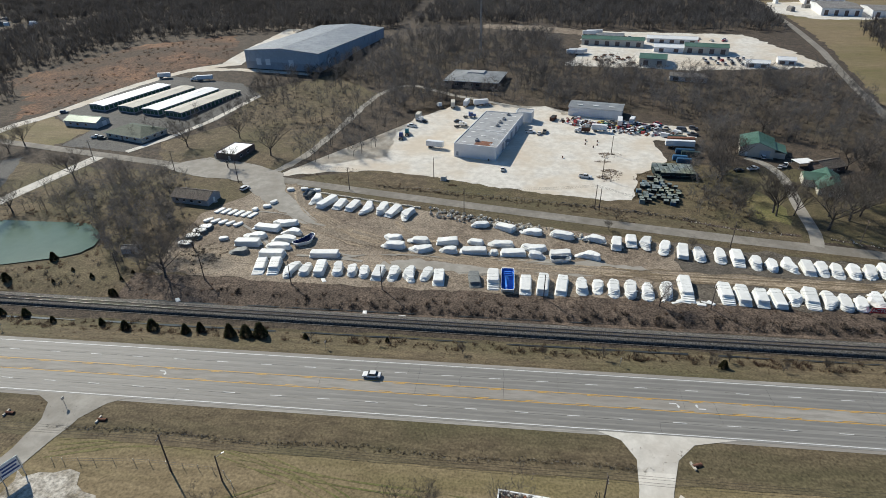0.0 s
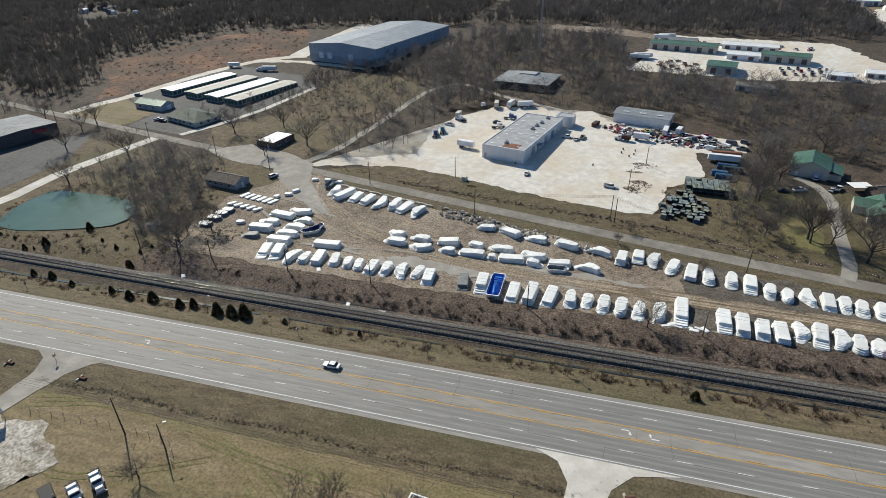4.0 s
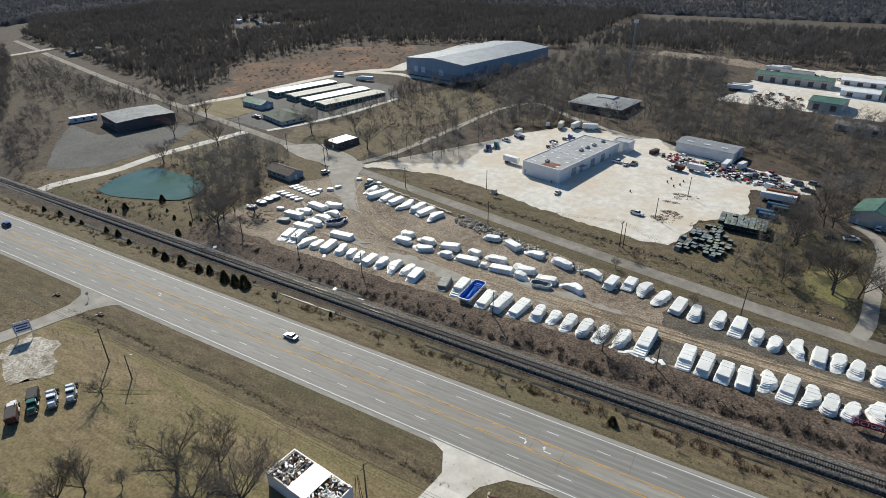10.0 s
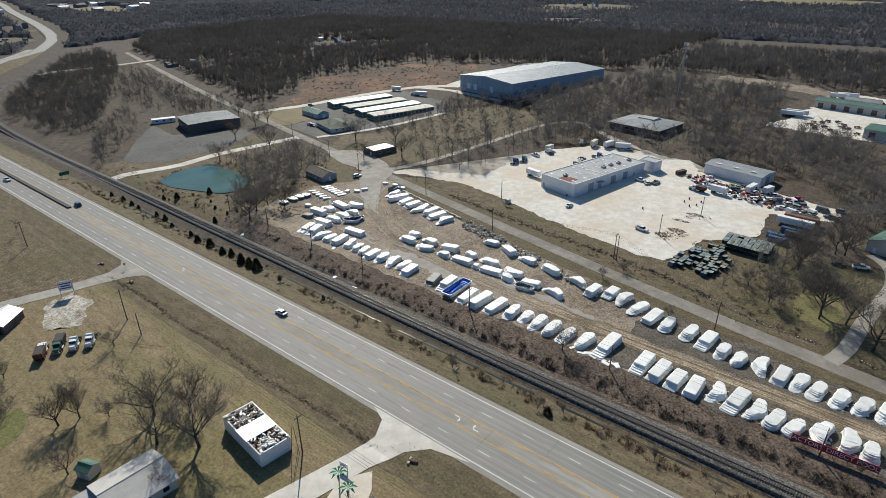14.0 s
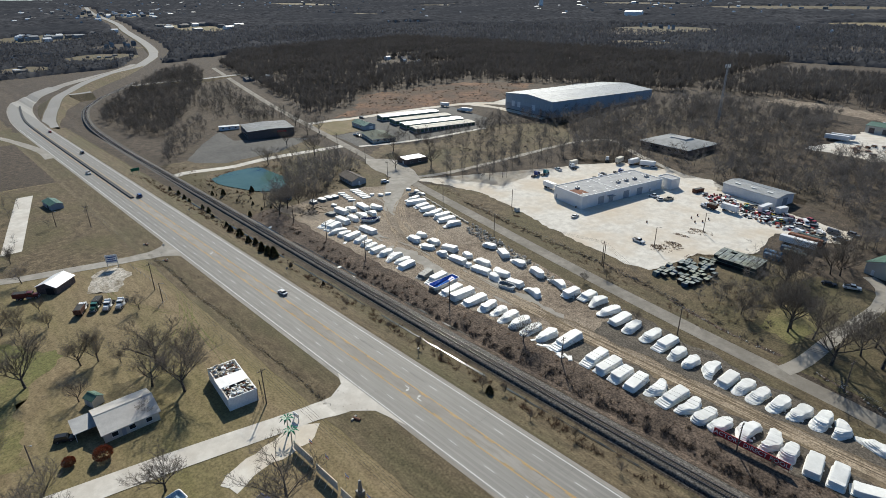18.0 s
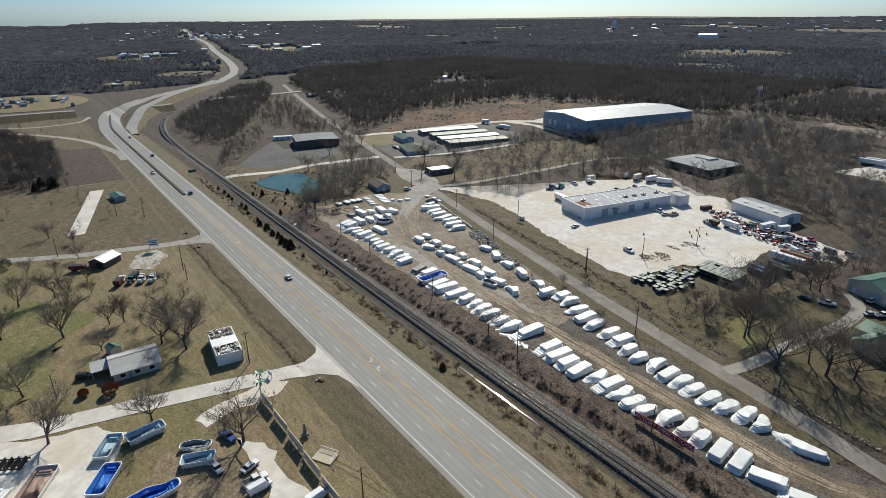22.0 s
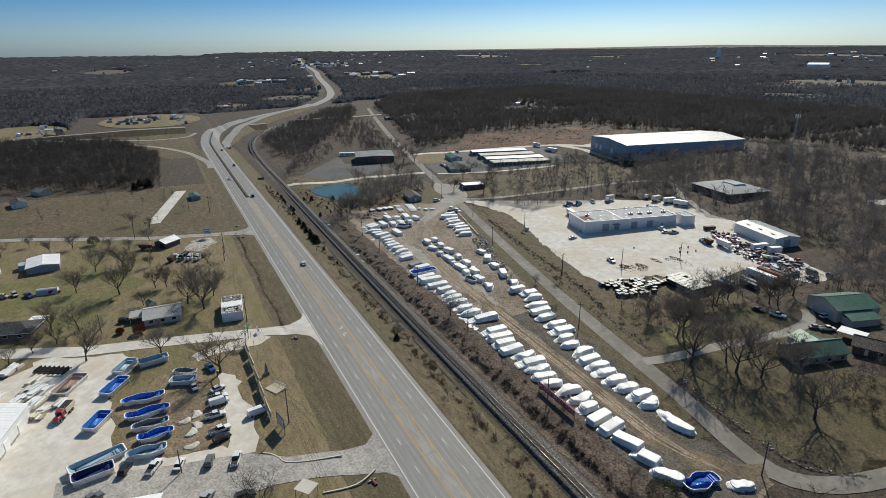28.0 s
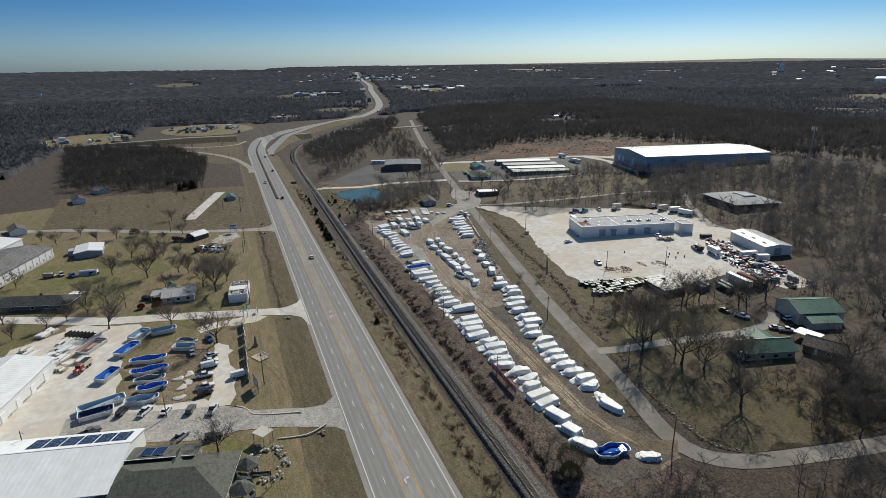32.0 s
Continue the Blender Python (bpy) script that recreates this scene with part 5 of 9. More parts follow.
for i in range(8):
    for j in range(6):
        x, y = 64.6 + 2.2 * i + 0.05 * j + rnd.uniform(-0.06, 0.06), 247.4 + 1.88 * j - 0.12 * i
        a = -3 + rnd.uniform(-1.5, 1.5)
        skip(x, y, a, "bin_green" if rnd.random() < 0.75 else "bin_black", gz(x, y) + 0.1)
        if i + j > 0 and rnd.random() < 0.97:
            skip(x + rnd.uniform(-0.1, 0.1), y, a + rnd.uniform(-2, 2), "bin_green" if rnd.random() < 0.8 else "bin_black", gz(x, y) + 1.6)
LOOSE = ((51, 221), (54, 236), (60, 245.5), (70, 244.5), (70, 219.5))
for i in range(9):
    for j in range(12):
        x, y = 51 + 2.35 * i + rnd.uniform(-0.45, 0.45), 219.5 + 2.3 * j + rnd.uniform(-0.4, 0.4)
        a = rnd.choice((-14, -14, 76, 166, -104)) + rnd.uniform(-14, 14)
        if inside(LOOSE, np.array([x]), np.array([y]))[0] and rnd.random() < 0.84:
            b = skip(x, y, a, rnd.choice(("bin_black", "bin_black", "bin_green", "bin_black", "bin_blue")))
            if rnd.random() < 0.14:
                b.matrix_world = b.matrix_world @ pose(0, 0, 0.5, rnd.choice((-80, 85)), 0, 0)


def compactor(x, y, rz, L, mat, label):
    t = thing("roll_off_container", x, y, rz, label, "container", "containers in the yard", gz(x, y) + 0.1)
    bm = bmesh.new()
    prism(bm, [(-1.15, 0.25), (1.15, 0.25), (1.2, 1.6), (0.95, 2.25), (0.5, 2.5), (-0.5, 2.5), (-0.95, 2.25), (-1.2, 1.6)], -L / 2, L / 2, "x")
    part("body", bm, mat, t, "rounded steel body")
    for k in range(6):
        part("band", abox(-L / 2 + L * (k + 0.5) / 6, 0, 0.25, 0.12, 2.5, 2.1), mat, t)
    part("skid", abox(0, 0, 0, L, 1.4, 0.26), "black", t)


for x, y, L, m in ((84.8, 296.5, 9, "bin_green"), (87.5, 292.4, 9, "bin_green"), (84, 277.5, 8.5, "bin_blue"), (86, 274.4, 8.5, "bin_green"), (79.5, 268.8, 6.5, "bin_blue"), (80.6, 265.2, 6.5, "bin_blue")):
    compactor(x, y, -6, L, m, ("blue" if m == "bin_blue" else "dark green") + " rounded steel roll-off container")


# ---- buildings ----
def window_unit(parent, x, y, z, w, h, face, mat="letter"):
    """face: n, s, e or w in the building's own axes."""
    wide = face in "ns"
    s = 1 if face in "ne" else -1
    sx, sy = (w, 0.1) if wide else (0.1, w)
    f = part("window", abox(x, y, z, sx + (0.16 if wide else 0), sy + (0 if wide else 0.16), h + 0.16, 0, 0.015), mat, parent, "framed window")
    o = 0.04 * s
    part("pane", abox(x + (0 if wide else o), y + (o if wide else 0), z + 0.08, sx if wide else 0.08, 0.08 if wide else sy, h), "glass", f, "dark pane")
    part("sill", abox(x + (0 if wide else o * 2), y + (o * 2 if wide else 0), z - 0.06, sx + 0.2 if wide else 0.2, 0.2 if wide else sy + 0.2, 0.07), mat, f)


def door_unit(parent, x, y, w, h, face, mat, ribs=0, z=0.05):
    wide = face in "ns"
    s = 1 if face in "ne" else -1
    d = part("door", abox(x, y, z, w if wide else 0.12, 0.12 if wide else w, h, 0, 0.02), mat, parent, "closed door")
    for k in range(ribs):
        part("panel", abox(x + (0 if wide else 0.07 * s), y + (0.07 * s if wide else 0), z + h * (k + 0.15) / ribs, (w if wide else 0.3) * 0.94, (0.05 if wide else w * 0.94) if wide else w * 0.94, h / ribs * 0.7) if wide else abox(x + 0.07 * s, y, z + h * (k + 0.15) / ribs, 0.05, w * 0.94, h / ribs * 0.7), mat, d)
    return d


def building(name, x, y, rz, w, d, h, wall, roof, label, category="building", form="gable", rise=1.5, ridge="x", over=0.4, seams=1.0, base=0.0, split=0.5, trim=None, trim_h=0.5):
    """Walls of four slabs and a roof; w along local x, d along local y."""
    t = thing(name, x, y, rz, label, category, "", gz(x, y) + base)
    th = 0.25
    for nm, bx, by, sx, sy in (("wall", 0, -d / 2 + th / 2, w, th), ("wall", 0, d / 2 - th / 2, w, th), ("wall", -w / 2 + th / 2, 0, th, d - 2 * th), ("wall", w / 2 - th / 2, 0, th, d - 2 * th)):
        part(nm, abox(bx, by, -3.0 if d > 50 else -0.6, sx, sy, h + (3.0 if d > 50 else 0.6)), wall, t)
    if trim:
        part("eave_trim", abox(0, 0, h - trim_h, w + 0.1, d + 0.1, trim_h), trim, t, "coloured eave band")
    if form == "flat":
        part("roof", abox(0, 0, h - 0.15, w - 0.5, d - 0.5, 0.2), roof, t)
        for bx, by, sx, sy in ((0, -d / 2, w + 0.1, 0.35), (0, d / 2, w + 0.1, 0.35), (-w / 2, 0, 0.35, d - 0.36), (w / 2, 0, 0.35, d - 0.36)):
            part("parapet", abox(bx, by, h - 0.05, sx, sy, 0.4), wall, t)
        return t
    A, B = (w, d) if ridge == "x" else (d, w)
    if form == "hip":
        bm = bmesh.new()
        a, b = A / 2 + over, B / 2 + over
        k = max(a - b, 0.2)
        pts = [(-a, -b, h), (a, -b, h), (a, b, h), (-a, b, h), (-k, 0, h + rise), (k, 0, h + rise)]
        vs = [bm.verts.new(p if ridge == "x" else (p[1], p[0], p[2])) for p in pts]
        for f in ((0, 1, 5, 4), (1, 2, 5), (2, 3, 4, 5), (3, 0, 4), (3, 2, 1, 0)):
            bm.faces.new([vs[i] for i in f])
        part("roof", bm, roof, t)
        part("fascia", abox(0, 0, h - 0.22, w + 2 * over, d + 2 * over, 0.2), "letter", t)
        return t
    r = B * (split - 0.5)
    for side in (-1, 1):
        run = (B / 2 + over) - r * side if side > 0 else (B / 2 + over) + r
        e = side * (B / 2 + over)
        drop = h - rise * over / (B / 2)
        bm = bmesh.new()
        prof = [(r, h + rise), (e, drop), (e, drop + 0.14), (r, h + rise + 0.14)]
        prism(bm, prof, -A / 2 - over, A / 2 + over, "x" if ridge == "x" else "y")
        panel = part("roof", bm, roof, t, "roof slope")
        if seams:
            b = bmesh.new()
            n = int(A / seams)
            for i in range(n):
                u = -A / 2 + (i + 0.5) * A / n
                q = [(r, h + rise + 0.14), (e, drop + 0.14), (e, drop + 0.17), (r, h + rise + 0.17)]
                prism(b, q, u - 0.04, u + 0.04, "x" if ridge == "x" else "y")
            tagged(part("seam", b, roof, panel, "standing seams"), kind="stuff")
    for side in (-1, 1):
        bm = bmesh.new()
        q = [(-B / 2, h - 0.02), (B / 2, h - 0.02), (r, h + rise)]
        u = side * (A / 2 - 0.02)
        prism(bm, q, u - 0.12, u + 0.12, "x" if ridge == "x" else "y")
        part("gable", bm, wall, t)
    part("ridge_cap", abox(0, r if ridge == "x" else 0, h + rise + 0.1, A + 2 * over, 0.4, 0.1) if ridge == "x" else abox(r, 0, h + rise + 0.1, 0.4, A + 2 * over, 0.1), roof, t)
    return t


# main white works building
works = building("works_building", -12, 292.6, -13.7, 21.5, 58, 6, "metal_white", "roof_grey", "long white industrial building with flat grey roof", form="flat")
part("roof_joint", abox(0, -5, 6.06, 20.8, 0.5, 0.12), "metal_white", works, "pale roof joint")
for i in range(3):
    for j in range(7):
        part("skylight", abox(-7 + 7 * i, -25 + j * 8 + (i % 2) * 3, 6.05, 2.4, 0.7, 0.14), "letter", works, "pale roof light")
for u, v in ((2.5, 4), (2.5, 10), (3, 16), (3.2, 25), (-1, -22)):
    u2 = part("roof_unit", abox(u, v, 6.05, 1.5, 2.4, 1.0, 0, 0.05), "galv", works, "roof vent unit")
    part("fan_cowl", rod(bmesh.new(), (u, v, 7.05), (u, v, 7.3), 0.5, 0.45, 10), "black", u2)
part("rust_patch", abox(3, -24.5, 6.06, 8, 6, 0.03), "rust", works, "rusted roof sheets")
for k in range(9):
    part("pilaster", abox(10.78, -26 + k * 6.4, 0, 0.12, 0.3, 5.9), "metal_white", works)
for v, w, h in ((-16, 4, 4.2), (-9, 3, 3), (2, 4, 4.2), (12, 4, 4.2), (20, 1.2, 2.2)):
    door_unit(works, 10.8, v, w, h, "e", "wall_grey", 4)
door_unit(works, -9, -29.02, 1.2, 2.1, "s", "wall_grey")
part("dock_canopy", abox(12.0, -10, 3.6, 2.4, 4, 0.2), "roof_grey", works, "small door canopy")
building("plant_annex", 6.5, 324.0, -13.7, 9, 7, 5.4, "metal_white", "roof_grey", "small white plant room beside the works", form="flat")

shed = building("storage_shed", 48.3, 337.5, -14, 30, 14.5, 5, "metal_white", "roof_galv", "white metal storage shed with pale grey roof", rise=1.0, seams=0.9)
for k in range(3):
    part("skylight", abox(-9 + 9 * k, -4, 5.95, 3, 0.9, 0.1), "letter", shed)
door_unit(shed, 15.02, 0, 4, 4, "e", "wall_grey", 5)

big = building("warehouse", -160.5, 483.5, -11.8, 63, 122, 10.2, "wall_blue", "roof_galv", "very large blue-grey steel warehouse with low pitched roof", rise=2.4, ridge="y", seams=2.2)
for k in range(10):
    part("pilaster", abox(-28 + k * 6.2, -61.1, -2, 0.3, 0.15, 12.0), "wall_blue", big)
for k in range(16):
    part("pilaster", abox(31.6, -57 + k * 7.6, -2, 0.15, 0.3, 12.0), "wall_blue", big)
part("base_band", abox(0, -61.12, -3, 62.5, 0.12, 5.4), "wall_grey", big, "darker lower cladding")
for u in (-20, -12, 8):
    door_unit(big, u, -61.2, 4.2, 4.6, "s", "letter", 5)
door_unit(big, 31.7, -46, 4.2, 4.6, "e", "letter", 5)

for cx, cy, L, rf in ((-252, 354, 55, "roof_white"), (-231.3, 350.5, 53, "wall_cream"), (-212.9, 346.8, 54, "roof_white"), (-195.8, 342.8, 54, "wall_cream")):
    u = building("storage_unit_row", cx, cy, -15.5, 12.6, L, 2.9, "wall_grey", rf, ("white" if rf == "roof_white" else "cream") + " roofed row of self storage units with green doors", "storage units", rise=0.55, ridge="y", over=0.3, seams=1.2, trim="green_trim", trim_h=0.35)
    n = int(L / 3.4)
    for k in range(n):
        v = -L / 2 + (k + 0.5) * L / n
        for s, f in ((6.32, "e"), (-6.32, "w")):
            door_unit(u, s, v, 2.5, 2.2, f, "green_trim")
    for k in range(4):
        door_unit(u, -4.6 + 3.05 * k, -L / 2 - 0.02, 2.5, 2.2, "s", "green_trim")
yard_fence = thing("solid_fence", -270, 365, 0, "dark solid sheet fence round the storage yard", "fence", z=0)
FENCE = [(-286, 320), (-279, 340), (-272, 362), (-265, 388), (-258, 412), (-240, 408), (-216, 401), (-192, 394)]
for (x0, y0), (x1, y1) in zip(FENCE, FENCE[1:]):
    L = math.hypot(x1 - x0, y1 - y0)
    for k in range(int(L / 3)):
        q = (k + 0.5) / int(L / 3)
        x, y = x0 + (x1 - x0) * q, y0 + (y1 - y0) * q
        part("fence_panel", abox(x, y, gz(x, y), 3.0, 0.12, 2.1, math.degrees(math.atan2(y1 - y0, x1 - x0))), "shingle_dark", yard_fence)

g1 = building("storage_house", -249, 302.5, -9, 22.5, 10, 3.3, "wall_blue", "roof_green", "pale metal house with a green gable roof", "house", rise=1.9, trim="green_trim", trim_h=0.2)
door_unit(g1, 11.3, 1, 3.2, 2.7, "e", "letter", 4)
for k in (-7, -2, 4):
    window_unit(g1, k, -5.05, 1.1, 1.4, 1.1, "s")
g2 = building("storage_office", -208.5, 286.5, -18, 27, 17.5, 2.9, "wall_cream", "roof_moss", "low office with an olive hipped roof", "house", "hip", 3.2, over=0.9)
for k in (-10, -5, 3, 9):
    window_unit(g2, k, -8.8, 0.9, 1.6, 1.2, "s")
for k in (-5, 0, 5):
    window_unit(g2, 13.55, k, 0.9, 1.6, 1.2, "e")
door_unit(g2, -1, -8.82, 1.1, 2.1, "s", "wall_dark")
b3 = building("small_workshop", -140.5, 262.5, -11, 11.5, 16.5, 3.1, "wall_dark", "roof_white", "small dark brick workshop with a stained white flat roof", form="flat")
part("lean_to", abox(-6.5, -5, 0, 2.2, 5, 2.2, 0, 0.05), "wall_cream", b3, "pale lean-to")
for k in (-4, 2):
    window_unit(b3, 5.8, k, 1.0, 1.8, 1.0, "e")
door_unit(b3, 2, -8.3, 1.1, 2.1, "s", "letter")
b4 = building("workshop", -292.5, 238, -16, 32, 36, 6.0, "wall_dark", "roof_slate", "large dark walled workshop with a pale blue-grey low roof", rise=0.7, seams=1.6)
for k in range(3):
    door_unit(b4, 16.05, -12 + 6.5 * k, 4.2, 4.2, "e", "wall_dark", 4)
for k in range(5):
    window_unit(b4, -12 + 5.5 * k, -18.05, 1.0, 3.4, 1.8, "s", "wall_grey")
part("entrance_sign", abox(16.5, 8, 3.4, 0.8, 7, 1.5, 0, 0.05), "banner", b4, "red entrance sign panel")
b5 = building("office_trailer", -332, 223.5, 68, 16, 5, 3, "letter", "roof_white", "white site office trailer with a ribbed roof", rise=0.35, seams=1)
for k in (-5, 0, 5):
    window_unit(b5, k, -2.55, 1.1, 1.2, 1.0, "s")
b6 = building("bungalow", -136, 210.8, -9, 17.5, 9, 2.9, "wall_grey", "shingle_brown", "dark brown-roofed grey bungalow by the lot", "house", rise=2.0, over=0.6, seams=0)
for k in (-6, -2.5, 1, 5):
    window_unit(b6, k, -4.55, 0.9, 1.3, 1.1, "s")
door_unit(b6, 8.8, 0, 1.1, 2.1, "e", "letter")
part("porch_step", abox(9.4, 0, -0.1, 1.2, 1.8, 0.3), "concrete", b6)
for k in (-5, 0, 4):
    part("roof_vent", rod(bmesh.new(), (k, 1.2, 4.2), (k, 1.2, 5.0), 0.12), "galv", b6)
off = building("office_block", -26, 403, -10, 36, 32, 4.2, "wall_dark", "roof_slate", "low brown office block with a pale metal roof", form="hip", rise=2.2, over=1.2)
for k in range(7):
    window_unit(off, -15 + 5 * k, -16.05, 1.0, 2.6, 1.6, "s", "wall_grey")
part("roof_monitor", abox(0, 3, 5.2, 14, 10, 1.6, 0, 0.1, 0.8), "roof_grey", off, "raised roof monitor")

barn = building("barn", 119.5, 283.5, -18, 15, 18, 4.6, "wall_cream", "roof_green", "cream metal barn with a pale green gable roof", "barn", rise=2.6, ridge="y", seams=0.9)
door_unit(barn, 3.5, -9.05, 4.6, 3.6, "s", "wall_blue", 5)
door_unit(barn, -4.5, -9.03, 1.1, 2.1, "s", "letter")
part("lean_to_wall", abox(10, -1, -0.3, 5, 12, 2.9), "wall_cream", barn, "side lean-to")
bm = bmesh.new()
prism(bm, [(7.4, 4.1), (12.9, 2.6), (12.9, 2.75), (7.4, 4.25)], -7.4, 5.4, "y")
part("lean_to_roof", bm, "roof_green", barn, "green lean-to roof")
gh = building("farmhouse", 134.3, 241.5, 74, 19, 9.4, 3.2, "wall_cream", "roof_green", "low farmhouse with a dark green metal roof", "house", rise=2.4, over=0.8, seams=0.9)
bm = bmesh.new()
prism(bm, [(-5, 3.3), (0, 5.4), (5, 3.3)], 0, 9.5, "y")
part("cross_gable", bm, "roof_green", gh, "green cross gable").location = (3, 0, 0)
part("wing", abox(3, 7, -0.3, 9, 5, 3.5), "wall_cream", gh)
for k in (-8, -3, 2, 7):
    window_unit(gh, k, -5.3, 0.9, 1.4, 1.2, "s")
part("chimney", abox(-4, 0.5, 4.5, 0.9, 0.9, 2.0, 0, 0.03), "wall_dark", gh)
cot = building("cottage", 143, 262, 25, 12, 9, 2.8, "wall_dark", "shingle_brown", "small dull brown cottage among trees", "house", rise=2.0, over=0.6, seams=0)
window_unit(cot, 2, -4.55, 0.9, 1.4, 1.1, "s")
door_unit(cot, -2, -4.55, 1.0, 2.1, "s", "letter")
port = thing("carport", 134, 265, 15, "open carport with a white sheet roof", "carport")
part("roof", abox(0, 0, 2.6, 8.5, 6, 0.18, 0, 0.03), "roof_white", port)
for a in (-3.8, 3.8):
    for b in (-2.7, 2.7):
        part("post", abox(a, b, -0.3, 0.14, 0.14, 2.95), "galv", port)

# distant depot and warehouses
for cx, cy, w, d, h, r in ((82.8, 511.5, 50, 14, 5, "roof_green"), (150.7, 485.7, 32, 14, 5, "roof_green"), (104, 454.4, 19, 20, 5, "roof_green"), (123, 488.5, 22, 10, 3.6, "roof_white"), (133.1, 521.8, 40, 10, 3.5, "roof_white"), (84.3, 535.2, 22, 6, 3.2, "roof_galv"), (336.8, 685.8, 36, 62, 7, "shingle_grey"), (376.2, 669.7, 30, 48, 6, "shingle_grey"), (353.8, 753.5, 40, 30, 6, "roof_white"), (294.4, 796.5, 34, 16, 5, "roof_white"), (200, 456.5, 12, 9, 3, "roof_white"), (176.7, 447.9, 16, 8, 3, "roof_white"), (119.7, 413.7, 24, 10, 3, "shingle_grey")):
    u = building("depot_shed", cx, cy, -13, w, d, h, "wall_cream" if r == "roof_green" else "metal_white", r, {"roof_green": "depot shed with a dark green roof", "roof_white": "pale roofed depot shed", "roof_galv": "grey roofed depot shed", "shingle_grey": "white warehouse with a dark grey roof"}[r] + " in the distance", rise=1.6, seams=2.0)
    for k in range(max(2, int(w / 8))):
        door_unit(u, -w / 2 + (k + 0.5) * w / max(2, int(w / 8)), -d / 2 - 0.05, 3.4, h * 0.72, "s", "wall_dark")

# lorries, trailers and cars of the yards
for x, y, a, c in ((-25, 327, 10, "blue"), (-57.8, 297, 100, "teal"), (-60, 291, 95, "blue"), (-53, 318, 150, "white"), (-45, 345, 120, "white")):
    tractor(x, y, a, c)
tractor(36.5, 305.5, 172, "white", "white lorry with a rust-brown dump body", "rust")
tractor(-29, 311, 30, "white")
for x, y, a, L, m, s in ((-40, 277.5, -13, 9, "metal_white", "white tanker-length box trailer"), (-28.8, 349, 80, 8, "metal_white", "white box trailer parked by the trees"), (-37, 346, 95, 7, "wall_cream", "cream box trailer parked by the trees"), (-20, 350, 20, 9, "metal_white", "white box trailer parked by the trees"), (-55, 322, 85, 6, "wall_cream", "cream box trailer with worn sides"), (83.5, 285.5, -4, 14, "metal_white", "long white box trailer beside the containers"), (59, 318, 80, 9, "metal_white", "white box trailer standing in the scrapyard"), (66, 320, 70, 6, "metal_white", "short white box trailer in the scrapyard"), (46.5, 307.5, -10, 8, "metal_white", "short white trailer behind a lorry"), (85, 290, -3, 13, "rust", "rusty brown open trailer")):
    trailer(x, y, a, L, m, s)
for x, y, L in ((-223, 399, 11), (-256.9, 403.8, 9)):
    trailer(x, y, 12, L, "metal_white", "white trailer parked by the storage fence")
tractor(-230, 398, 190, "white")
for x, y, L, a in ((48.7, 475.5, 14, 0), (51.2, 479.6, 14, 0), (67.8, 550, 12, 0), (72.9, 554.6, 14, 5), (149.1, 482.3, 8, 0)):
    trailer(x, y, a, L, "metal_white", "white trailer in the distant depot")
tank = thing("skip_container", 22.8, 325.5, 70, "rusty red open-topped steel skip", "skip")
part("body", abox(0, 0, 0.1, 6, 2.4, 2.0, 0, 0.04, 1.04), "rust", tank)
# black sheet on the solid skip stands for its shaded inside
part("opening", abox(0, 0, 2.08, 5.7, 2.2, 0.06), "black", tank, "black panel painted for the shade of an open top")
for k in range(6):
    part("rib", abox(-2.6 + k * 1.04, 0, 0.1, 0.12, 2.58, 1.95), "rust", tank)
CARS_N = (("pickup", "white", 32.4, 245, -10), ("pickup", "white", 9.1, 303, 0), ("sedan", "white", 14, 301, 75), ("pickup", "tan", 17, 304, 80), ("sedan", "black", -31.6, 318.5, 20), ("pickup", "white", -57, 309, 160), ("sedan", "silver", -16, 350, 10), ("suv", "white", -119, 222, 70), ("suv", "black", -225, 279.5, 0), ("pickup", "white", -229, 281, 20), ("suv", "grey", -278, 322, 20), ("pickup", "white", 110, 259, 20), ("suv", "white", 119.5, 273.5, 80), ("sedan", "silver", 123, 262, 60), ("pickup", "white", 126, 264, 60), ("sedan", "black", 103, 257, 10), ("sedan", "white", -5, 251, 90))
for k, c, x, y, a in CARS_N:
    car(k, c, x, y, a)
rnd = random.Random(5)
for i in range(46):
    u, v = rnd.uniform(0, 52), rnd.uniform(-12, 11)
    if u < 14 and v < 0:
        continue
    x, y = yard(46, 318, u, v * (0.4 + u / 80))
    car(rnd.choice(("sedan", "sedan", "suv", "pickup", "van")), rnd.choice(("white", "white", "silver", "red", "maroon", "grey", "tan", "yellow", "white", "green")), x, y, rnd.uniform(0, 360), rnd.choice((0.1, 0.1, 0.1, 0.9)))
for i in range(26):
    x, y = 60 + rnd.uniform(0, 120), rnd.choice((532, 537, 543)) + rnd.uniform(-3, 3)
    car(rnd.choice(("sedan", "pickup")), rnd.choice(("white", "red", "tan", "silver", "red")), x, y - (x - 60) * 0.1, rnd.uniform(0, 360))
for i in range(18):
    x, y = 144 + (i % 6) * 6 + rnd.uniform(-1, 1), 452 + (i // 6) * 7 + rnd.uniform(-1, 1)
    car(rnd.choice(("sedan", "suv", "pickup")), rnd.choice(("white", "silver", "red", "grey", "black", "white")), x, y, 80 + rnd.uniform(-5, 5))
for i in range(14):
    x, y = 60 + rnd.uniform(0, 30), 452 + rnd.uniform(0, 22)
    ob = thing("farm_implement", x, y, rnd.uniform(0, 360), "rusty brown farm implement in the far yard", "implement")
    part("frame", abox(0, 0, 0.6, 4.0, 1.2, 0.4), "rust", ob)
    part("beam", abox(0, 0, 0.9, 0.4, 3.2, 0.5), "rust", ob)
    for s in (-1, 1):
        wheel(ob, 0.8, s * 1.3, 0.6, 0.3)
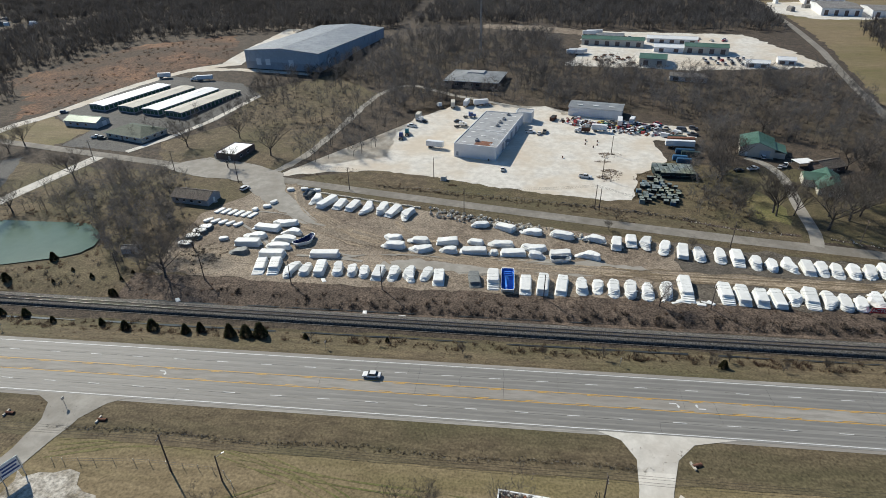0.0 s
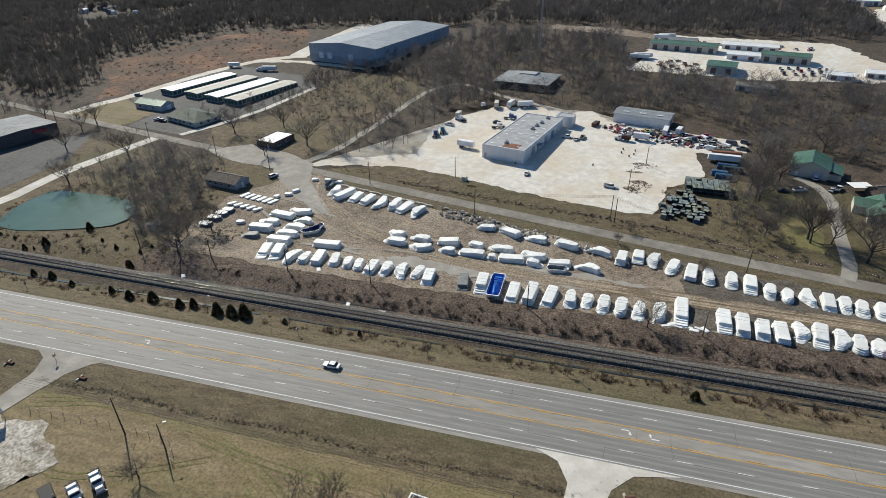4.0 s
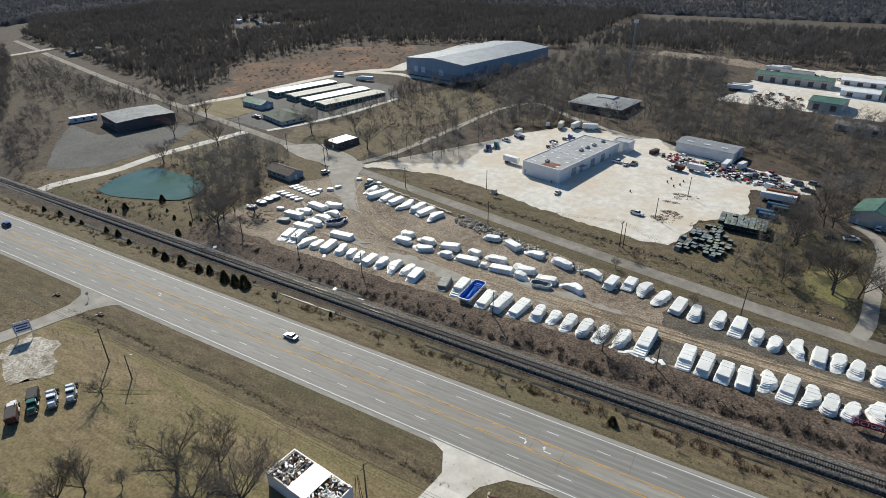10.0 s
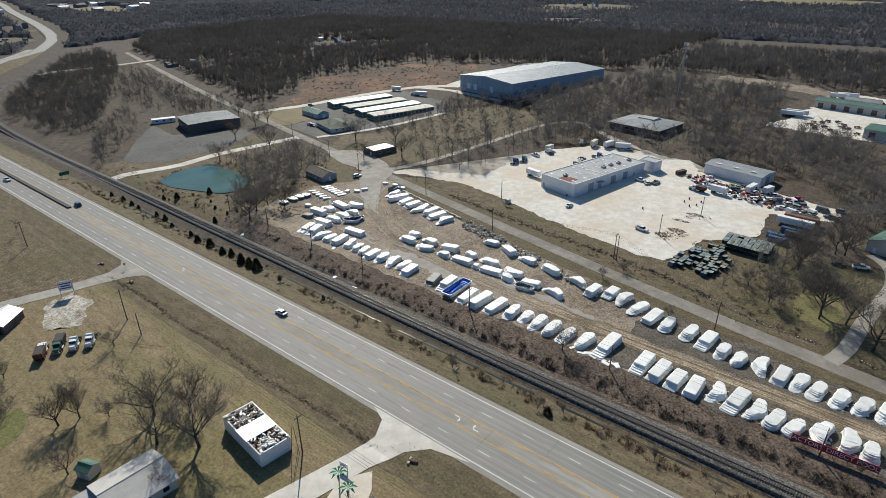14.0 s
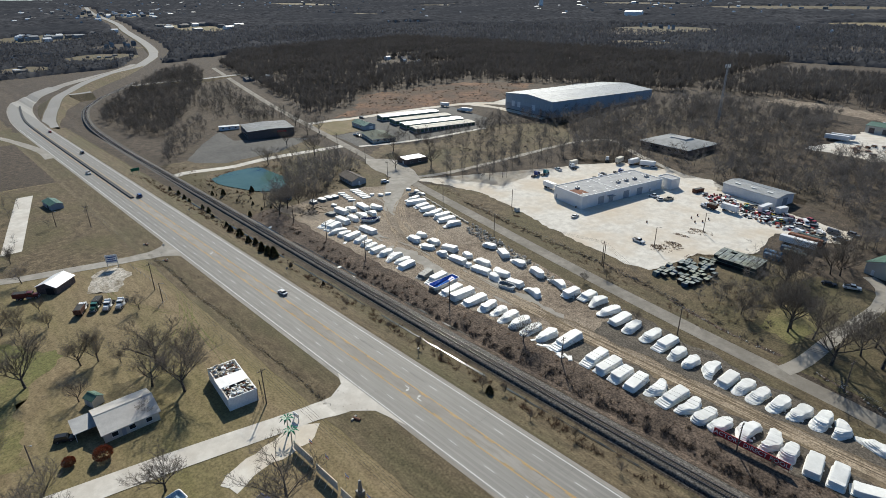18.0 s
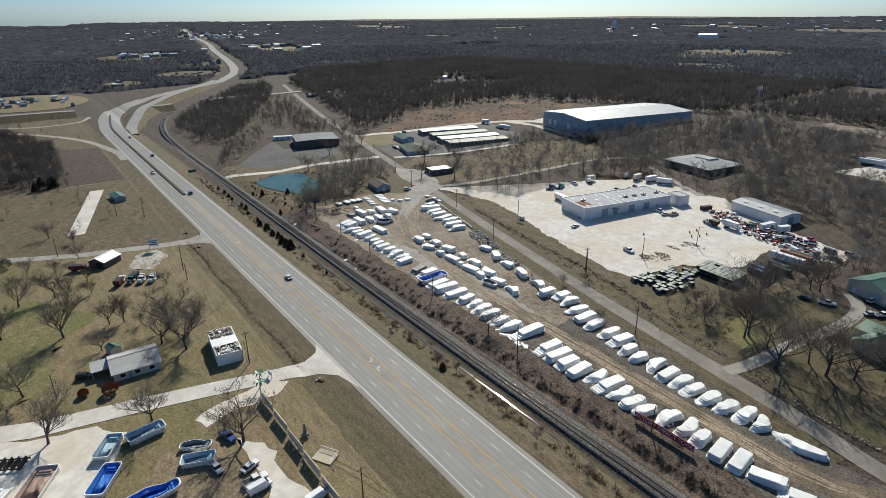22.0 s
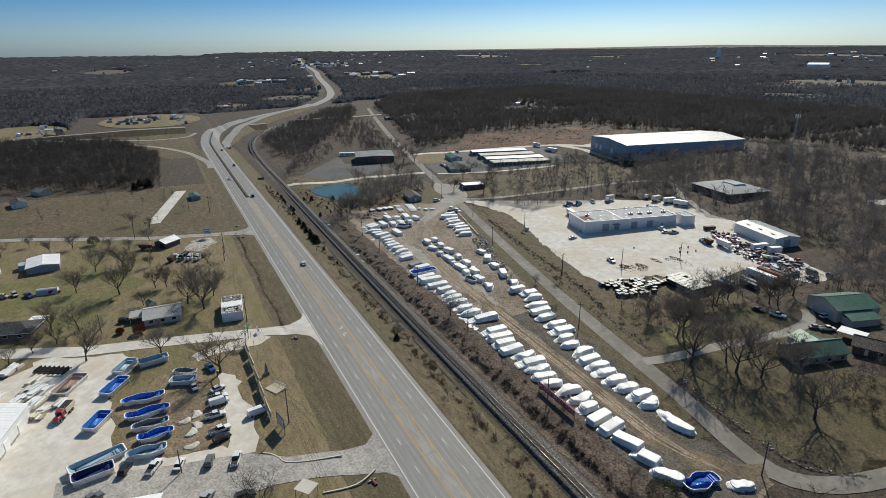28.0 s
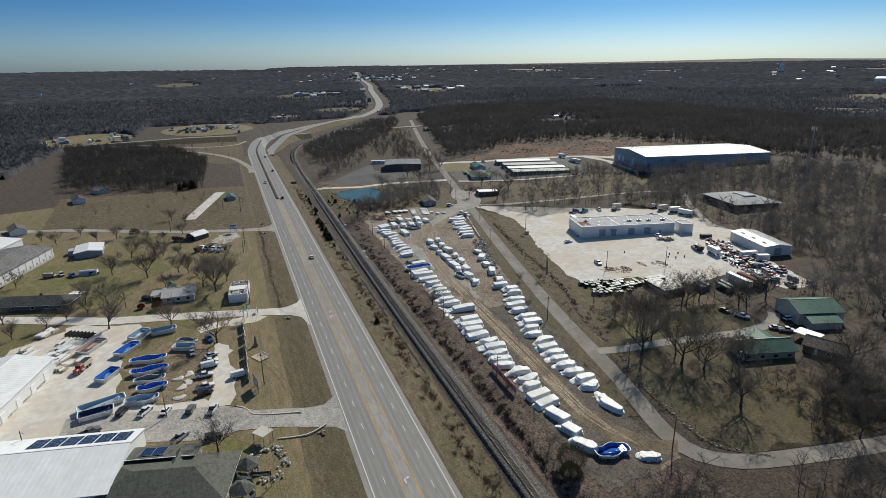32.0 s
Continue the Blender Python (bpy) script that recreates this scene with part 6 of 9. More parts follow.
for i in range(8):
    x, y = (37.7, 36.9, 43.5, 42.8, 40.5, -31.5, -12, 24)[i], (292, 287, 291, 286, 283, 239, 262, 268)[i]
    ob = thing("drum", x, y, 0, "small dark steel drum standing on the yard", "drum", "drums")
    part("barrel", rod(bmesh.new(), (0, 0, 0.08), (0, 0, 0.98), 0.32, 0.32, 12), "rust", ob)
    part("lid", rod(bmesh.new(), (0, 0, 0.98), (0, 0, 1.02), 0.3, 0.28, 12), "black", ob)
ob = thing("transformer_cabinet", -31.5, 238.5, -14, "pale green pad-mounted transformer cabinet", "cabinet")
part("cabinet", abox(0, 0, 0.1, 2.2, 2.0, 1.7, 0, 0.06), "wall_cream", ob)
part("plinth", abox(0, 0, -0.1, 2.6, 2.4, 0.25), "concrete", ob)
part("door", abox(0, -1.01, 0.25, 1.9, 0.06, 1.4), "wall_cream", ob)


# ---- south of the highway ----
ruin = thing("ruined_building", 5, 69.8, -6, "roofless white block building full of debris", "building", z=gz(5, 70))
for bx, by, sx, sy in ((0, -3.8, 17.6, 0.3), (0, 3.8, 17.6, 0.3), (-8.65, 0, 0.3, 7.3), (8.65, 0, 0.3, 7.3)):
    part("wall", abox(bx, by, -0.4, sx, sy, 4.3), "letter", ruin)
part("floor", abox(0, 0, 2.4, 17, 7.3, 0.3), "wall_dark", ruin, "dark debris-covered floor")
part("roof_sheet", abox(0.6, -0.2, 4.0, 5.2, 7.8, 0.12), "roof_white", ruin, "surviving white roof sheet")
rnd = random.Random(3)
for i in range(230):
    u = rnd.choice((rnd.uniform(-8.3, -2.2), rnd.uniform(3.4, 8.3)))
    part("debris", abox(u, rnd.uniform(-3.6, 3.6), 3.0 + rnd.uniform(0, 1.15), rnd.uniform(0.2, 1.2), rnd.uniform(0.15, 0.6), rnd.uniform(0.1, 0.5), rnd.uniform(0, 180)), rnd.choice(("letter", "letter", "stone", "rust", "timber", "letter")), ruin)
for i in range(4):
    u = -8 + i * 4.3
    if not -2.2 < u < 3.4:
        part("joist", abox(u, 0, 3.7, 0.1, 7.4, 0.22), "timber", ruin)
part("parapet_cap", abox(0, -3.8, 3.9, 17.7, 0.36, 0.1), "concrete", ruin)

home = building("house", -2.6, 44.2, -2, 12, 13, 2.8, "wall_cream", "roof_worn", "cream bungalow with a pale grey metal gable roof", "house", rise=2.0, ridge="y", over=0.5, seams=0.7)
for k in (-4, 0, 4):
    window_unit(home, 6.05, k, 0.9, 1.4, 1.2, "e")
window_unit(home, -2.5, 6.55, 0.9, 1.3, 1.2, "n")
window_unit(home, 2.5, 6.55, 0.9, 1.3, 1.2, "n")
door_unit(home, 6.05, -2, 1.0, 2.1, "e", "wall_grey")
part("carport_roof", abox(-2.5, -9.2, 2.4, 7, 5.4, 0.15), "roof_grey", home, "flat grey carport roof")
for a in (-5.8, 0.8):
    part("post", abox(a, -11.6, -0.2, 0.14, 0.14, 2.7), "letter", home)
hut = building("garden_shed", -15.7, 40, 20, 3.6, 3.2, 2.3, "wall_cream", "roof_green", "small cream garden shed with a bright green roof", "shed", rise=0.9, over=0.2, seams=0.6)
door_unit(hut, 0, -1.62, 1.2, 1.9, "s", "wall_grey")
# dark wall colour stands in for the shadow on the near gable
wsh = building("metal_shed", -101.3, 48.8, 42, 8, 10, 3, "wall_dark", "roof_white", "shed with a white metal gable roof, shade put into its wall colour", "shed", rise=1.6, ridge="y", seams=0.8)
# black panel painted for the shaded open front
door_unit(wsh, 1.5, -5.3, 3, 2.6, "s", "black", 4)
pond_hut = building("storage_hut", -140.0, 168.0, 6, 6.0, 3.4, 2.2, "wall_grey", "shingle_grey", "small grey storage hut beside the pond", "shed", rise=0.6, over=0.2, seams=0)
door_unit(pond_hut, 1.2, -1.75, 1.1, 1.8, "s", "black")
g4 = building("lean_shed", -211, 70, 5, 13, 6, 2.6, "wall_grey", "roof_green", "low shed with a green roof in the meadow", "shed", rise=1.0, over=0.3, seams=0.8)
door_unit(g4, 2, -3.05, 2, 2.1, "s", "black")
lw = building("long_warehouse", -73, -43.5, -16, 48, 25, 5.8, "letter", "shingle_grey", "long white walled warehouse with a dark grey roof", rise=1.8, seams=1.4)
for k in range(8):
    door_unit(lw, -20 + 5.8 * k, 12.55, 1.2, 2.2, "n", "wall_grey")
    part("downpipe", rod(bmesh.new(), (-22.5 + 5.8 * k, 12.6, 0), (-22.5 + 5.8 * k, 12.6, 5.7), 0.08), "galv", lw)
part("base_band", abox(0, 12.56, -0.3, 47.6, 0.12, 1.4), "wall_cream", lw, "cream plinth")
building("warehouse_wing", -112, -62, -16, 30, 22, 4.8, "letter", "roof_white", "white roofed warehouse wing", rise=1.4, seams=1.4)
ranch = building("ranch_house", -15.5, -15, 74, 33, 10.5, 2.7, "wall_dark", "shingle_dark", "long brown brick ranch house with a dark hipped roof", "house", "hip", 2.4, over=0.8)
for k in (-12, -6, 2, 8, 13):
    window_unit(ranch, k, -5.3, 0.9, 1.5, 1.1, "s")
part("chimney", abox(3, 1, 4.3, 1.0, 0.8, 1.6, 0, 0.03), "wall_dark", ranch)
part("porch_roof", abox(14, 7.2, 2.5, 6, 5, 0.2), "roof_white", ranch, "pale porch roof")
for a in (11.5, 16.5):
    part("post", abox(a, 9.2, -0.2, 0.15, 0.15, 2.8), "letter", ranch)
pcar = building("open_barn", -93, -7.5, 6, 17, 13.5, 3.2, "wall_grey", "roof_white", "open sided barn with a bright white roof", "barn", rise=1.0, seams=1.0)
part("side_room", abox(-3, -8.5, -0.2, 6, 4, 2.9, 0, 0.04), "wall_blue", pcar, "pale side room")
qh = thing("arched_shed", -53.2, -1, 84, "blue-grey arched steel shed", "shed")
bm = bmesh.new()
prism(bm, [(math.cos(math.pi * k / 12) * 2.2, math.sin(math.pi * k / 12) * 2.6) for k in range(13)], -4, 4, "x")
part("shell", bm, "wall_blue", qh, "curved steel shell")
part("end_wall", abox(4.02, 0, 0, 0.08, 2.2, 2.1), "letter", qh, "white end door")
building("distant_house", -246, -42, 15, 14, 9, 3, "letter", "shingle_dark", "small white house with a dark roof by the woods", "house", rise=2, seams=0)
building("distant_house", -280, -33, 40, 12, 9, 3, "wall_cream", "shingle_grey", "small cream house with a grey roof by the woods", "house", rise=2, seams=0)
building("distant_house", -160, -60, 20, 16, 9, 3, "letter", "shingle_brown", "white house with a brown roof beyond the lane", "house", rise=2, seams=0)

# pool dealer
dealer = building("workshop_hall", 72.5, -8.2, -13, 44, 23, 5, "letter", "roof_white", "white metal workshop hall with a white roof", rise=2.0, seams=1.2)
for k in range(5):
    door_unit(dealer, -16 + 8 * k, 11.55, 2.6, 3.0, "n", "roof_white", 4)
    part("plinth", abox(-16 + 8 * k + 4, 11.56, -0.3, 4.6, 0.12, 1.0), "stone", dealer, "stone plinth")
showroom = building("showroom_hall", 116.4, 10.8, -12, 25, 58, 5, "letter", "roof_white", "white showroom hall with rooftop solar panels", rise=2.3, ridge="y", seams=1.4, split=0.36)
for k in range(6):
    sp = thing("solar_panel", 0, 0, 0, "dark blue rooftop solar panel in a pale frame", "solar panel", "solar panels", 0)
    sp.matrix_world = showroom.matrix_world @ pose(-8.0, 25.6 - 4.1 * k, 6.36, 0, -13.5, 0)
    for j in range(2):
        part("cell_panel", abox(0, -0.92 + 1.84 * j, 0.05, 5.6, 1.76, 0.06), "solar", sp)
        b = bmesh.new()
        for k2 in range(1, 6):
            box(b, -2.8 + 5.6 * k2 / 6, -0.92 + 1.84 * j, 0.11, 0.05, 1.76, 0.012)
        box(b, 0, -0.92 + 1.84 * j, 0.112, 5.6, 0.05, 0.012)
        tagged(part("grid_line", b, "galv", sp, "pale lines between cells"), kind="stuff")
    part("frame", abox(0, 0, 0, 5.8, 3.75, 0.06), "galv", sp)
tower = building("showroom", 132.4, 48.6, -14, 16.5, 31, 3.4, "wall_cream", "roof_olive", "pool showroom with a dark green hipped roof", "building", "hip", 3.2, ridge="y", over=0.9)
part("back_wing", abox(-9.6, -3.5, -0.3, 6.0, 17, 4.2), "wall_cream", tower, "cream rear wing")
bm = bmesh.new()
prism(bm, [(-13.2, 3.8), (-6.0, 5.2), (-6.0, 5.4), (-13.2, 4.0)], -12.4, 5.4, "y")
part("wing_roof", bm, "roof_olive", tower, "dark green lean roof of the wing")
part("gutter", abox(-6.0, -3.5, 5.3, 0.16, 17.8, 0.18), "letter", tower, "white gutter edge")
part("gable_roof", prism(bmesh.new(), [(-3.5, 3.4), (0, 5.8), (3.5, 3.4)], -9, -2, "x"), "roof_olive", tower, "dark green side gable").location = (0, 1.5, 0)
part("gable_wall", abox(-8.2, 1.5, -0.3, 0.2, 6.4, 4.0), "wall_cream", tower)
sp = thing("solar_panel", 0, 0, 0, "dark blue rooftop solar panel in a pale frame", "solar panel", "solar panels", 0)
sp.matrix_world = tower.matrix_world @ pose(-9.6, -5.6, 4.85, 0, -11.0, 0)
for j in range(2):
    part("cell_panel", abox(0, -1.5 + 3 * j, 0.05, 4.2, 2.8, 0.06), "solar", sp)
part("frame", abox(0, 0, 0, 4.5, 6.1, 0.06), "galv", sp)
for k in range(2):
    gaz = thing("gazebo", (132.4, 141.2)[k], (67.6, 66.0)[k], 20 * k, "small pavilion with a dark green pyramid roof", "pavilion")
    bm = bmesh.new()
    vs = [bm.verts.new((3.4 * math.cos(a * 1.047), 3.4 * math.sin(a * 1.047), 2.7)) for a in range(6)]
    top = bm.verts.new((0, 0, 4.6))
    for a in range(6):
        bm.faces.new((vs[a], vs[(a + 1) % 6], top))
    bm.faces.new(vs[::-1])
    part("roof", bm, "roof_olive", gaz)
    for a in range(6):
        part("post", abox(3 * math.cos(a * 1.047), 3 * math.sin(a * 1.047), -0.2, 0.16, 0.16, 2.95), "letter", gaz)
        part("railing", abox(2.6 * math.cos(a * 1.047 + 0.52), 2.6 * math.sin(a * 1.047 + 0.52), 0.1, 0.08, 2.7, 0.9, math.degrees(a * 1.047 + 0.52)), "letter", gaz)
can = thing("canopy", 120.6, 72.3, 40, "square cream sunshade on four posts", "canopy")
part("roof", abox(0, 0, 3.2, 4.4, 4.0, 0.16, 0, 0.03), "wall_cream", can)
for a in (-1.9, 1.9):
    for b in (-1.7, 1.7):
        part("post", abox(a, b, -0.2, 0.16, 0.16, 3.45), "timber", can)
ring = thing("rock_garden", 131, 73, 0, "ring of pale stones round a dry waterfall pond", "rock garden", z=0)
rnd = random.Random(8)
for i in range(90):
    a = rnd.uniform(0, 6.28)
    r = rnd.gauss(5.6, 0.8)
    ob = part("stone", BOULDERS[i % 6], None, ring)
    s = rnd.uniform(0.5, 1.3)
    ob.matrix_world = pose(131 + r * math.cos(a) * 1.15, 73 + r * math.sin(a) * 0.7, 0.3 + 0.2 * s, 0, 0, rnd.uniform(0, 360)) @ Matrix.Diagonal((s, s * 0.8, s * 0.7, 1))
basin = bmesh.new()
basin.faces.new([basin.verts.new((131 + 4.6 * math.cos(a * 0.4), 73 + 2.8 * math.sin(a * 0.4), 0.38)) for a in range(15)])
part("pond_liner", basin, "rust", ring, "brown empty pond bed")


def board_sign(x, y, rz, w, h, z, mat, label, bars=3):
    t = thing("sign_board", x, y, rz, label, "sign")
    part("panel", abox(0, 0, z, w, 0.14, h, 0, 0.02), mat, t, "printed panel")
    for k in range(bars):
        for s in (-1, 1):
            part("text_bar", abox(0, s * 0.08, z + h * (0.18 + 0.24 * k), w * (0.8 - 0.15 * (k % 2)), 0.03, h * 0.12), "letter" if mat != "letter" else "car_blue", t, "unreadable line of lettering")
    for s in (-1, 1):
        part("post", abox(s * w * 0.44, 0.0 if z > 1.2 else 0.12, -0.3, 0.18, 0.18, z + h + 0.2), "galv", t)
    return t


board_sign(-105.3, 69.8, 65, 4.4, 3.6, 2.4, "letter", "white roadside sign board with dark lines on two posts", 3)
board_sign(92, 72, 12, 5.5, 3.6, 1.4, "car_grey", "dark framed roadside sign in a stone bed", 3)
board_sign(139.2, 70.6, 75, 5.2, 1.3, 3.2, "car_black", "tall dark sign board with a white border", 2)
board_sign(28.5, 76, 5, 2.2, 1.3, 1.1, "letter", "small white notice board by the side road", 2)
for k, x in enumerate((42, 52, 62, 72, 82)):
    t = thing("display_board", x, 70.2, 2, "long white display board on timber props", "display board", "display boards by the highway")
    part("panel", abox(0, 0, 0.5, 8.2, 0.12, 2.4, 0, 0.02), "wall_cream", t)
    part("top_rail", abox(0, 0, 2.9, 8.4, 0.22, 0.14), "timber", t)
    for s in (-3.6, -1.2, 1.2, 3.6):
        part("prop", rod(bmesh.new(), (s, -1.6, 0), (s, -0.1, 2.3), 0.07), "timber", t)
for k, x in enumerate((34, 41, 48, 56, 64, 78)):
    t = thing("flag", x, 72.6, 0, "small red, white and blue flag on a pole", "flag", "flags by the highway")
    part("pole", rod(bmesh.new(), (0, 0, 0), (0, 0, 4.2), 0.04), "galv", t)
    for j, m in enumerate(("banner", "letter", "car_blue")):
        bm = bmesh.new()
        prism(bm, [(0.02, 3.2 + 0.32 * j), (0.7, 3.1 + 0.32 * j), (1.4, 3.2 + 0.32 * j), (1.4, 3.5 + 0.32 * j), (0.7, 3.4 + 0.32 * j), (0.02, 3.5 + 0.32 * j)], -0.02, 0.02, "y")
        part("stripe", bm, m, t)
for x, y in ((31.5, 72), (36, 70.5)):
    t = thing("palm_ornament", x, y, 0, "artificial palm tree with bright green metal leaves", "ornament")
    part("trunk", rod(bmesh.new(), (0, 0, 0), (0.3, 0, 5.0), 0.18, 0.12), "timber", t)
    for a in range(8):
        c, s = math.cos(a * 0.785), math.sin(a * 0.785)
        bm = bmesh.new()
        v = [bm.verts.new(p) for p in ((0.3, 0, 5.0), (0.3 + c * 1.2 - s * 0.3, s * 1.2 + c * 0.3, 5.4), (0.3 + c * 2.2, s * 2.2, 4.7), (0.3 + c * 1.2 + s * 0.3, s * 1.2 - c * 0.3, 5.4))]
        bm.faces.new(v)
        part("leaf", bm, "sign_green", t)
st = thing("statue", 60, 73.6, 0, "dark blue-green statue on a pale plinth", "statue")
bm = bmesh.new()
box(bm, 0, 0, 0, 1.6, 1.6, 1.2, 0, 0.05)
rod(bm, (0, 0, 1.2), (0, 0, 3.6), 0.6, 0.35, 12)
rod(bm, (0, 0, 3.5), (0, 0, 4.2), 0.28, 0.22, 10)
rod(bm, (0.2, 0, 3.3), (0.7, 0, 4.6), 0.14, 0.1, 8)
part("statue_body", bm, "car_grey", st)
rail_g = thing("railed_platform", 70, 74.5, 30, "small white railed platform beside the lawn", "platform")
part("deck", abox(0, 0, 0, 5.5, 4, 0.35), "timber", rail_g)
for k in range(9):
    part("picket", abox(-2.6 + 0.65 * k, 1.9, 0.3, 0.1, 0.1, 1.1), "letter", rail_g)
for a, b, sx, sy in ((0, 1.9, 5.4, 0.1), (2.65, 0, 0.1, 3.8)):
    part("rail", abox(a, b, 1.3, sx, sy, 0.1), "letter", rail_g)
kerb = bmesh.new()
for pts in ([(99.5, 65.5), (101, 67.5), (103.5, 69.2), (106, 70.4), (108.2, 76), (110, 84)], [(121, 76), (122, 84), (119, 90)]):
    pts = smooth_line(pts, 1.5)
    prism(kerb, ribbon(pts, 0.35), 0.1, 0.42)
tagged(part("kerb", kerb, "timber"), "cream painted kerb of the entrance drive", "kerb", "", "structure")
for k, c, x, y, a in (("pickup", "white", 93.4, 39.8, 150), ("sedan", "white", 95.2, 45.7, 160), ("suv", "grey", 97.4, 52.7, 163), ("pickup", "white", 99.8, 59, 161), ("suv", "black", 91, 33.3, 158), ("pickup", "white", 77.3, 56, 93), ("van", "white", 70.9, 57.7, 98), ("pickup", "white", 67.9, 57.7, 93), ("sedan", "white", 62.8, 58.2, 112), ("pickup", "white", 85.1, 56.5, 102), ("suv", "black", 89, 56.6, 112), ("van", "white", 81.3, 67.2, 100), ("pickup", "silver", 111.2, 50.4, 140), ("suv", "black", 114.3, 59.2, 94), ("pickup", "blue", 48.6, 57.2, 15), ("sedan", "silver", 58.5, 51.6, 10), ("pickup", "grey", 99.1, 26.2, 119), ("suv", "blue", -8.5, -31, 60), ("pickup", "blue", -52.3, -8, 30), ("suv", "red", -52.1, 1.6, 100), ("suv", "silver", -56.5, -13.6, 20), ("van", "tan", -55.7, -18.7, 80), ("suv", "black", -4.8, 30.6, 65)):
    car(k, c, x, y, a, 0.16)
tractor(57.2, 16.2, -22, "red", "red flatbed lorry with a load of timber", "timber")
for x, y, a, c, b in ((-74.6, 51.2, 330, "white", "rust"), (-72.8, 54.9, 148, "green", "black"), (-70.6, 58.5, 148, "white", None), (-68.6, 62.2, 146, "white", None)):
    tractor(x, y, a - 180, c, "", b)
tractor(-98.5, 39.5, 62, "maroon", "maroon dump lorry beside a shed", "car_maroon")
# highway traffic
for k, c, x, y, a in (("sedan", "white", -36.6, 108.4, 180), ("suv", "blue", -196, 108.6, 180), ("pickup", "white", -268, 100.8, 0), ("suv", "black", -330, 112.2, 180), ("sedan", "red", -430, 112, 180)):
    car(k, c, x, y, a, 0.17)
# timber stacks, moulds and shells in the yard
rnd = random.Random(17)
for x, y, a, L in ((46.5, 1.2, 58, 8), (44.2, 3.8, 57, 7.5), (49.1, 5.2, 58, 6), (42.0, 6.4, 58, 8), (45.8, 8.7, 62, 6), (38.6, 8.4, 58, 7), (35.2, 5.4, 60, 7.5), (39.6, 4.2, 57, 7), (50.7, 11.0, 40, 3), (54.2, 9.8, 70, 2.4), (36.6, -3.5, 62, 5), (32.4, -6.2, 66, 4), (20.4, -3.4, 70, 5), (17.6, -1.6, 66, 3.5), (30.5, 5.6, 62, 6), (49.4, 15.2, 64, 4.5)):
    t = thing("timber_stack", x, y, a, "stack of pale timber boards on the gravel", "timber stack", "timber stacks")
    for k in range(rnd.choice((8, 10, 12))):
        part("board", abox((k % 4) * 0.86 - 1.3, rnd.uniform(-0.8, 0.8), 0.12 + 0.42 * (k // 4), 0.78, L * rnd.uniform(0.75, 1.05), 0.4, rnd.uniform(-4, 4), 0.02), "timber" if rnd.random() < 0.35 else "letter", t)
t = thing("mould_frame", 26.2, 10, 60, "dark steel pool mould frame on the gravel", "frame")
for k in range(7):
    part("rib", abox(-5 + 1.6 * k, 0, 0.1, 0.25, 3.6, 1.5, 0, 0.03), "black", t)
for s in (-1.8, 1.8):
    part("beam", abox(0, s, 0.6, 11, 0.25, 0.3), "black", t)
for x, y, a in ((75.7, 48, 30), (79.2, 51, 100), (82, 49.4, 60), (88.3, 49, 10), (73.6, 51.2, 80)):
    t = thing("shell_offcut", x, y, a, "loose cream fibreglass shell piece on the ground", "shell piece", "shell pieces")
    part("piece", shell_mesh("piece", pool_outline("kidney", 4.2, 2.6, 24), [(0.05, 1), (0.35, 0.9), (0.5, 0.6), (0.55, 0.3)], 0.2, x), "wall_cream", t)


# ---- poles, lamps, cables ----
def utility_pole(x, y, h, rz=0, arm=True, lamp=False, lattice=False):
    t = thing("utility_pole", x, y, rz, "weathered wooden utility pole" + (" with a crossarm" if arm else ""), "utility pole", "utility poles")
    part("pole", rod(bmesh.new(), (0, 0, -0.5), (0, 0, h), 0.19, 0.12, 8), "pole_wood", t)
    if arm:
        part("crossarm", abox(0, 0, h - 0.9, 2.4, 0.12, 0.14), "pole_wood", t)
        for s in (-1.05, -0.4, 0.4, 1.05):
            part("insulator", rod(bmesh.new(), (s, 0, h - 0.76), (s, 0, h - 0.5), 0.07, 0.05), "stone", t)
    if lamp:
        part("lamp_arm", rod(bmesh.new(), (0, 0, h - 0.4), (1.4, 0, h - 0.1), 0.04), "galv", t)
        part("lamp_head", abox(1.6, 0, h - 0.2, 0.6, 0.28, 0.16, 0, 0.03), "galv", t)
    return t


RAIL_POLES = ((-135, 152.5), (-104, 152), (-73.5, 151.6), (-42.6, 151), (9.5, 150.3), (60, 149), (112, 148.4))
for x, y in RAIL_POLES:
    utility_pole(x, y, 8.8, 90)
ROAD_POLES = ((-340, 275), (-290, 266), (-210, 250), (-161, 239), (-125, 229), (-72, 225), (-20, 208), (33, 214.5), (78, 188), (124, 192.5), (163, 177))
for x, y in ROAD_POLES:
    utility_pole(x, y, 10.5, 77)
utility_pole(34.6, 213, 10.5, 77, False)
LANE_POLES = ((-163, 76), (-73.4, 75.2), (17, 73.6), (89.4, 74.6), (160, 75))
for x, y in LANE_POLES:
    utility_pole(x, y, 11.5, 90)
for x, y, h in ((-61.3, 73.9, 8), (-124, 32.2, 9), (1.6, 22.8, 8), (-36.2, 240, 10), (40, 244.6, 9.4), (48.2, 274.5, 9.4), (104, 12, 8), (98, 46, 7), (-176, 64, 8), (141, 221, 9)):
    utility_pole(x, y, h, 40, False, True)
brace = thing("pole_brace", 15.5, 73, 0, "bundle of dark lattice struts beside a pole", "mast")
for a in range(3):
    part("strut", rod(bmesh.new(), (math.cos(a * 2.1) * 1.1, math.sin(a * 2.1) * 1.1, 0), (math.cos(a * 2.1) * 0.3, math.sin(a * 2.1) * 0.3, 7.5), 0.06), "black", brace)


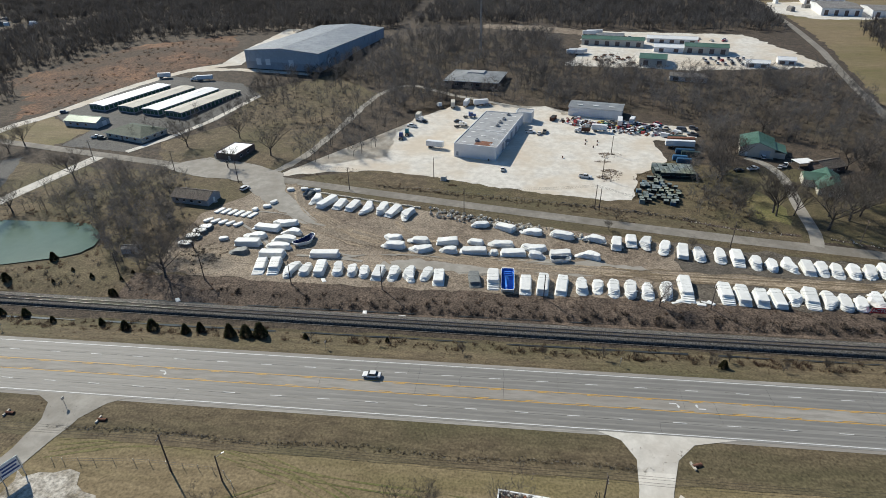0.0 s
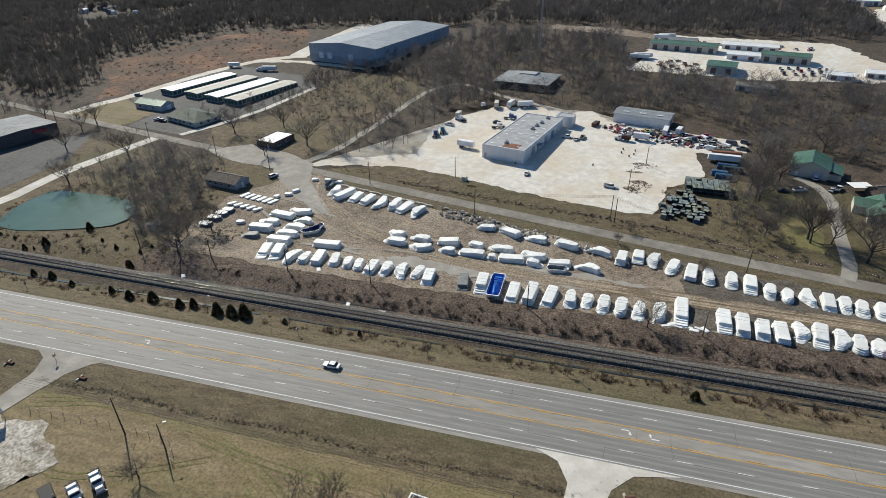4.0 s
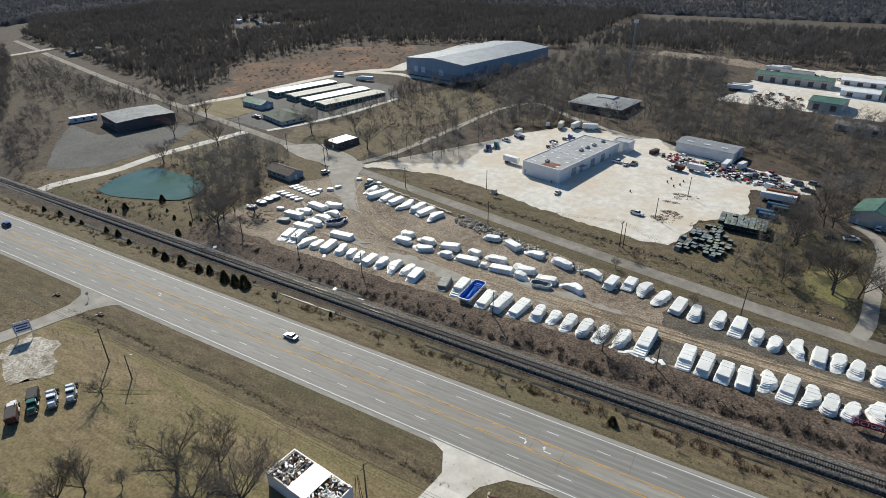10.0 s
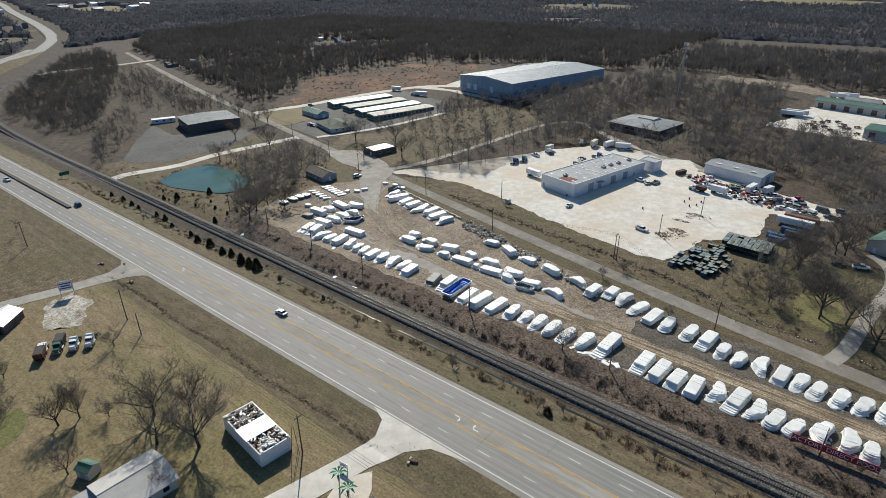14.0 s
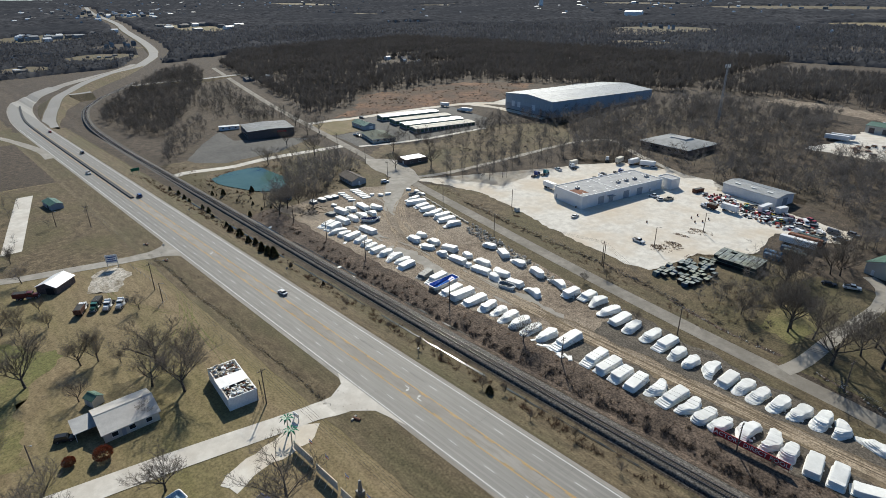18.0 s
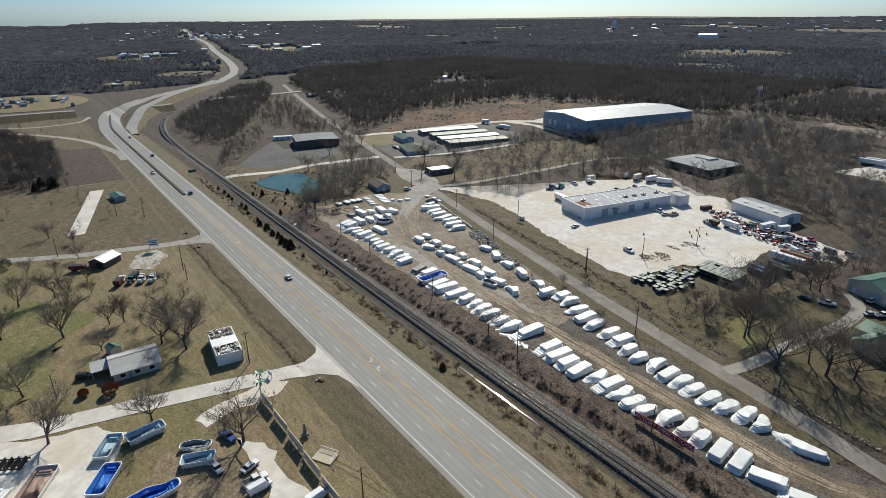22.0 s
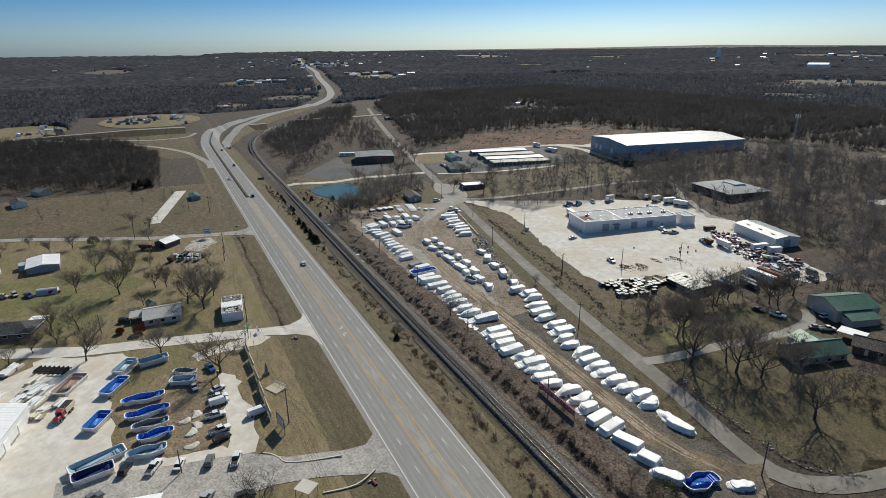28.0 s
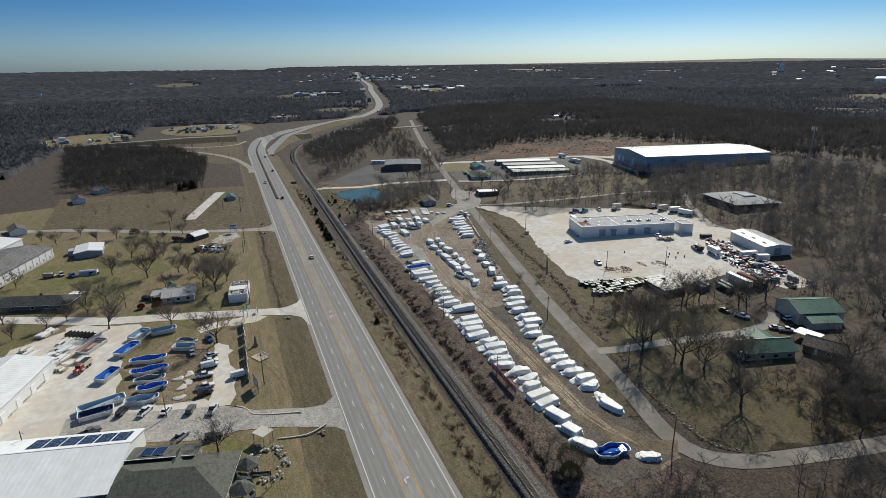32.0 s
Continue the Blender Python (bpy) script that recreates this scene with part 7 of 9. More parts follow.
def cable(points, r=0.025, sag=0.8, label="thin sagging overhead cable"):
    cu = bpy.data.curves.new("cable", "CURVE")
    cu.dimensions, cu.bevel_depth, cu.bevel_resolution = "3D", r, 0
    pts = []
    for a, b in zip(points, points[1:]):
        for k in range(8):
            q = k / 8
            pts.append((a[0] + (b[0] - a[0]) * q, a[1] + (b[1] - a[1]) * q, a[2] + (b[2] - a[2]) * q - sag * 4 * q * (1 - q)))
    pts.append(points[-1])
    s = cu.splines.new("POLY")
    s.points.add(len(pts) - 1)
    for p, q in zip(s.points, pts):
        p.co = (*q, 1)
    cu.materials.append(M["cable"])
    tagged(new("cable", cu), label, "cable", "overhead cables")


for poles, h, offs in ((LANE_POLES, 11.2, (-1.0, -0.4, 0.4, 1.0)), (ROAD_POLES, 10.2, (-1.0, 0, 1.0)), (RAIL_POLES, 8.5, (-0.8, 0.8))):
    for o in offs:
        cable([(x, y + o, gz(x, y) + h) for x, y in poles])

# communications mast
mast = thing("lattice_mast", -26, 464, 0, "tall slim grey lattice mast with antennas", "mast")
for a in range(3):
    c, s = math.cos(a * 2.094), math.sin(a * 2.094)
    part("leg", rod(bmesh.new(), (c * 1.0, s * 1.0, 0), (c * 0.45, s * 0.45, 46), 0.2, 0.16), "galv", mast)
for k in range(22):
    z0, z1 = k * 2.1, (k + 1) * 2.1
    r0, r1 = 1.0 - 0.012 * z0, 1.0 - 0.012 * z1
    bm = bmesh.new()
    for a in range(3):
        rod(bm, (r0 * math.cos(a * 2.094), r0 * math.sin(a * 2.094), z0), (r1 * math.cos((a + 1) * 2.094), r1 * math.sin((a + 1) * 2.094), z1), 0.04, None, 4)
    part("brace", bm, "galv", mast)
for a in range(6):
    part("antenna", abox(1.6 * math.cos(a * 1.047), 1.6 * math.sin(a * 1.047), 43.5, 0.35, 0.35, 2.4, math.degrees(a * 1.047)), "letter", mast)
    part("bracket", rod(bmesh.new(), (0, 0, 44.5), (1.6 * math.cos(a * 1.047), 1.6 * math.sin(a * 1.047), 44.5), 0.05), "galv", mast)

# overpass and ramps to the west
TOWN_ROAD = [(-452, 117.5), (-500, 125), (-560, 141), (-612, 158), (-660, 180), (-720, 214), (-790, 262), (-870, 316), (-960, 364), (-1067, 412), (-1250, 462), (-1449, 503), (-1710, 555), (-2064, 632), (-2775, 748), (-3400, 880)]
over = thing("overpass", -623, 130, 0, "low concrete road overpass across the highway", "bridge", z=0)
ZD = 6.4
DECK = [(-623, 84), (-622.5, 125), (-622, 172)]
DECK_RAIL = [(-622, 190), (-624, 240)]
for line in (DECK, DECK_RAIL):
    part("deck", prism(bmesh.new(), ribbon(line, 11), ZD - 1.3, ZD), "shingle_dark", over, "dark weathered bridge beams")
    part("roadway", prism(bmesh.new(), ribbon(line, 10), ZD, ZD + 0.1), "shoulder", over, "grey road surface")
    for s in (-5.3, 5.3):
        part("parapet", prism(bmesh.new(), [(x + s, y) for x, y in ribbon(line, 0.4)], ZD, ZD + 0.9), "shingle_grey", over)
for y in (112, 128, 146, 214):
    for k in (-4, 0, 4):
        part("pier", rod(bmesh.new(), (-622.5 + k, y, -3), (-622.5 + k, y, ZD - 1.2), 0.6), "concrete", over)
for y, out in ((84, -1), (172, 1), (190, -1), (240, 1)):
    bm = bmesh.new()
    prism(bm, [(y, -0.5), (y - out * 9, -0.5), (y, ZD - 1.35), (y + out * 1.5, ZD - 1.35), (y + out * 1.5, -0.5)], -629.5, -615.5, "x")
    part("abutment", bm, "letter", over, "sloped white abutment")


def embankment(line, width, heights, label):
    """A road on a bank: a grey strip with grass slopes down to the ground."""
    bm, bs = bmesh.new(), bmesh.new()
    rows = []
    for i, ((x, y), h) in enumerate(zip(line, heights)):
        a, b = line[max(i - 1, 0)], line[min(i + 1, len(line) - 1)]
        d = Vector((b[0] - a[0], b[1] - a[1])).normalized()
        w = (width[i] if isinstance(width, (list, tuple)) else width) / 2
        g = gz(x, y) + far_rise(x, y)
        e = w + 1.0 + 2.0 * h
        rows.append([(x - d.y * k, y + d.x * k, g + z) for k, z in ((w, h), (-w, h), (w + 1, h - 0.05), (e, -0.3), (-w - 1, h - 0.05), (-e, -0.3))])
    for p, q in zip(rows, rows[1:]):
        for b, i, j in ((bm, 0, 1), (bs, 2, 3), (bs, 4, 5), (bs, 2, 4)):
            b.faces.new([b.verts.new(v) for v in (p[i], p[j], q[j], q[i])])
    t = thing("embankment", line[0][0], line[0][1], 0, label, "embankment", z=0)
    t.matrix_world = Matrix.Identity(4)
    for b in (bm, bs):
        bmesh.ops.remove_doubles(b, verts=b.verts, dist=0.01)
    part("roadway", bm, "asphalt", t, "grey road surface")
    part("slope", bs, "grass", t, "rough grass slopes")
    return t


def banked(points, width, top, label):
    line = smooth_line(points, 12)
    embankment(line, width, [top(x, y) for x, y in line], label)


banked([(-652, -120), (-634, -40), (-625, 20), (-623, 86)], 10, lambda x, y: 0.6 + (ZD - 0.6) * min(1, max(0, (y + 110) / 130)), "grassy embankment carrying the crossing road")
banked([(-622, 170), (-622, 192)], 10, lambda x, y: ZD, "short bank between highway and railway bridges")
banked([(-624, 238), (-632, 320), (-650, 384)], 10, lambda x, y: 0.4 + (ZD - 0.4) * min(1, max(0, (384 - y) / 120)), "grassy embankment beyond the railway bridge")
banked(TOWN_ROAD[:9], 11, lambda x, y: 0.25 + (ZD - 0.25) * max(0, min(1, (-470 - x) / 140)) * max(0, min(1, (x + 900) / 120)), "banked slip road rising to the overpass")
tr = smooth_line(TOWN_ROAD[7:], 20)
embankment(tr, 17, [0.4 if x > -1100 else 1.2 for x, y in tr], "long pale road running to the distant town")
sheet("highway_bend", ribbon(smooth_line([(-740, 172), (-800, 226), (-860, 286), (-930, 336)], 10), 18), "shoulder", 0.11, "grey highway running on to the town", "road")
sheet("slip_road", ribbon(smooth_line([(-330, 92), (-370, 91), (-447, 72.5), (-523, 26), (-560, -20), (-640, -90)], 10), 6), "gravel_road", 0.15, "pale slip road beside the highway", "road")
sheet("slip_road", ribbon(smooth_line([(-632, -60), (-590, -10), (-556, 40), (-566, 82), (-604, 98)], 8), 5), "gravel_road", 0.15, "pale slip road joining the highway", "road")
sg = thing("road_sign", -253, 124, 90, "green highway direction sign on two posts", "road sign")
part("panel", abox(0, 0, 2.2, 5.2, 0.1, 2.0, 0, 0.02), "sign_green", sg)
for s in (-1.8, 1.8):
    part("post", abox(s, 0.1, -0.3, 0.15, 0.12, 4.4), "galv", sg)
for x, y in ((-52, 119), (28, 119), (-150, 118.5), (-110, 91.6)):
    sg = thing("road_sign", x, y, 90, "small grey-backed road sign on a post", "road sign", "small road signs")
    part("panel", abox(0, 0, 1.9, 0.9, 0.06, 0.9, 0, 0.02), "galv", sg)
    part("post", abox(0, 0.05, -0.3, 0.08, 0.08, 3.0), "galv", sg)
for x, y, rz in ((39.1, 87.6, 20), (123, 88.2, 10), (-98, 88, 0), (-122, 88, 0)):
    cv = thing("culvert", x, y, rz, "dark corrugated culvert mouth under the drive", "culvert", z=gz(x, y) - 0.25)
    bm = bmesh.new()
    bmesh.ops.create_cone(bm, cap_ends=False, segments=14, radius1=0.45, radius2=0.45, depth=2.2, matrix=pose(0, 0, 0.4, 0, 90, 0))
    part("pipe", bm, "rust", cv)
    # black disc across the pipe end imitates the shade within
    part("mouth", rod(bmesh.new(), (1.0, 0, 0.4), (1.06, 0, 0.4), 0.42, 0.42, 14), "black", cv, "black disc painted for the shade inside the pipe")
    part("headwall", abox(-0.9, 0, -0.2, 0.5, 2.2, 0.9, 0, 0.06), "stone", cv, "rough stone headwall")
for x, y, rz in ((-45.8, 139.2, 10), (-63.4, 154.8, 30), (58, 151, 80), (61, 152, 40), (52, 152.5, 120), (-108, 141, 40)):
    t = thing("wrap_scrap", x, y, rz, "loose scrap of white wrap on the ground", "scrap", "loose scraps")
    part("scrap", shell_mesh("scrap", pool_outline("box", 2.6, 1.4, 16), [(0.05, 1), (0.2, 0.95), (0.3, 0.6)], 0.2, x), "wrap", t)


# ---- trees, brush and woods ----
def tube(V, Fq, pts, radii, k):
    """Adds a tube of k sides along points."""
    base = len(V)
    for i, p in enumerate(pts):
        d = (pts[min(i + 1, len(pts) - 1)] - pts[max(i - 1, 0)]).normalized()
        a = d.orthogonal().normalized()
        b = d.cross(a)
        for j in range(k):
            t = 2 * math.pi * j / k
            V.append(p + (a * math.cos(t) + b * math.sin(t)) * radii[i])
    for i in range(len(pts) - 1):
        for j in range(k):
            Fq.append((base + i * k + j, base + i * k + (j + 1) % k, base + (i + 1) * k + (j + 1) % k, base + (i + 1) * k + j))


def bare_tree(seed, h, spread, twigs, levels=4, twig_w=0.05):
    """Bare winter tree: trunk and limbs as one part, the finer branches and twigs as the crown."""
    r = random.Random(seed)
    TV, TF, CV, CF, TW = [], [], [], [], []

    def grow(p, d, L, rad, lev):
        n = (4, 5, 4, 3, 2)[min(lev, 4)]
        pts, radii, q = [p], [rad], p
        for i in range(n):
            d = (d + Vector((r.uniform(-1, 1), r.uniform(-1, 1), r.uniform(-0.45, 0.75))) * (0.08, 0.16, 0.2, 0.22, 0.25)[min(lev, 4)]).normalized()
            q = q + d * (L / n)
            pts.append(q)
            radii.append(rad * (1 - 0.7 * (i + 1) / n))
        if lev < 2:
            tube(TV, TF, pts, radii, 6 if lev == 0 else 4)
        else:
            tube(CV, CF, pts, radii, 3)
        if lev + 1 >= levels:
            for i in range(twigs):
                s = pts[0].lerp(pts[-1], r.uniform(0.2, 1))
                e = (d * 1.1 + Vector((r.uniform(-1, 1), r.uniform(-1, 1), r.uniform(-0.4, 0.9)))).normalized() * L * r.uniform(0.5, 1.0)
                w = e.cross(Vector((r.uniform(-1, 1), r.uniform(-1, 1), r.uniform(-1, 1)))).normalized() * twig_w
                TW.append((s - w, s + w, s + e))
            return
        kids = (r.randint(5, 7), r.randint(5, 7), r.randint(4, 5), r.randint(3, 4))[min(lev, 3)]
        turn = r.uniform(0, 6.283)
        for i in range(kids):
            t = r.uniform(0.4, 1.0) if lev == 0 else 0.2 + 0.8 * (i + r.random()) / kids
            k = min(int(t * n), n - 1)
            s = pts[k].lerp(pts[k + 1], t * n - k)
            a = turn + i * 2.4 + r.uniform(-0.5, 0.5)
            out = Vector((math.cos(a), math.sin(a), 0.1))
            nd = (d * (0.9 if lev else 0.75) + out * spread * (1.0 if lev == 0 else 0.8) + Vector((0, 0, 0.3 if lev < 2 else 0.15))).normalized()
            ln = (L * r.uniform(1.0, 1.6) if lev == 0 else L * r.uniform(0.42, 0.7) * (1.2 - 0.45 * t))
            grow(s, nd, ln, rad * (1 - 0.7 * t) * (0.72 if lev == 0 else 0.62) + 0.008, lev + 1)

    grow(Vector((0, 0, -0.3)), Vector((r.uniform(-0.08, 0.08), r.uniform(-0.08, 0.08), 1)), h * 0.42, h * 0.02 + 0.05, 0)
    b = len(CV)
    for i, tw in enumerate(TW):
        CV += list(tw)
        CF.append((b + 3 * i, b + 3 * i + 1, b + 3 * i + 2))
    trunk = bpy.data.meshes.new("trunk")
    trunk.from_pydata(TV, [], TF)
    trunk.materials.append(M["bark"])
    crown = bpy.data.meshes.new("crown")
    crown.from_pydata(CV, [], CF)
    crown.materials.append(M["pale_twig"])
    return trunk, crown


TREES = [bare_tree(40 + i, 12, s, tw, 5, 0.013) for i, (s, tw) in enumerate(((0.75, 9), (0.95, 9), (0.6, 9), (1.1, 9), (0.85, 9), (0.65, 9)))]


TREE_TOP = [max(v.co.z for v in c.vertices) for _, c in TREES]


def tree(x, y, h, kind=None, rz=None, wide=1.0):
    r = random.Random(int(x * 13.7 + y * 7.1))
    k = r.randrange(len(TREES)) if kind is None else kind
    h *= 1.22 if y > 180 and h > 8 else 1.0
    t = thing("tree", x, y, 0, "bare winter tree with spreading twiggy branches" if h > 7 else "small bare tree with thin branches", "tree", "bare trees")
    s = h / TREE_TOP[k]
    t.matrix_world = pose(x, y, gz(x, y), 0, 0, r.uniform(0, 360) if rz is None else rz) @ Matrix.Diagonal((s * wide, s * wide, s, 1))
    part("trunk", TREES[k][0], None, t)
    part("crown", TREES[k][1], None, t, "fine grey-brown twigs")


# single trees: x, y, height
SOUTH = ((-74.0, 15.8, 13), (-47.9, 10.3, 12), (-36.9, 27.6, 15), (-37.9, 41.8, 10), (-36.7, 46.3, 9), (-31, 51, 6), (-3.6, 59.6, 16), (-12.4, 53.8, 14), (-22.8, 58.4, 14), (-16.3, 64.4, 12), (-19.5, 37, 7), (-4.8, 15.1, 12), (23.1, 19.4, 14), (28.9, 42.8, 12), (52.5, 60.0, 14), (-115.3, 39.8, 8), (-74.9, 27.6, 11), (-82, 33.2, 7), (-85, 40, 6), (3.8, 8.7, 8), (-9.2, 5.6, 10), (121, 60.5, 9), (-155, 30.6, 8), (-120, 2, 9))
SOUTH_B = ((-71.5, 32, 8), (-70, 39.8, 7), (-61.7, 65.9, 7), (1, 47, 6), (8, 2, 9), (14, -4, 10), (20, -14, 9), (2, -22, 10), (-102, 30, 8), (145, 45, 9), (-140, 40, 8), (-30, -40, 10), (-45, -30, 9), (-120, -30, 9), (-130, -40, 9), (-118, -8, 8), (-135, -20, 8), (-108, 20, 9))
NORTH = ((-171, 271, 12), (-261, 267, 12), (-118, 152, 16), (-124, 160, 14), (-209, 194, 11), (-204, 227, 13), (-244, 228, 11), (-261, 256, 10), (44.9, 149.2, 9), (101, 282, 12), (132, 309, 13), (103, 216, 15), (91.6, 245, 11), (118, 203, 17), (129, 211, 16), (141, 224, 13), (135, 215, 12), (156, 209, 14), (152, 262, 13), (-148, 285, 11), (-137, 245, 9), (-122, 262, 13), (-300, 268, 10))
NORTH_B = ((96, 228, 9), (90, 256, 12), (110, 214, 13), (125, 222, 12), (104, 268, 12), (160, 240, 13), (40.5, 206, 5), (64, 186, 5), (36, 197, 5), (-118, 172, 13), (-126, 168, 12), (-133, 165, 12), (172, 255, 13))
for row, kd, wide in ((SOUTH, None, 1.3), (SOUTH_B, None, 1.25), (NORTH, 1, 1.2), (NORTH_B, 3, 1.15)):
    for x, y, h in row:
        tree(x, y, h * (1.15 if row is SOUTH and h > 7 else 1.0), kd, None, wide)




def small_tree(seed, twigs, w):
    """A light tree for masses of woodland, as arrays of triangles, 10 m high."""
    r = np.random.RandomState(seed)
    V, F = [], []

    def blade(a, b, wd):
        d = b - a
        s = np.cross(d, r.normal(size=3))
        s = s / np.linalg.norm(s) * wd
        n = len(V)
        V.extend([a - s, a + s, b])
        F.append((n, n + 1, n + 2))
    top = np.array([r.uniform(-0.5, 0.5), r.uniform(-0.5, 0.5), 8.0])
    for k in range(3):
        blade(np.array([0, 0, -0.4]), top, 0.10)
    for i in range(14):
        t = r.uniform(0.25, 0.9)
        a = top * t
        an = r.uniform(0, 6.283)
        L = r.uniform(1.8, 3.8) * (1.15 - 0.5 * abs(t - 0.55))
        b = a + np.array([math.cos(an) * L * 0.75, math.sin(an) * L * 0.75, L * r.uniform(0.45, 0.95)])
        blade(a, b, 0.055)
        for j in range(twigs):
            q = a + (b - a) * r.uniform(0.2, 1)
            e = q + (b - a) / L * r.uniform(0.3, 1.0) + r.normal(size=3) * np.array([0.85, 0.85, 0.65])
            blade(q, e, w)
    return np.array(V), np.array(F)


def brush_clump(seed, n, w):
    r = np.random.RandomState(seed)
    V, F = [], []
    for i in range(n):
        an, rr = r.uniform(0, 6.283), abs(r.normal(0, 0.5))
        a = np.array([math.cos(an) * rr, math.sin(an) * rr, -0.1])
        b = a + np.array([r.normal(0, 0.45), r.normal(0, 0.45), r.uniform(0.4, 1.2)])
        s = np.cross(b - a, r.normal(size=3))
        s = s / np.linalg.norm(s) * w
        k = len(V)
        V += [a - s, a + s, b]
        F.append((k, k + 1, k + 2))
    return np.array(V), np.array(F)


def scatter(name, protos, pts, size, mat, label, category, seed=1):
    """One mesh of many plants: pts is an array of x, y."""
    r = np.random.RandomState(seed)
    AV, AF, n = [], [], 0
    pick = r.randint(0, len(protos), len(pts))
    rot = r.uniform(0, 6.283, len(pts))
    sc = r.uniform(size[0], size[1], len(pts))
    for (x, y), k, a, s in zip(pts, pick, rot, sc):
        V, F = protos[k]
        c, d = math.cos(a) * s, math.sin(a) * s
        P = np.empty_like(V)
        P[:, 0] = V[:, 0] * c - V[:, 1] * d + x
        P[:, 1] = V[:, 0] * d + V[:, 1] * c + y
        P[:, 2] = V[:, 2] * s + gz(x, y)
        AV.append(P)
        AF.append(F + n)
        n += len(V)
    ob = part(name, np_mesh(name, np.concatenate(AV), np.concatenate(AF)), mat)
    return tagged(ob, label, category, "", "stuff")


def fill(polys, area_each, seed, avoid=()):
    """Random points in polygons, one for each area_each square metres, away from circles."""
    r = np.random.RandomState(seed)
    out = []
    for poly in polys:
        p = np.asarray(poly, float)
        lo, hi = p.min(0), p.max(0)
        n = int(1.5 * (hi[0] - lo[0]) * (hi[1] - lo[1]) / area_each)
        q = lo + r.uniform(size=(n, 2)) * (hi - lo)
        ok = inside(poly, q[:, 0], q[:, 1])
        # plants stand in uneven clumps
        ok &= r.uniform(size=n) < 0.66 + 0.5 * np.sin(q[:, 0] * 0.13 + 2.1 * np.sin(q[:, 1] * 0.071)) * np.sin(q[:, 1] * 0.11 + 1.7 * np.sin(q[:, 0] * 0.053))
        for cx, cy, rad in avoid:
            ok &= (q[:, 0] - cx) ** 2 + (q[:, 1] - cy) ** 2 > rad * rad
        out.append(q[ok])
    return np.concatenate(out)


NEAR_PROTO = [small_tree(70 + i, 13, 0.035) for i in range(6)]
MID_PROTO = [small_tree(90 + i, 10, 0.055) for i in range(5)]


def far_tree(seed, n, w):
    """A coarse bare tree for far woods, 10 m high: two stem blades and a crown of rising blades."""
    r = np.random.RandomState(seed)
    V, F = [], []

    def blade(p, q, wd):
        s = np.cross(q - p, r.normal(size=3))
        s = s / np.linalg.norm(s) * wd
        k = len(V)
        V.extend([p - s, p + s, q])
        F.append((k, k + 1, k + 2))
    for k in range(2):
        blade(np.array([0, 0, -0.5]), np.array([0, 0, 7.0]), 0.16)
    for k in range(n):
        a, z = r.uniform(0, 6.283), r.uniform(2.5, 6.5)
        rad = r.uniform(1.2, 3.4)
        blade(np.array([0.3 * math.cos(a), 0.3 * math.sin(a), z]), np.array([rad * math.cos(a), rad * math.sin(a), min(10.2, z + r.uniform(1.0, 4.6))]), w)
        if k % 2:
            b = np.array([rad * math.cos(a), rad * math.sin(a), z + 2.0]) * r.uniform(0.5, 0.9)
            blade(b, b + r.normal(size=3) * np.array([1.0, 1.0, 0.9]) + np.array([0, 0, 0.8]), w * 0.8)
    return np.array(V), np.array(F)


FAR_PROTO = [far_tree(110 + i, 24, 0.17) for i in range(6)]
TUFT_PROTO = [far_tree(160 + i, 7, 0.55) for i in range(5)]
POND_WOOD = [[(-150, 156), (-108, 154), (-112, 164), (-128, 172), (-132, 198), (-146, 224), (-200, 238), (-208, 206), (-186, 200), (-160, 188), (-152, 172)]]
scatter("woodland", NEAR_PROTO, fill(POND_WOOD, 17, 1, [(-136, 211, 13), (-140, 168, 5)]), (0.7, 1.25), "hazed_twig", "bare trees and saplings beside the pond", "woodland", 1)
TRACK_WOOD = [[(-119, 258), (-108, 262), (-104, 300), (-94, 365), (-64, 352), (-66, 300), (-68, 266), (-104, 252)], [(-165, 300), (-110, 296), (-98, 372), (-140, 425), (-180, 392)]]
scatter("woodland", NEAR_PROTO, fill(TRACK_WOOD[:1], 70, 2), (1.05, 1.5), "hazed_twig", "row of tall bare trees along a track", "woodland", 2)
scatter("woodland", NEAR_PROTO, fill(TRACK_WOOD[1:], 60, 3), (0.7, 1.2), "hazed_twig", "scattered bare trees in rough grass", "woodland", 3)
HEDGE = [(-200, 284), (-182, 300), (-172, 330), (-166, 362), (-172, 392), (-150, 410), (-118, 416)]
scatter("woodland", NEAR_PROTO, np.array(smooth_line(HEDGE, 1.6)) + np.random.RandomState(8).normal(0, 4.0, (len(smooth_line(HEDGE, 1.6)), 2)), (0.5, 1.1), "twig", "dark thicket behind the storage rows", "woodland", 71)
NORTH_WOOD = [[(-88, 374), (-66, 334), (-38, 353), (12, 352), (28, 346), (66, 348), (98, 325), (101.2, 434.6), (39.9, 446.4), (34.1, 554.6), (-33.5, 583.7), (-95.6, 585.2), (-102.8, 511.5), (-146.8, 425.2)]]
NORTH_WOOD = [[p if p[1] < 540 else (p[0], 540 + (p[1] - 540) * 0.2) for p in NORTH_WOOD[0]]]
scatter("woodland", MID_PROTO, fill(NORTH_WOOD, 21, 4, [(-26, 403, 24), (-26, 464, 3), (-60, 380, 6), (120, 415, 14), (10, 362, 9)]), (0.5, 1.4), "hazed_twig", "dense bare woodland north of the yards", "woodland", 4)
EAST_WOOD = [[(97, 268), (101, 318), (103, 424), (222, 428), (212, 345), (197, 290), (162, 262), (152, 292), (134, 300), (106, 298)], [(166, 236), (182, 240), (190, 266), (158, 268), (152, 252)], [(190, 186), (330, 170), (340, 330), (214, 330), (192, 252)], [(86, 226), (98, 262), (96, 300), (86, 262), (76, 248)]]
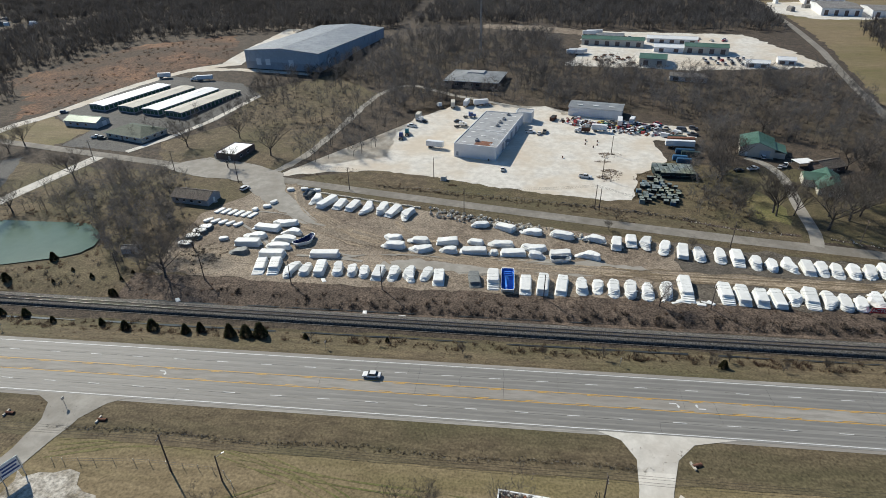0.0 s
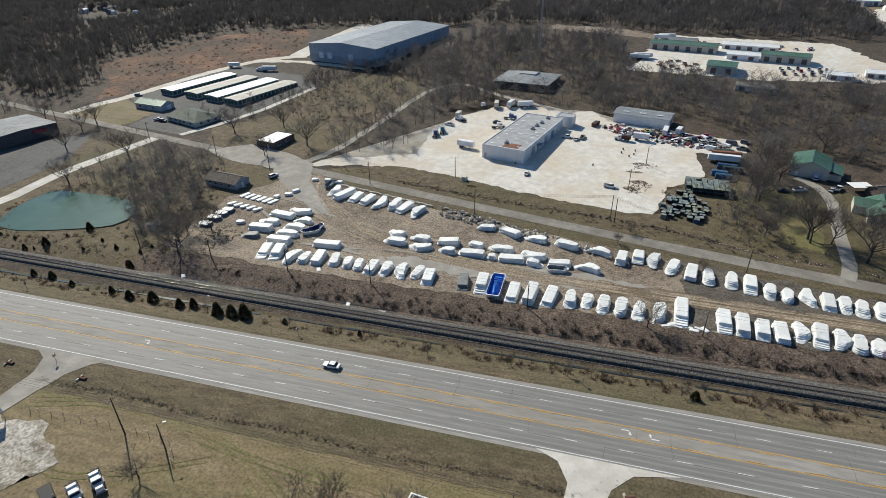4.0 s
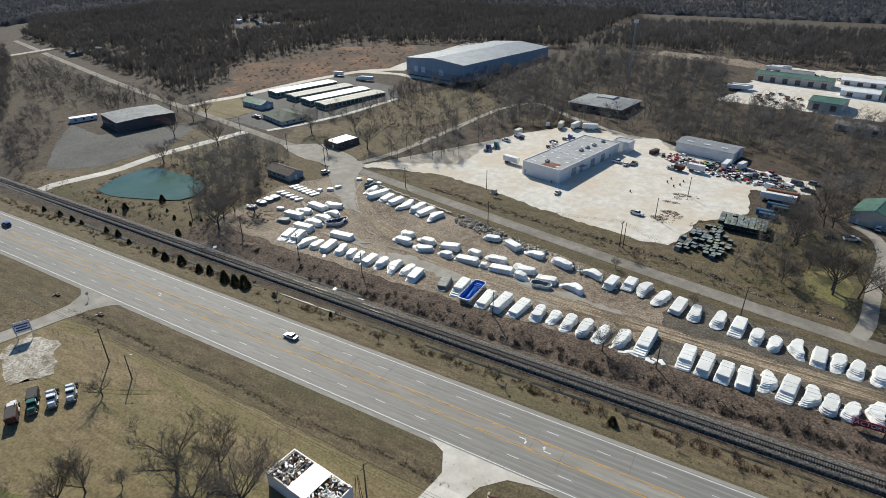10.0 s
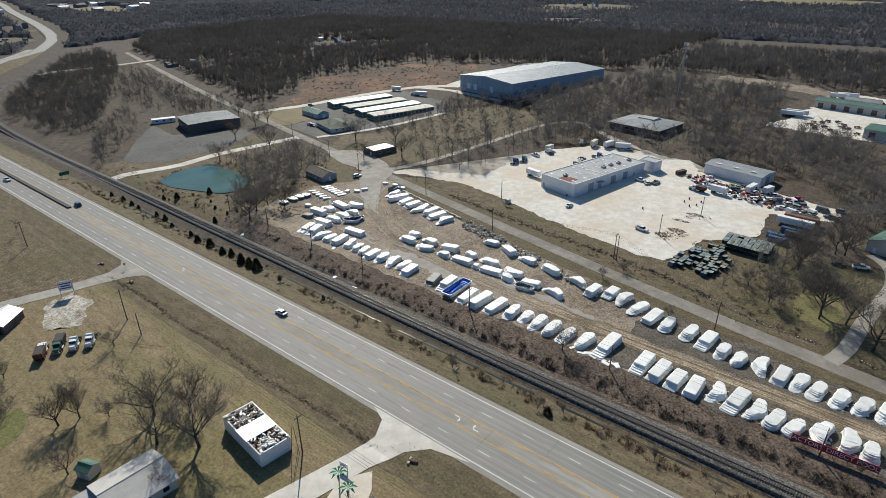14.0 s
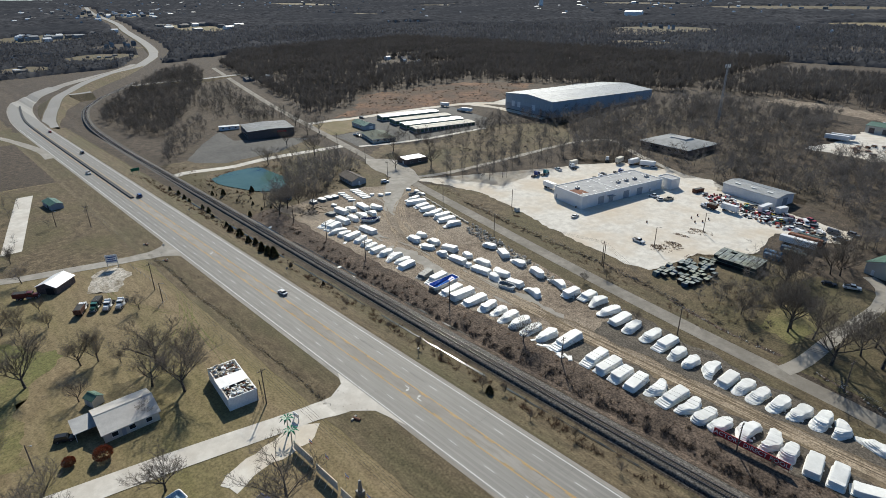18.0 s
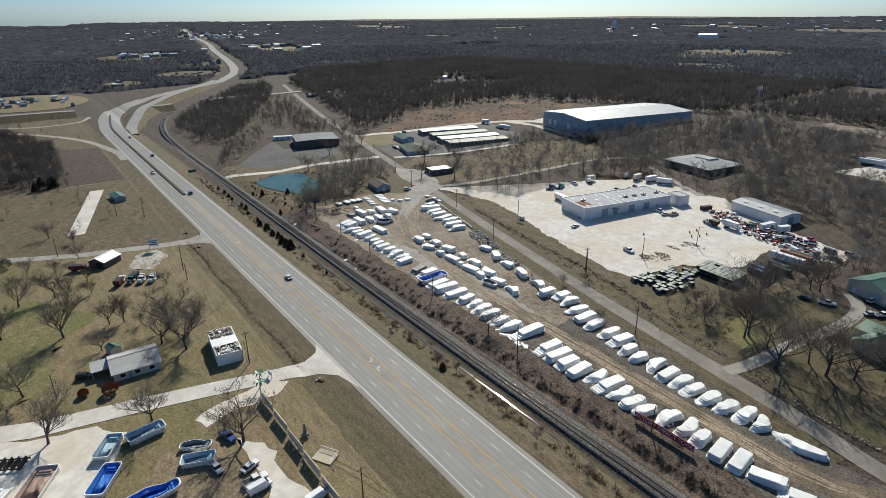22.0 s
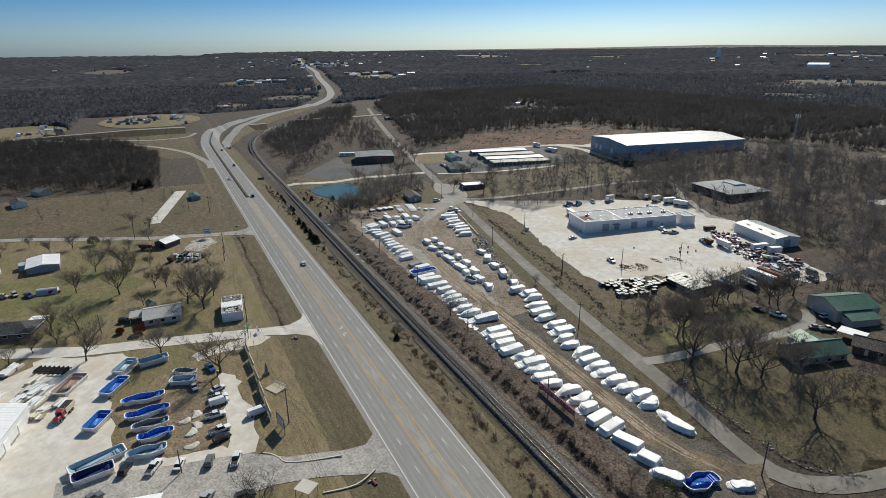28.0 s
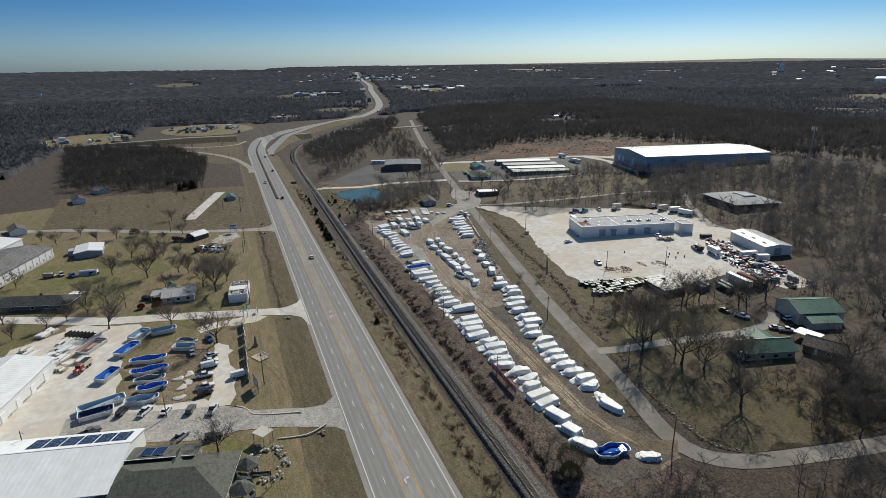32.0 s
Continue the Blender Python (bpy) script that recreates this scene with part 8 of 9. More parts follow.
scatter("woodland", NEAR_PROTO, fill(EAST_WOOD, 24, 5, [(120, 283, 14), (143, 262, 9), (152, 397, 9)]), (0.5, 1.4), "hazed_twig", "dense bare woodland east of the yards", "woodland", 5)
WEST_WOOD = [[(-348, 180), (-375, 160), (-461, 158), (-540, 188), (-600, 222), (-650, 255), (-749, 308), (-790, 372), (-686, 350), (-560, 292), (-441, 232)]]
scatter("woodland", MID_PROTO, fill(WEST_WOOD, 18, 6), (0.6, 1.35), "twig", "dense dark woodland beside the railway", "woodland", 6)
OPEN_WOOD = [[(-441, 232), (-560, 292), (-600, 332), (-395, 288), (-322, 268), (-352, 232)], [(-348, 182), (-290, 152), (-262, 148), (-284, 172), (-346, 212), (-400, 226)]]
sheet("grass_field", [(-330, 236), (-322, 268), (-395, 288), (-600, 342), (-690, 352), (-441, 226), (-360, 196), (-300, 156), (-262, 146), (-284, 174), (-346, 214)], "wood_floor", 0.05, "rough olive grass with single bare trees", "field", ragged=2)
scatter("woodland", MID_PROTO, fill(OPEN_WOOD[:1], 62, 72), (0.5, 1.2), "twig", "single bare trees in rough grass", "woodland", 72)
scatter("woodland", MID_PROTO, fill(OPEN_WOOD[1:], 26, 73), (0.6, 1.1), "twig", "bare trees between railway and car park", "woodland", 73)
SOUTH_WOOD = [[(-256, 48), (-288, -62), (-600, -124), (-560, -10), (-422, 50)]]
scatter("woodland", MID_PROTO, fill(SOUTH_WOOD, 17, 7), (0.8, 1.3), "twig", "dense block of bare woodland south of the highway", "woodland", 7)
sheet("wood_floor", NORTH_WOOD[0], "wood_floor", 0.03, "brown leaf and grass floor of the wood", "ground", ragged=3)
sheet("wood_floor", EAST_WOOD[0], "wood_floor", 0.03, "brown leaf and grass floor of the wood", "ground", ragged=3)
NW_WOOD = [[(-780, 415), (-562, 362), (-395, 318), (-318, 300), (-332, 352), (-385, 396), (-340, 500), (-268, 545), (-206, 560), (-112, 575), (-112, 900), (-900, 900), (-900, 500)]]
VILLAGE = [(-513, 560, 34), (-560, 590, 26), (-470, 600, 24), (-600, 640, 26), (-560, 392, 20), (-610, 355, 24)]
scatter("woodland", FAR_PROTO, fill(NW_WOOD, 24, 8, VILLAGE), (0.9, 1.4), "twig", "wide bare woodland behind the sedge field", "woodland", 8)
NE_WOOD = [[(-99, 591.3), (-29.4, 610.2), (39.6, 585.2), (201.6, 563.9), (243.5, 570), (287.5, 792.7), (-94.3, 792.7)], [(309, 585.2), (383.3, 624.9), (395.8, 585.2), (482.9, 554.6), (517.8, 418.1), (298.8, 418.1), (267.1, 434.6)]]
scatter("woodland", FAR_PROTO, fill(NE_WOOD, 26, 9), (0.8, 1.3), "hazed_twig", "bare woodland beyond the far depot", "woodland", 9)
BRUSH = [brush_clump(130 + i, 34, 0.05) for i in range(5)]
r = np.random.RandomState(3)
verge = np.c_[r.uniform(-240, 330, 620), 122.5 + np.abs(r.normal(0, 3.0, 620))]
scatter("brush", BRUSH, verge[verge[:, 1] < 129], (0.6, 1.7), "scrub", "russet brush along the railway ditch", "brush", 11)
bank = np.c_[r.uniform(-130, 330, 180), r.uniform(139.5, 150.5, 180)]
scatter("brush", BRUSH, bank, (0.4, 1.1), "scrub", "low dark brush on the railway bank", "brush", 12)
bank2 = np.c_[r.uniform(-60, 330, 320), r.normal(141.8, 0.8, 320)]
scatter("brush", BRUSH, bank2, (0.8, 1.8), "bark", "dark brush along the north ditch", "brush", 13)
reed = np.c_[r.uniform(-110, 28, 1500), np.zeros(1500)]
reed[:, 1] = 85.4 + 0.5 * np.sin(reed[:, 0] * 0.13) + r.normal(0, 0.5, 1500)
scatter("brush", BRUSH, reed[:760], (0.18, 0.46), "bark", "dark weeds along the roadside ditch", "brush", 30)
scatter("reeds", BRUSH, reed[820:], (0.15, 0.42), "stone", "pale dry reeds in the roadside ditch", "reeds", 14)
strip = np.c_[r.uniform(-100, 90, 420), np.zeros(420)]
strip[:, 1] = 211 - 0.225 * strip[:, 0] + r.normal(7, 1.6, 420)
scatter("brush", BRUSH, strip[:300], (0.25, 0.9), "scrub", "brush along the back road ditch", "brush", 15)
yardb = fill([[(40, 240), (48, 243), (50, 252), (42, 254)], [(42, 268), (52, 271), (54, 276), (44, 276)], [(50, 240), (60, 240), (62, 252), (56, 252)]], 2.2, 16)
scatter("weeds", BRUSH, yardb, (0.4, 0.9), "scrub", "dry weeds growing through the yard", "weeds", 16)
under = np.concatenate([fill(EAST_WOOD, 30, 17, [(120, 283, 14)]), fill(POND_WOOD, 30, 18), fill(TRACK_WOOD[1:], 60, 19), fill([[(-215, 150), (-130, 142), (-130, 152), (-160, 152), (-200, 146)], [(84, 200), (100, 198), (98, 214), (88, 240)]], 22, 20)])
scatter("undergrowth", BRUSH, under, (0.6, 1.8), "twig", "tangled bare undergrowth", "brush", 17)
wet = fill([[(-118, 158), (-106, 158), (-104, 172), (-112, 178), (-122, 172)]], 1.2, 21)
scatter("brush_heap", BRUSH, wet, (0.3, 0.9), "bark", "heap of cut brush and soil beside the lot", "brush", 21)


# evergreens and bushes
def cedar_mesh(seed):
    r = random.Random(seed)
    V, F = [], []
    for i in range(1000):
        z = r.random() ** 1.2
        rad = 0.42 * (1 - z) ** 0.7 * math.sqrt(r.uniform(0.05, 1.1)) + 0.03
        a = r.uniform(0, 6.283)
        p = Vector((math.cos(a) * rad, math.sin(a) * rad, 0.06 + z * 0.94))
        d = Vector((math.cos(a) * 0.10, math.sin(a) * 0.10, r.uniform(0.02, 0.14)))
        s = d.cross(Vector((r.uniform(-1, 1), r.uniform(-1, 1), r.uniform(-1, 1)))).normalized() * 0.06
        n = len(V)
        V += [p - s, p + s, p + d]
        F.append((n, n + 1, n + 2))
    return np_mesh("foliage", V, F)


CEDARS = [cedar_mesh(i) for i in range(3)]
for me in CEDARS:
    me.materials.append(M["cedar"])
stem = rod(bmesh.new(), (0, 0, -0.05), (0, 0, 0.9), 0.03, 0.01, 5)
stem_me = bpy.data.meshes.new("trunk")
stem.to_mesh(stem_me)
stem_me.materials.append(M["bark"])


def cedar(x, y, h):
    h *= 0.78
    r = random.Random(int(x * 31 + y))
    t = thing("cedar", x, y, 0, "dark green cone-shaped cedar", "cedar", "cedars")
    t.matrix_world = pose(x, y, gz(x, y), 0, 0, r.uniform(0, 360)) @ Matrix.Diagonal((h * r.uniform(0.8, 1.1), h * r.uniform(0.8, 1.1), h, 1))
    part("trunk", stem_me, None, t)
    part("foliage", CEDARS[r.randrange(3)], None, t)


SHRUBS = ((-174.8, 147.5, 1.7), (-174.9, 143.1, 1.4), (-155.1, 146.3, 1.6), (-152.9, 153.4, 1.7), (-143.3, 149.8, 2.1), (-132.3, 149.3, 1.9), (-130.9, 153.9, 1.6), (-169.2, 153.2, 1.5), (-131.6, 142.0, 2.6), (-124.1, 126.5, 2.2), (-188, 147, 1.6), (-196, 148, 1.4))
for x, y, h in ((-115, 124, 4), (-107, 125, 4.5), (-96.1, 124, 4), (-92.2, 125.5, 4), (-82.1, 123.5, 5.5), (-77.4, 124, 5), (-73.3, 124.5, 6), (-151, 128.5, 3.5), (-159, 128.5, 3), (-183, 128, 3), (-193, 128.5, 3), (-130, 141.5, 3.5), (55.2, 121.5, 3.2), (-205, 128, 2.8), (-176, 128, 2.4), (-60, 125, 2.2), (-36, 125.5, 2), (-140, 126, 2.6), (-124, 126, 3)):
    cedar(x, y, h)
for x, y, h in SHRUBS:
    cedar(x, y, h)
for x, y, h in ((-300, 20, 8), (-268, 40, 9), (-274, 34, 8), (-262, 30, 7), (-165, 160, 4), (-172, 146, 4), (-178, 142, 3)):
    cedar(x, y, h)


def leaf_bush(x, y, w, mat, label):
    r = random.Random(int(x * 7))
    V, F = [], []
    for i in range(2600):
        a, b = r.uniform(0, 6.283), r.uniform(-0.2, 1)
        q = math.sqrt(max(0, 1 - b * b)) if b > 0 else 1
        p = Vector((math.cos(a) * q * w / 2, math.sin(a) * q * w / 2, w * 0.35 + b * w * 0.45)) * r.uniform(0.75, 1.08)
        s = Vector((r.uniform(-1, 1), r.uniform(-1, 1), r.uniform(-1, 1))).normalized() * 0.16
        e = s.orthogonal().normalized() * 0.2
        n = len(V)
        V += [p - s, p + s, p + e]
        F.append((n, n + 1, n + 2))
    t = thing("bush", x, y, 0, label, "bush")
    part("foliage", np_mesh("foliage", V, F), mat, t)
    part("stem", rod(bmesh.new(), (0, 0, -0.1), (0, 0, w * 0.6), 0.12, 0.05, 5), "bark", t)


leaf_bush(8.6, 35.8, 4.2, "red_bush", "round rust-red leafy bush by the side road")
leaf_bush(5.3, 29.2, 2.8, "red_bush", "small rust-red leafy bush by the side road")
leaf_bush(158.6, 147.6, 7.5, "cedar", "broad dark evergreen bush at the lot's end")
leaf_bush(162.5, 144.8, 5.5, "cedar", "broad dark evergreen bush at the lot's end")
leaf_bush(-122, 12, 6, "cedar", "broad dark evergreen bush beside the lane")


# far woods to the horizon
FIELDS = ((-590, 1500, 130, 110), (-430, 1085, 75, 60), (-1650, 720, 190, 75), (-1700, 340, 130, 110), (-650, 2800, 420, 200), (-800, 45, 105, 75), (-1010, 190, 60, 40), (-964, 2010, 60, 60), (-720, -120, 90, 60), (-1300, 1250, 60, 90), (-1900, 1500, 150, 90), (-150, 1900, 200, 120), (300, 1700, 220, 140), (-2500, 760, 260, 120), (-2300, 2300, 160, 120), (-1100, 330, 90, 60), (-1290, 420, 80, 60), (-3000, 1900, 300, 150), (-1500, 3000, 300, 150), (-2600, -100, 240, 90))


def clear_of(X, Y):
    """True where neither fields, roads nor the near plan lie."""
    ok = ~(((X > -640) & (X < 440) & (Y > -130) & (Y < 905)) | ((X > -900) & (X < -600) & (Y > -60) & (Y < 905)) | ((X > -200) & (Y < 60)))
    for cx, cy, a, b in FIELDS:
        ok &= ((X - cx) / a) ** 2 + ((Y - cy) / b) ** 2 > 1
    for line, w in ((TOWN_ROAD, 30), ([(269, 560), (300, 800), (420, 1300), (520, 1800)], 24), ([(-562, 342), (-760, 395), (-900, 430)], 20)):
        for px, py in smooth_line(line, 25):
            ok &= (X - px) ** 2 + (Y - py) ** 2 > w * w
    return ok


def far_z(X, Y):
    R = np.hypot(X - 100, Y - 50)
    return np.interp(Y, GROUND_Y, GROUND_Z) + 83.0 * (np.maximum(R - 1400, 0) / 3300) ** 1.15


def far_woods():
    rings, steps = 230, 820
    r = np.random.RandomState(6)
    rad = 520 * (4680 / 520) ** (np.arange(rings) / (rings - 1))
    ang = np.radians(np.linspace(-10, 215, steps))
    R, A = np.meshgrid(rad, ang, indexing="ij")
    R = R + r.uniform(-0.45, 0.45, R.shape) * R * 0.0095
    X, Y = 100 + R * np.cos(A), 50 + R * np.sin(A)
    lump = np.array([noise.noise(Vector((x * 0.004, y * 0.004, 0))) + 0.6 * noise.noise(Vector((x * 0.0013, y * 0.0013, 7))) for x, y in zip(X.ravel(), Y.ravel())]).reshape(X.shape)
    wood = (lump > -0.66) & clear_of(X, Y)
    canopy = np.where(R < 1750, 3.5, 7.5)
    Z = np.where(wood, far_z(X, Y) + canopy + r.uniform(-2.6, 2.6, X.shape) + 3 * lump, far_z(X, Y) - 4)
    i, j = np.meshgrid(np.arange(rings - 1), np.arange(steps - 1), indexing="ij")
    a = (i * steps + j).ravel()
    F = np.c_[a, a + steps, a + steps + 1, a + 1]
    keep = wood.ravel()[F].any(1)
    tagged(part("far_woods", np_mesh("far_woods", np.c_[X.ravel(), Y.ravel(), Z.ravel()], F[keep]), "far_woods"), "endless dark bare woods reaching the horizon, haze-blue put into the colour", "woodland", "", "stuff")
    # single crowns over the nearer part
    n = 52000
    ra = np.sqrt(r.uniform(560 ** 2, 1800 ** 2, n))
    an = np.radians(r.uniform(62, 205, n))
    x, y = 100 + ra * np.cos(an), 50 + ra * np.sin(an)
    ok = clear_of(x, y) & (r.uniform(size=n) < 1.25 - ra / 2600)
    x, y = x[ok], y[ok]
    z = far_z(x, y)
    AV, AF, m = [], [], 0
    for px, py, pz, k, a, sc in zip(x, y, z, r.randint(0, 5, len(x)), r.uniform(0, 6.283, len(x)), r.uniform(0.75, 1.35, len(x))):
        V, Fc = TUFT_PROTO[k]
        c, d = math.cos(a) * sc, math.sin(a) * sc
        AV.append(np.c_[V[:, 0] * c - V[:, 1] * d + px, V[:, 0] * d + V[:, 1] * c + py, V[:, 2] * sc + pz])
        AF.append(Fc + m)
        m += len(V)
    tagged(part("far_crowns", np_mesh("far_crowns", np.concatenate(AV), np.concatenate(AF)), "hazed_far_twig"), "bare crowns of the wide woods, haze mixed into their blue-grey", "woodland", "", "stuff")


far_woods()


def far_fields():
    """Pale clearings and pastures among the far woods."""
    for k, (cx, cy, a, b) in enumerate(FIELDS):
        v = [(cx, cy)] + [(cx + a * 0.98 * math.cos(t * 0.2618), cy + b * 0.98 * math.sin(t * 0.2618)) for t in range(24)]
        me = np_mesh("far_field", [(x, y, float(far_z(np.array(x), np.array(y))) + 0.5) for x, y in v], [(0, i + 1, (i + 1) % 24 + 1) for i in range(24)])
        tagged(part("far_field", me, ("verge", "grass", "lawn")[k % 3]), "dry pasture among the far woods", "field", "", "structure")


far_fields()


def town():
    r = random.Random(9)
    groups = {"roof_white": [], "shingle_grey": [], "roof_galv": []}
    spots = [(-2500, 760, 240, 70, 18), (-2900, 500, 500, 60, 15), (-800, 45, 48, 34, 9), (-720, -120, 45, 16, 9), (-1650, 720, 110, 14, 26), (-1700, 340, 80, 16, 24), (-1010, 190, 26, 4, 16), (-513, 570, 26, 10, 8), (-575, 620, 24, 8, 8), (-585, 372, 14, 5, 12), (-3000, 1900, 500, 40, 16), (-2000, 1800, 400, 22, 12), (-2600, -100, 500, 30, 14), (-1100, 2600, 500, 36, 14), (-1500, 3200, 700, 60, 22), (-430, 1085, 40, 5, 9), (-590, 1500, 60, 5, 9), (-1300, 1250, 45, 9, 9), (200, 2600, 700, 40, 16), (300, 1700, 120, 10, 10), (-350, 3000, 600, 40, 18), (-1290, 420, 40, 6, 10), (-1100, 330, 40, 5, 10), (-3600, 1200, 500, 50, 16), (330, 720, 60, 6, 9)]
    for cx, cy, sp, n, size in spots:
        for i in range(n):
            x, y = cx + r.gauss(0, sp) * 0.7, cy + r.gauss(0, sp) * 0.7
            d = math.hypot(x - 100, y - 50)
            if d < 480 or d > 4300:
                continue
            s = size * r.uniform(0.5, 1.15)
            z = gz(x, y) + far_rise(x, y)
            hgt = r.uniform(3.5, 5.5) + (0 if d < 1300 else 6)
            groups[r.choice(("roof_white", "shingle_grey", "roof_galv", "shingle_grey"))].append((x, y, z, s, s * r.uniform(0.4, 0.7), hgt, r.choice((10, 100, 20, 95))))
    # white dome and a pale water tower on the skyline
    groups["roof_white"] += [(-964, 2010, gz(0, 2010) + far_rise(-964, 2010), 60, 40, 20, 20), (-1720, 2466, gz(0, 2466) + far_rise(-1720, 2466), 14, 12, 46, 0)]
    for mat, rows in groups.items():
        bm = bmesh.new()
        for x, y, z, a, b, h, rz in rows:
            bb = bmesh.new()
            prism(bb, [(-b / 2, -1), (b / 2, -1), (b / 2, h * 0.75), (0, h), (-b / 2, h * 0.75)], -a / 2, a / 2, "x")
            bmesh.ops.transform(bb, matrix=pose(x, y, z, 0, 0, rz), verts=bb.verts)
            me = bpy.data.meshes.new("tmp")
            bb.to_mesh(me)
            bb.free()
            bm.from_mesh(me)
            bpy.data.meshes.remove(me)
        tagged(part("distant_town", bm, mat), "small roofs of the distant town among woods", "town", "", "stuff")


town()


# ---- back road: fence, stone drain, thickets ----
def wire_fence(points, h, label, step=3.0, mat="pole_wood"):
    """Posts and two wires along a line on the ground."""
    x0, y0 = points[0]
    t = thing("wire_fence", x0, y0, 0, label, "fence")
    line = smooth_line(points, step)
    at = [Vector((x - x0, y - y0, gz(x, y) - gz(x0, y0))) for x, y in line]
    for p in at:
        part("post", rod(bmesh.new(), p + Vector((0, 0, -0.2)), p + Vector((0, 0, h)), 0.06, 0.06, 5), mat, t)
    for z in (h * 0.5, h * 0.9):
        b = bmesh.new()
        for p, q in zip(at, at[1:]):
            rod(b, p + Vector((0, 0, z)), q + Vector((0, 0, z)), 0.018, 0.018, 3)
        tagged(part("wire", b, "galv", t, "thin steel wire"), kind="stuff")


wire_fence([(-50, 228), (-5.5, 221), (32, 214.5), (56, 209.5), (71, 206)], 1.5, "sagging wire fence on wooden posts along the yard")
wire_fence([(119, 196), (137, 191.5), (151, 190.2), (164, 190), (170, 195)], 1.1, "old wire fence above the stone drain")
rr = np.random.RandomState(41)


def along(points, n, sigma):
    """Random points near a line."""
    line = np.array(smooth_line(points, 1.0))
    return line[rr.randint(0, len(line), n)] + rr.normal(0, sigma, (n, 2))


YARD_FENCE = [(-60, 229.5), (-5.5, 220), (32, 215.5), (56, 210.5), (71, 206)]
scatter("brush", BRUSH, along(YARD_FENCE, 420, 0.8), (0.25, 0.8), "bark", "dark tangled brush along the yard fence", "brush", 42)
DRAIN = [(66, 207), (84, 201), (97, 198.5), (106, 198)]
DRAIN_E = [(117, 196), (127, 192.5), (137, 190), (151, 188.6), (163, 188), (170, 191.5), (176, 198)]
sheet("drain", ribbon(smooth_line(DRAIN, 2), 1.1), "bank", 0.12, "dark stone-lined roadside drain", "drain", ragged=0.4)
sheet("drain", ribbon(smooth_line(DRAIN_E, 2), 1.1), "bank", 0.12, "dark stone-lined roadside drain", "drain", ragged=0.4)
stones = thing("drain_stones", 120, 194, 0, "line of rough stones edging the roadside drain", "stones", z=0)
for i, (x, y) in enumerate(np.concatenate([along(DRAIN, 45, 0.5), along(DRAIN_E, 95, 0.5)])):
    ob = part("stone", BOULDERS[i % 6], None, stones)
    s = rr.uniform(0.25, 0.7)
    ob.matrix_world = pose(x, y, gz(x, y) + 0.12 + 0.15 * s, 0, 0, rr.uniform(0, 360)) @ Matrix.Diagonal((s, s * 0.7, s * 0.6, 1))
scatter("brush", BRUSH, np.concatenate([along(DRAIN, 90, 0.6), along(DRAIN_E, 180, 0.6)]), (0.2, 0.55), "bark", "dead weeds in the stone drain", "brush", 43)
THICKET = [[(72, 214), (80, 204), (92, 206), (98, 222), (94, 246), (100, 264), (92, 268), (84, 244), (70, 236)]]
scatter("thicket", NEAR_PROTO, fill(THICKET, 13, 44), (0.4, 0.85), "hazed_twig", "dense bare thicket beside the bins", "thicket", 44)
scatter("brush", BRUSH, fill(THICKET, 14, 45), (0.4, 1.0), "scrub", "russet brambles under the thicket", "brush", 45)
MOUNDS = ((41, 245.6, 3.4, 2.2, 260), (44.4, 253.2, 4.0, 2.2, 260), (45.8, 274.4, 4.6, 1.8, 220), (43.0, 264.4, 4.2, 1.1, 140), (57, 236, 2.0, 9.0, 200), (-27, 233, 2.2, 0.9, 60))
oval = np.concatenate([np.c_[cx + a * np.sqrt(rr.uniform(0, 1, n)) * np.cos(q), cy + b * np.sqrt(rr.uniform(0, 1, n)) * np.sin(q)] for cx, cy, a, b, n in MOUNDS for q in [rr.uniform(0, 6.283, n)]])
scatter("weeds", BRUSH, oval, (0.15, 0.5), "scrub", "low oval mounds of dry weeds in the yard", "weeds", 46)
for x, y, h in ((103, 213, 16), (91, 248, 14), (101, 267, 13), (123, 214, 14), (139, 229, 12), (88, 214, 9), (80, 222, 8)):
    tree(x, y, h, 3)
EDGE_WOOD = [[(166, 232), (182, 236), (190, 266), (160, 266), (148, 252)], [(186, 190), (330, 172), (330, 240), (200, 262)], [(176, 150), (330, 152), (330, 172), (190, 180), (178, 172)]]
scatter("woodland", NEAR_PROTO, fill(EDGE_WOOD, 24, 53), (0.7, 1.4), "twig", "bare trees and saplings by the bend of the back road", "woodland", 53)
scatter("undergrowth", BRUSH, fill(EDGE_WOOD, 14, 54), (0.4, 1.2), "scrub", "brown undergrowth at the wood's edge", "brush", 54)
for x, y, h in ((168, 228, 13), (180, 226, 13), (186, 250, 13)):
    tree(x, y, h)
SCRUB_WOOD = [[(140, 228), (152, 222), (166, 224), (176, 214), (180, 234), (172, 250), (150, 246)]]
scatter("thicket", NEAR_PROTO, fill(SCRUB_WOOD, 12, 58), (0.35, 0.95), "twig", "bare saplings beside the green roofed house", "thicket", 58)
scatter("brush", BRUSH, fill(SCRUB_WOOD, 5, 59), (0.4, 1.1), "scrub", "brown brambles under the saplings", "brush", 59)
LOT_END = [[(170, 152), (172, 172), (184, 176), (200, 174), (200, 152)]]
scatter("thicket", NEAR_PROTO, fill(LOT_END, 10, 62), (0.3, 0.7), "twig", "low bare scrub between lot and road bend", "thicket", 62)
# dark scrub heaps on the railway bank
heaps = np.concatenate([along([(-100, 146.5), (60, 144.2), (170, 143.4), (330, 143.4)], 200, 1.4), along([(100, 142.2), (330, 142.2)], 260, 0.7)])
scatter("brush", BRUSH, heaps, (0.5, 1.4), "litter", "dark bramble heaps on the railway bank", "brush", 47)
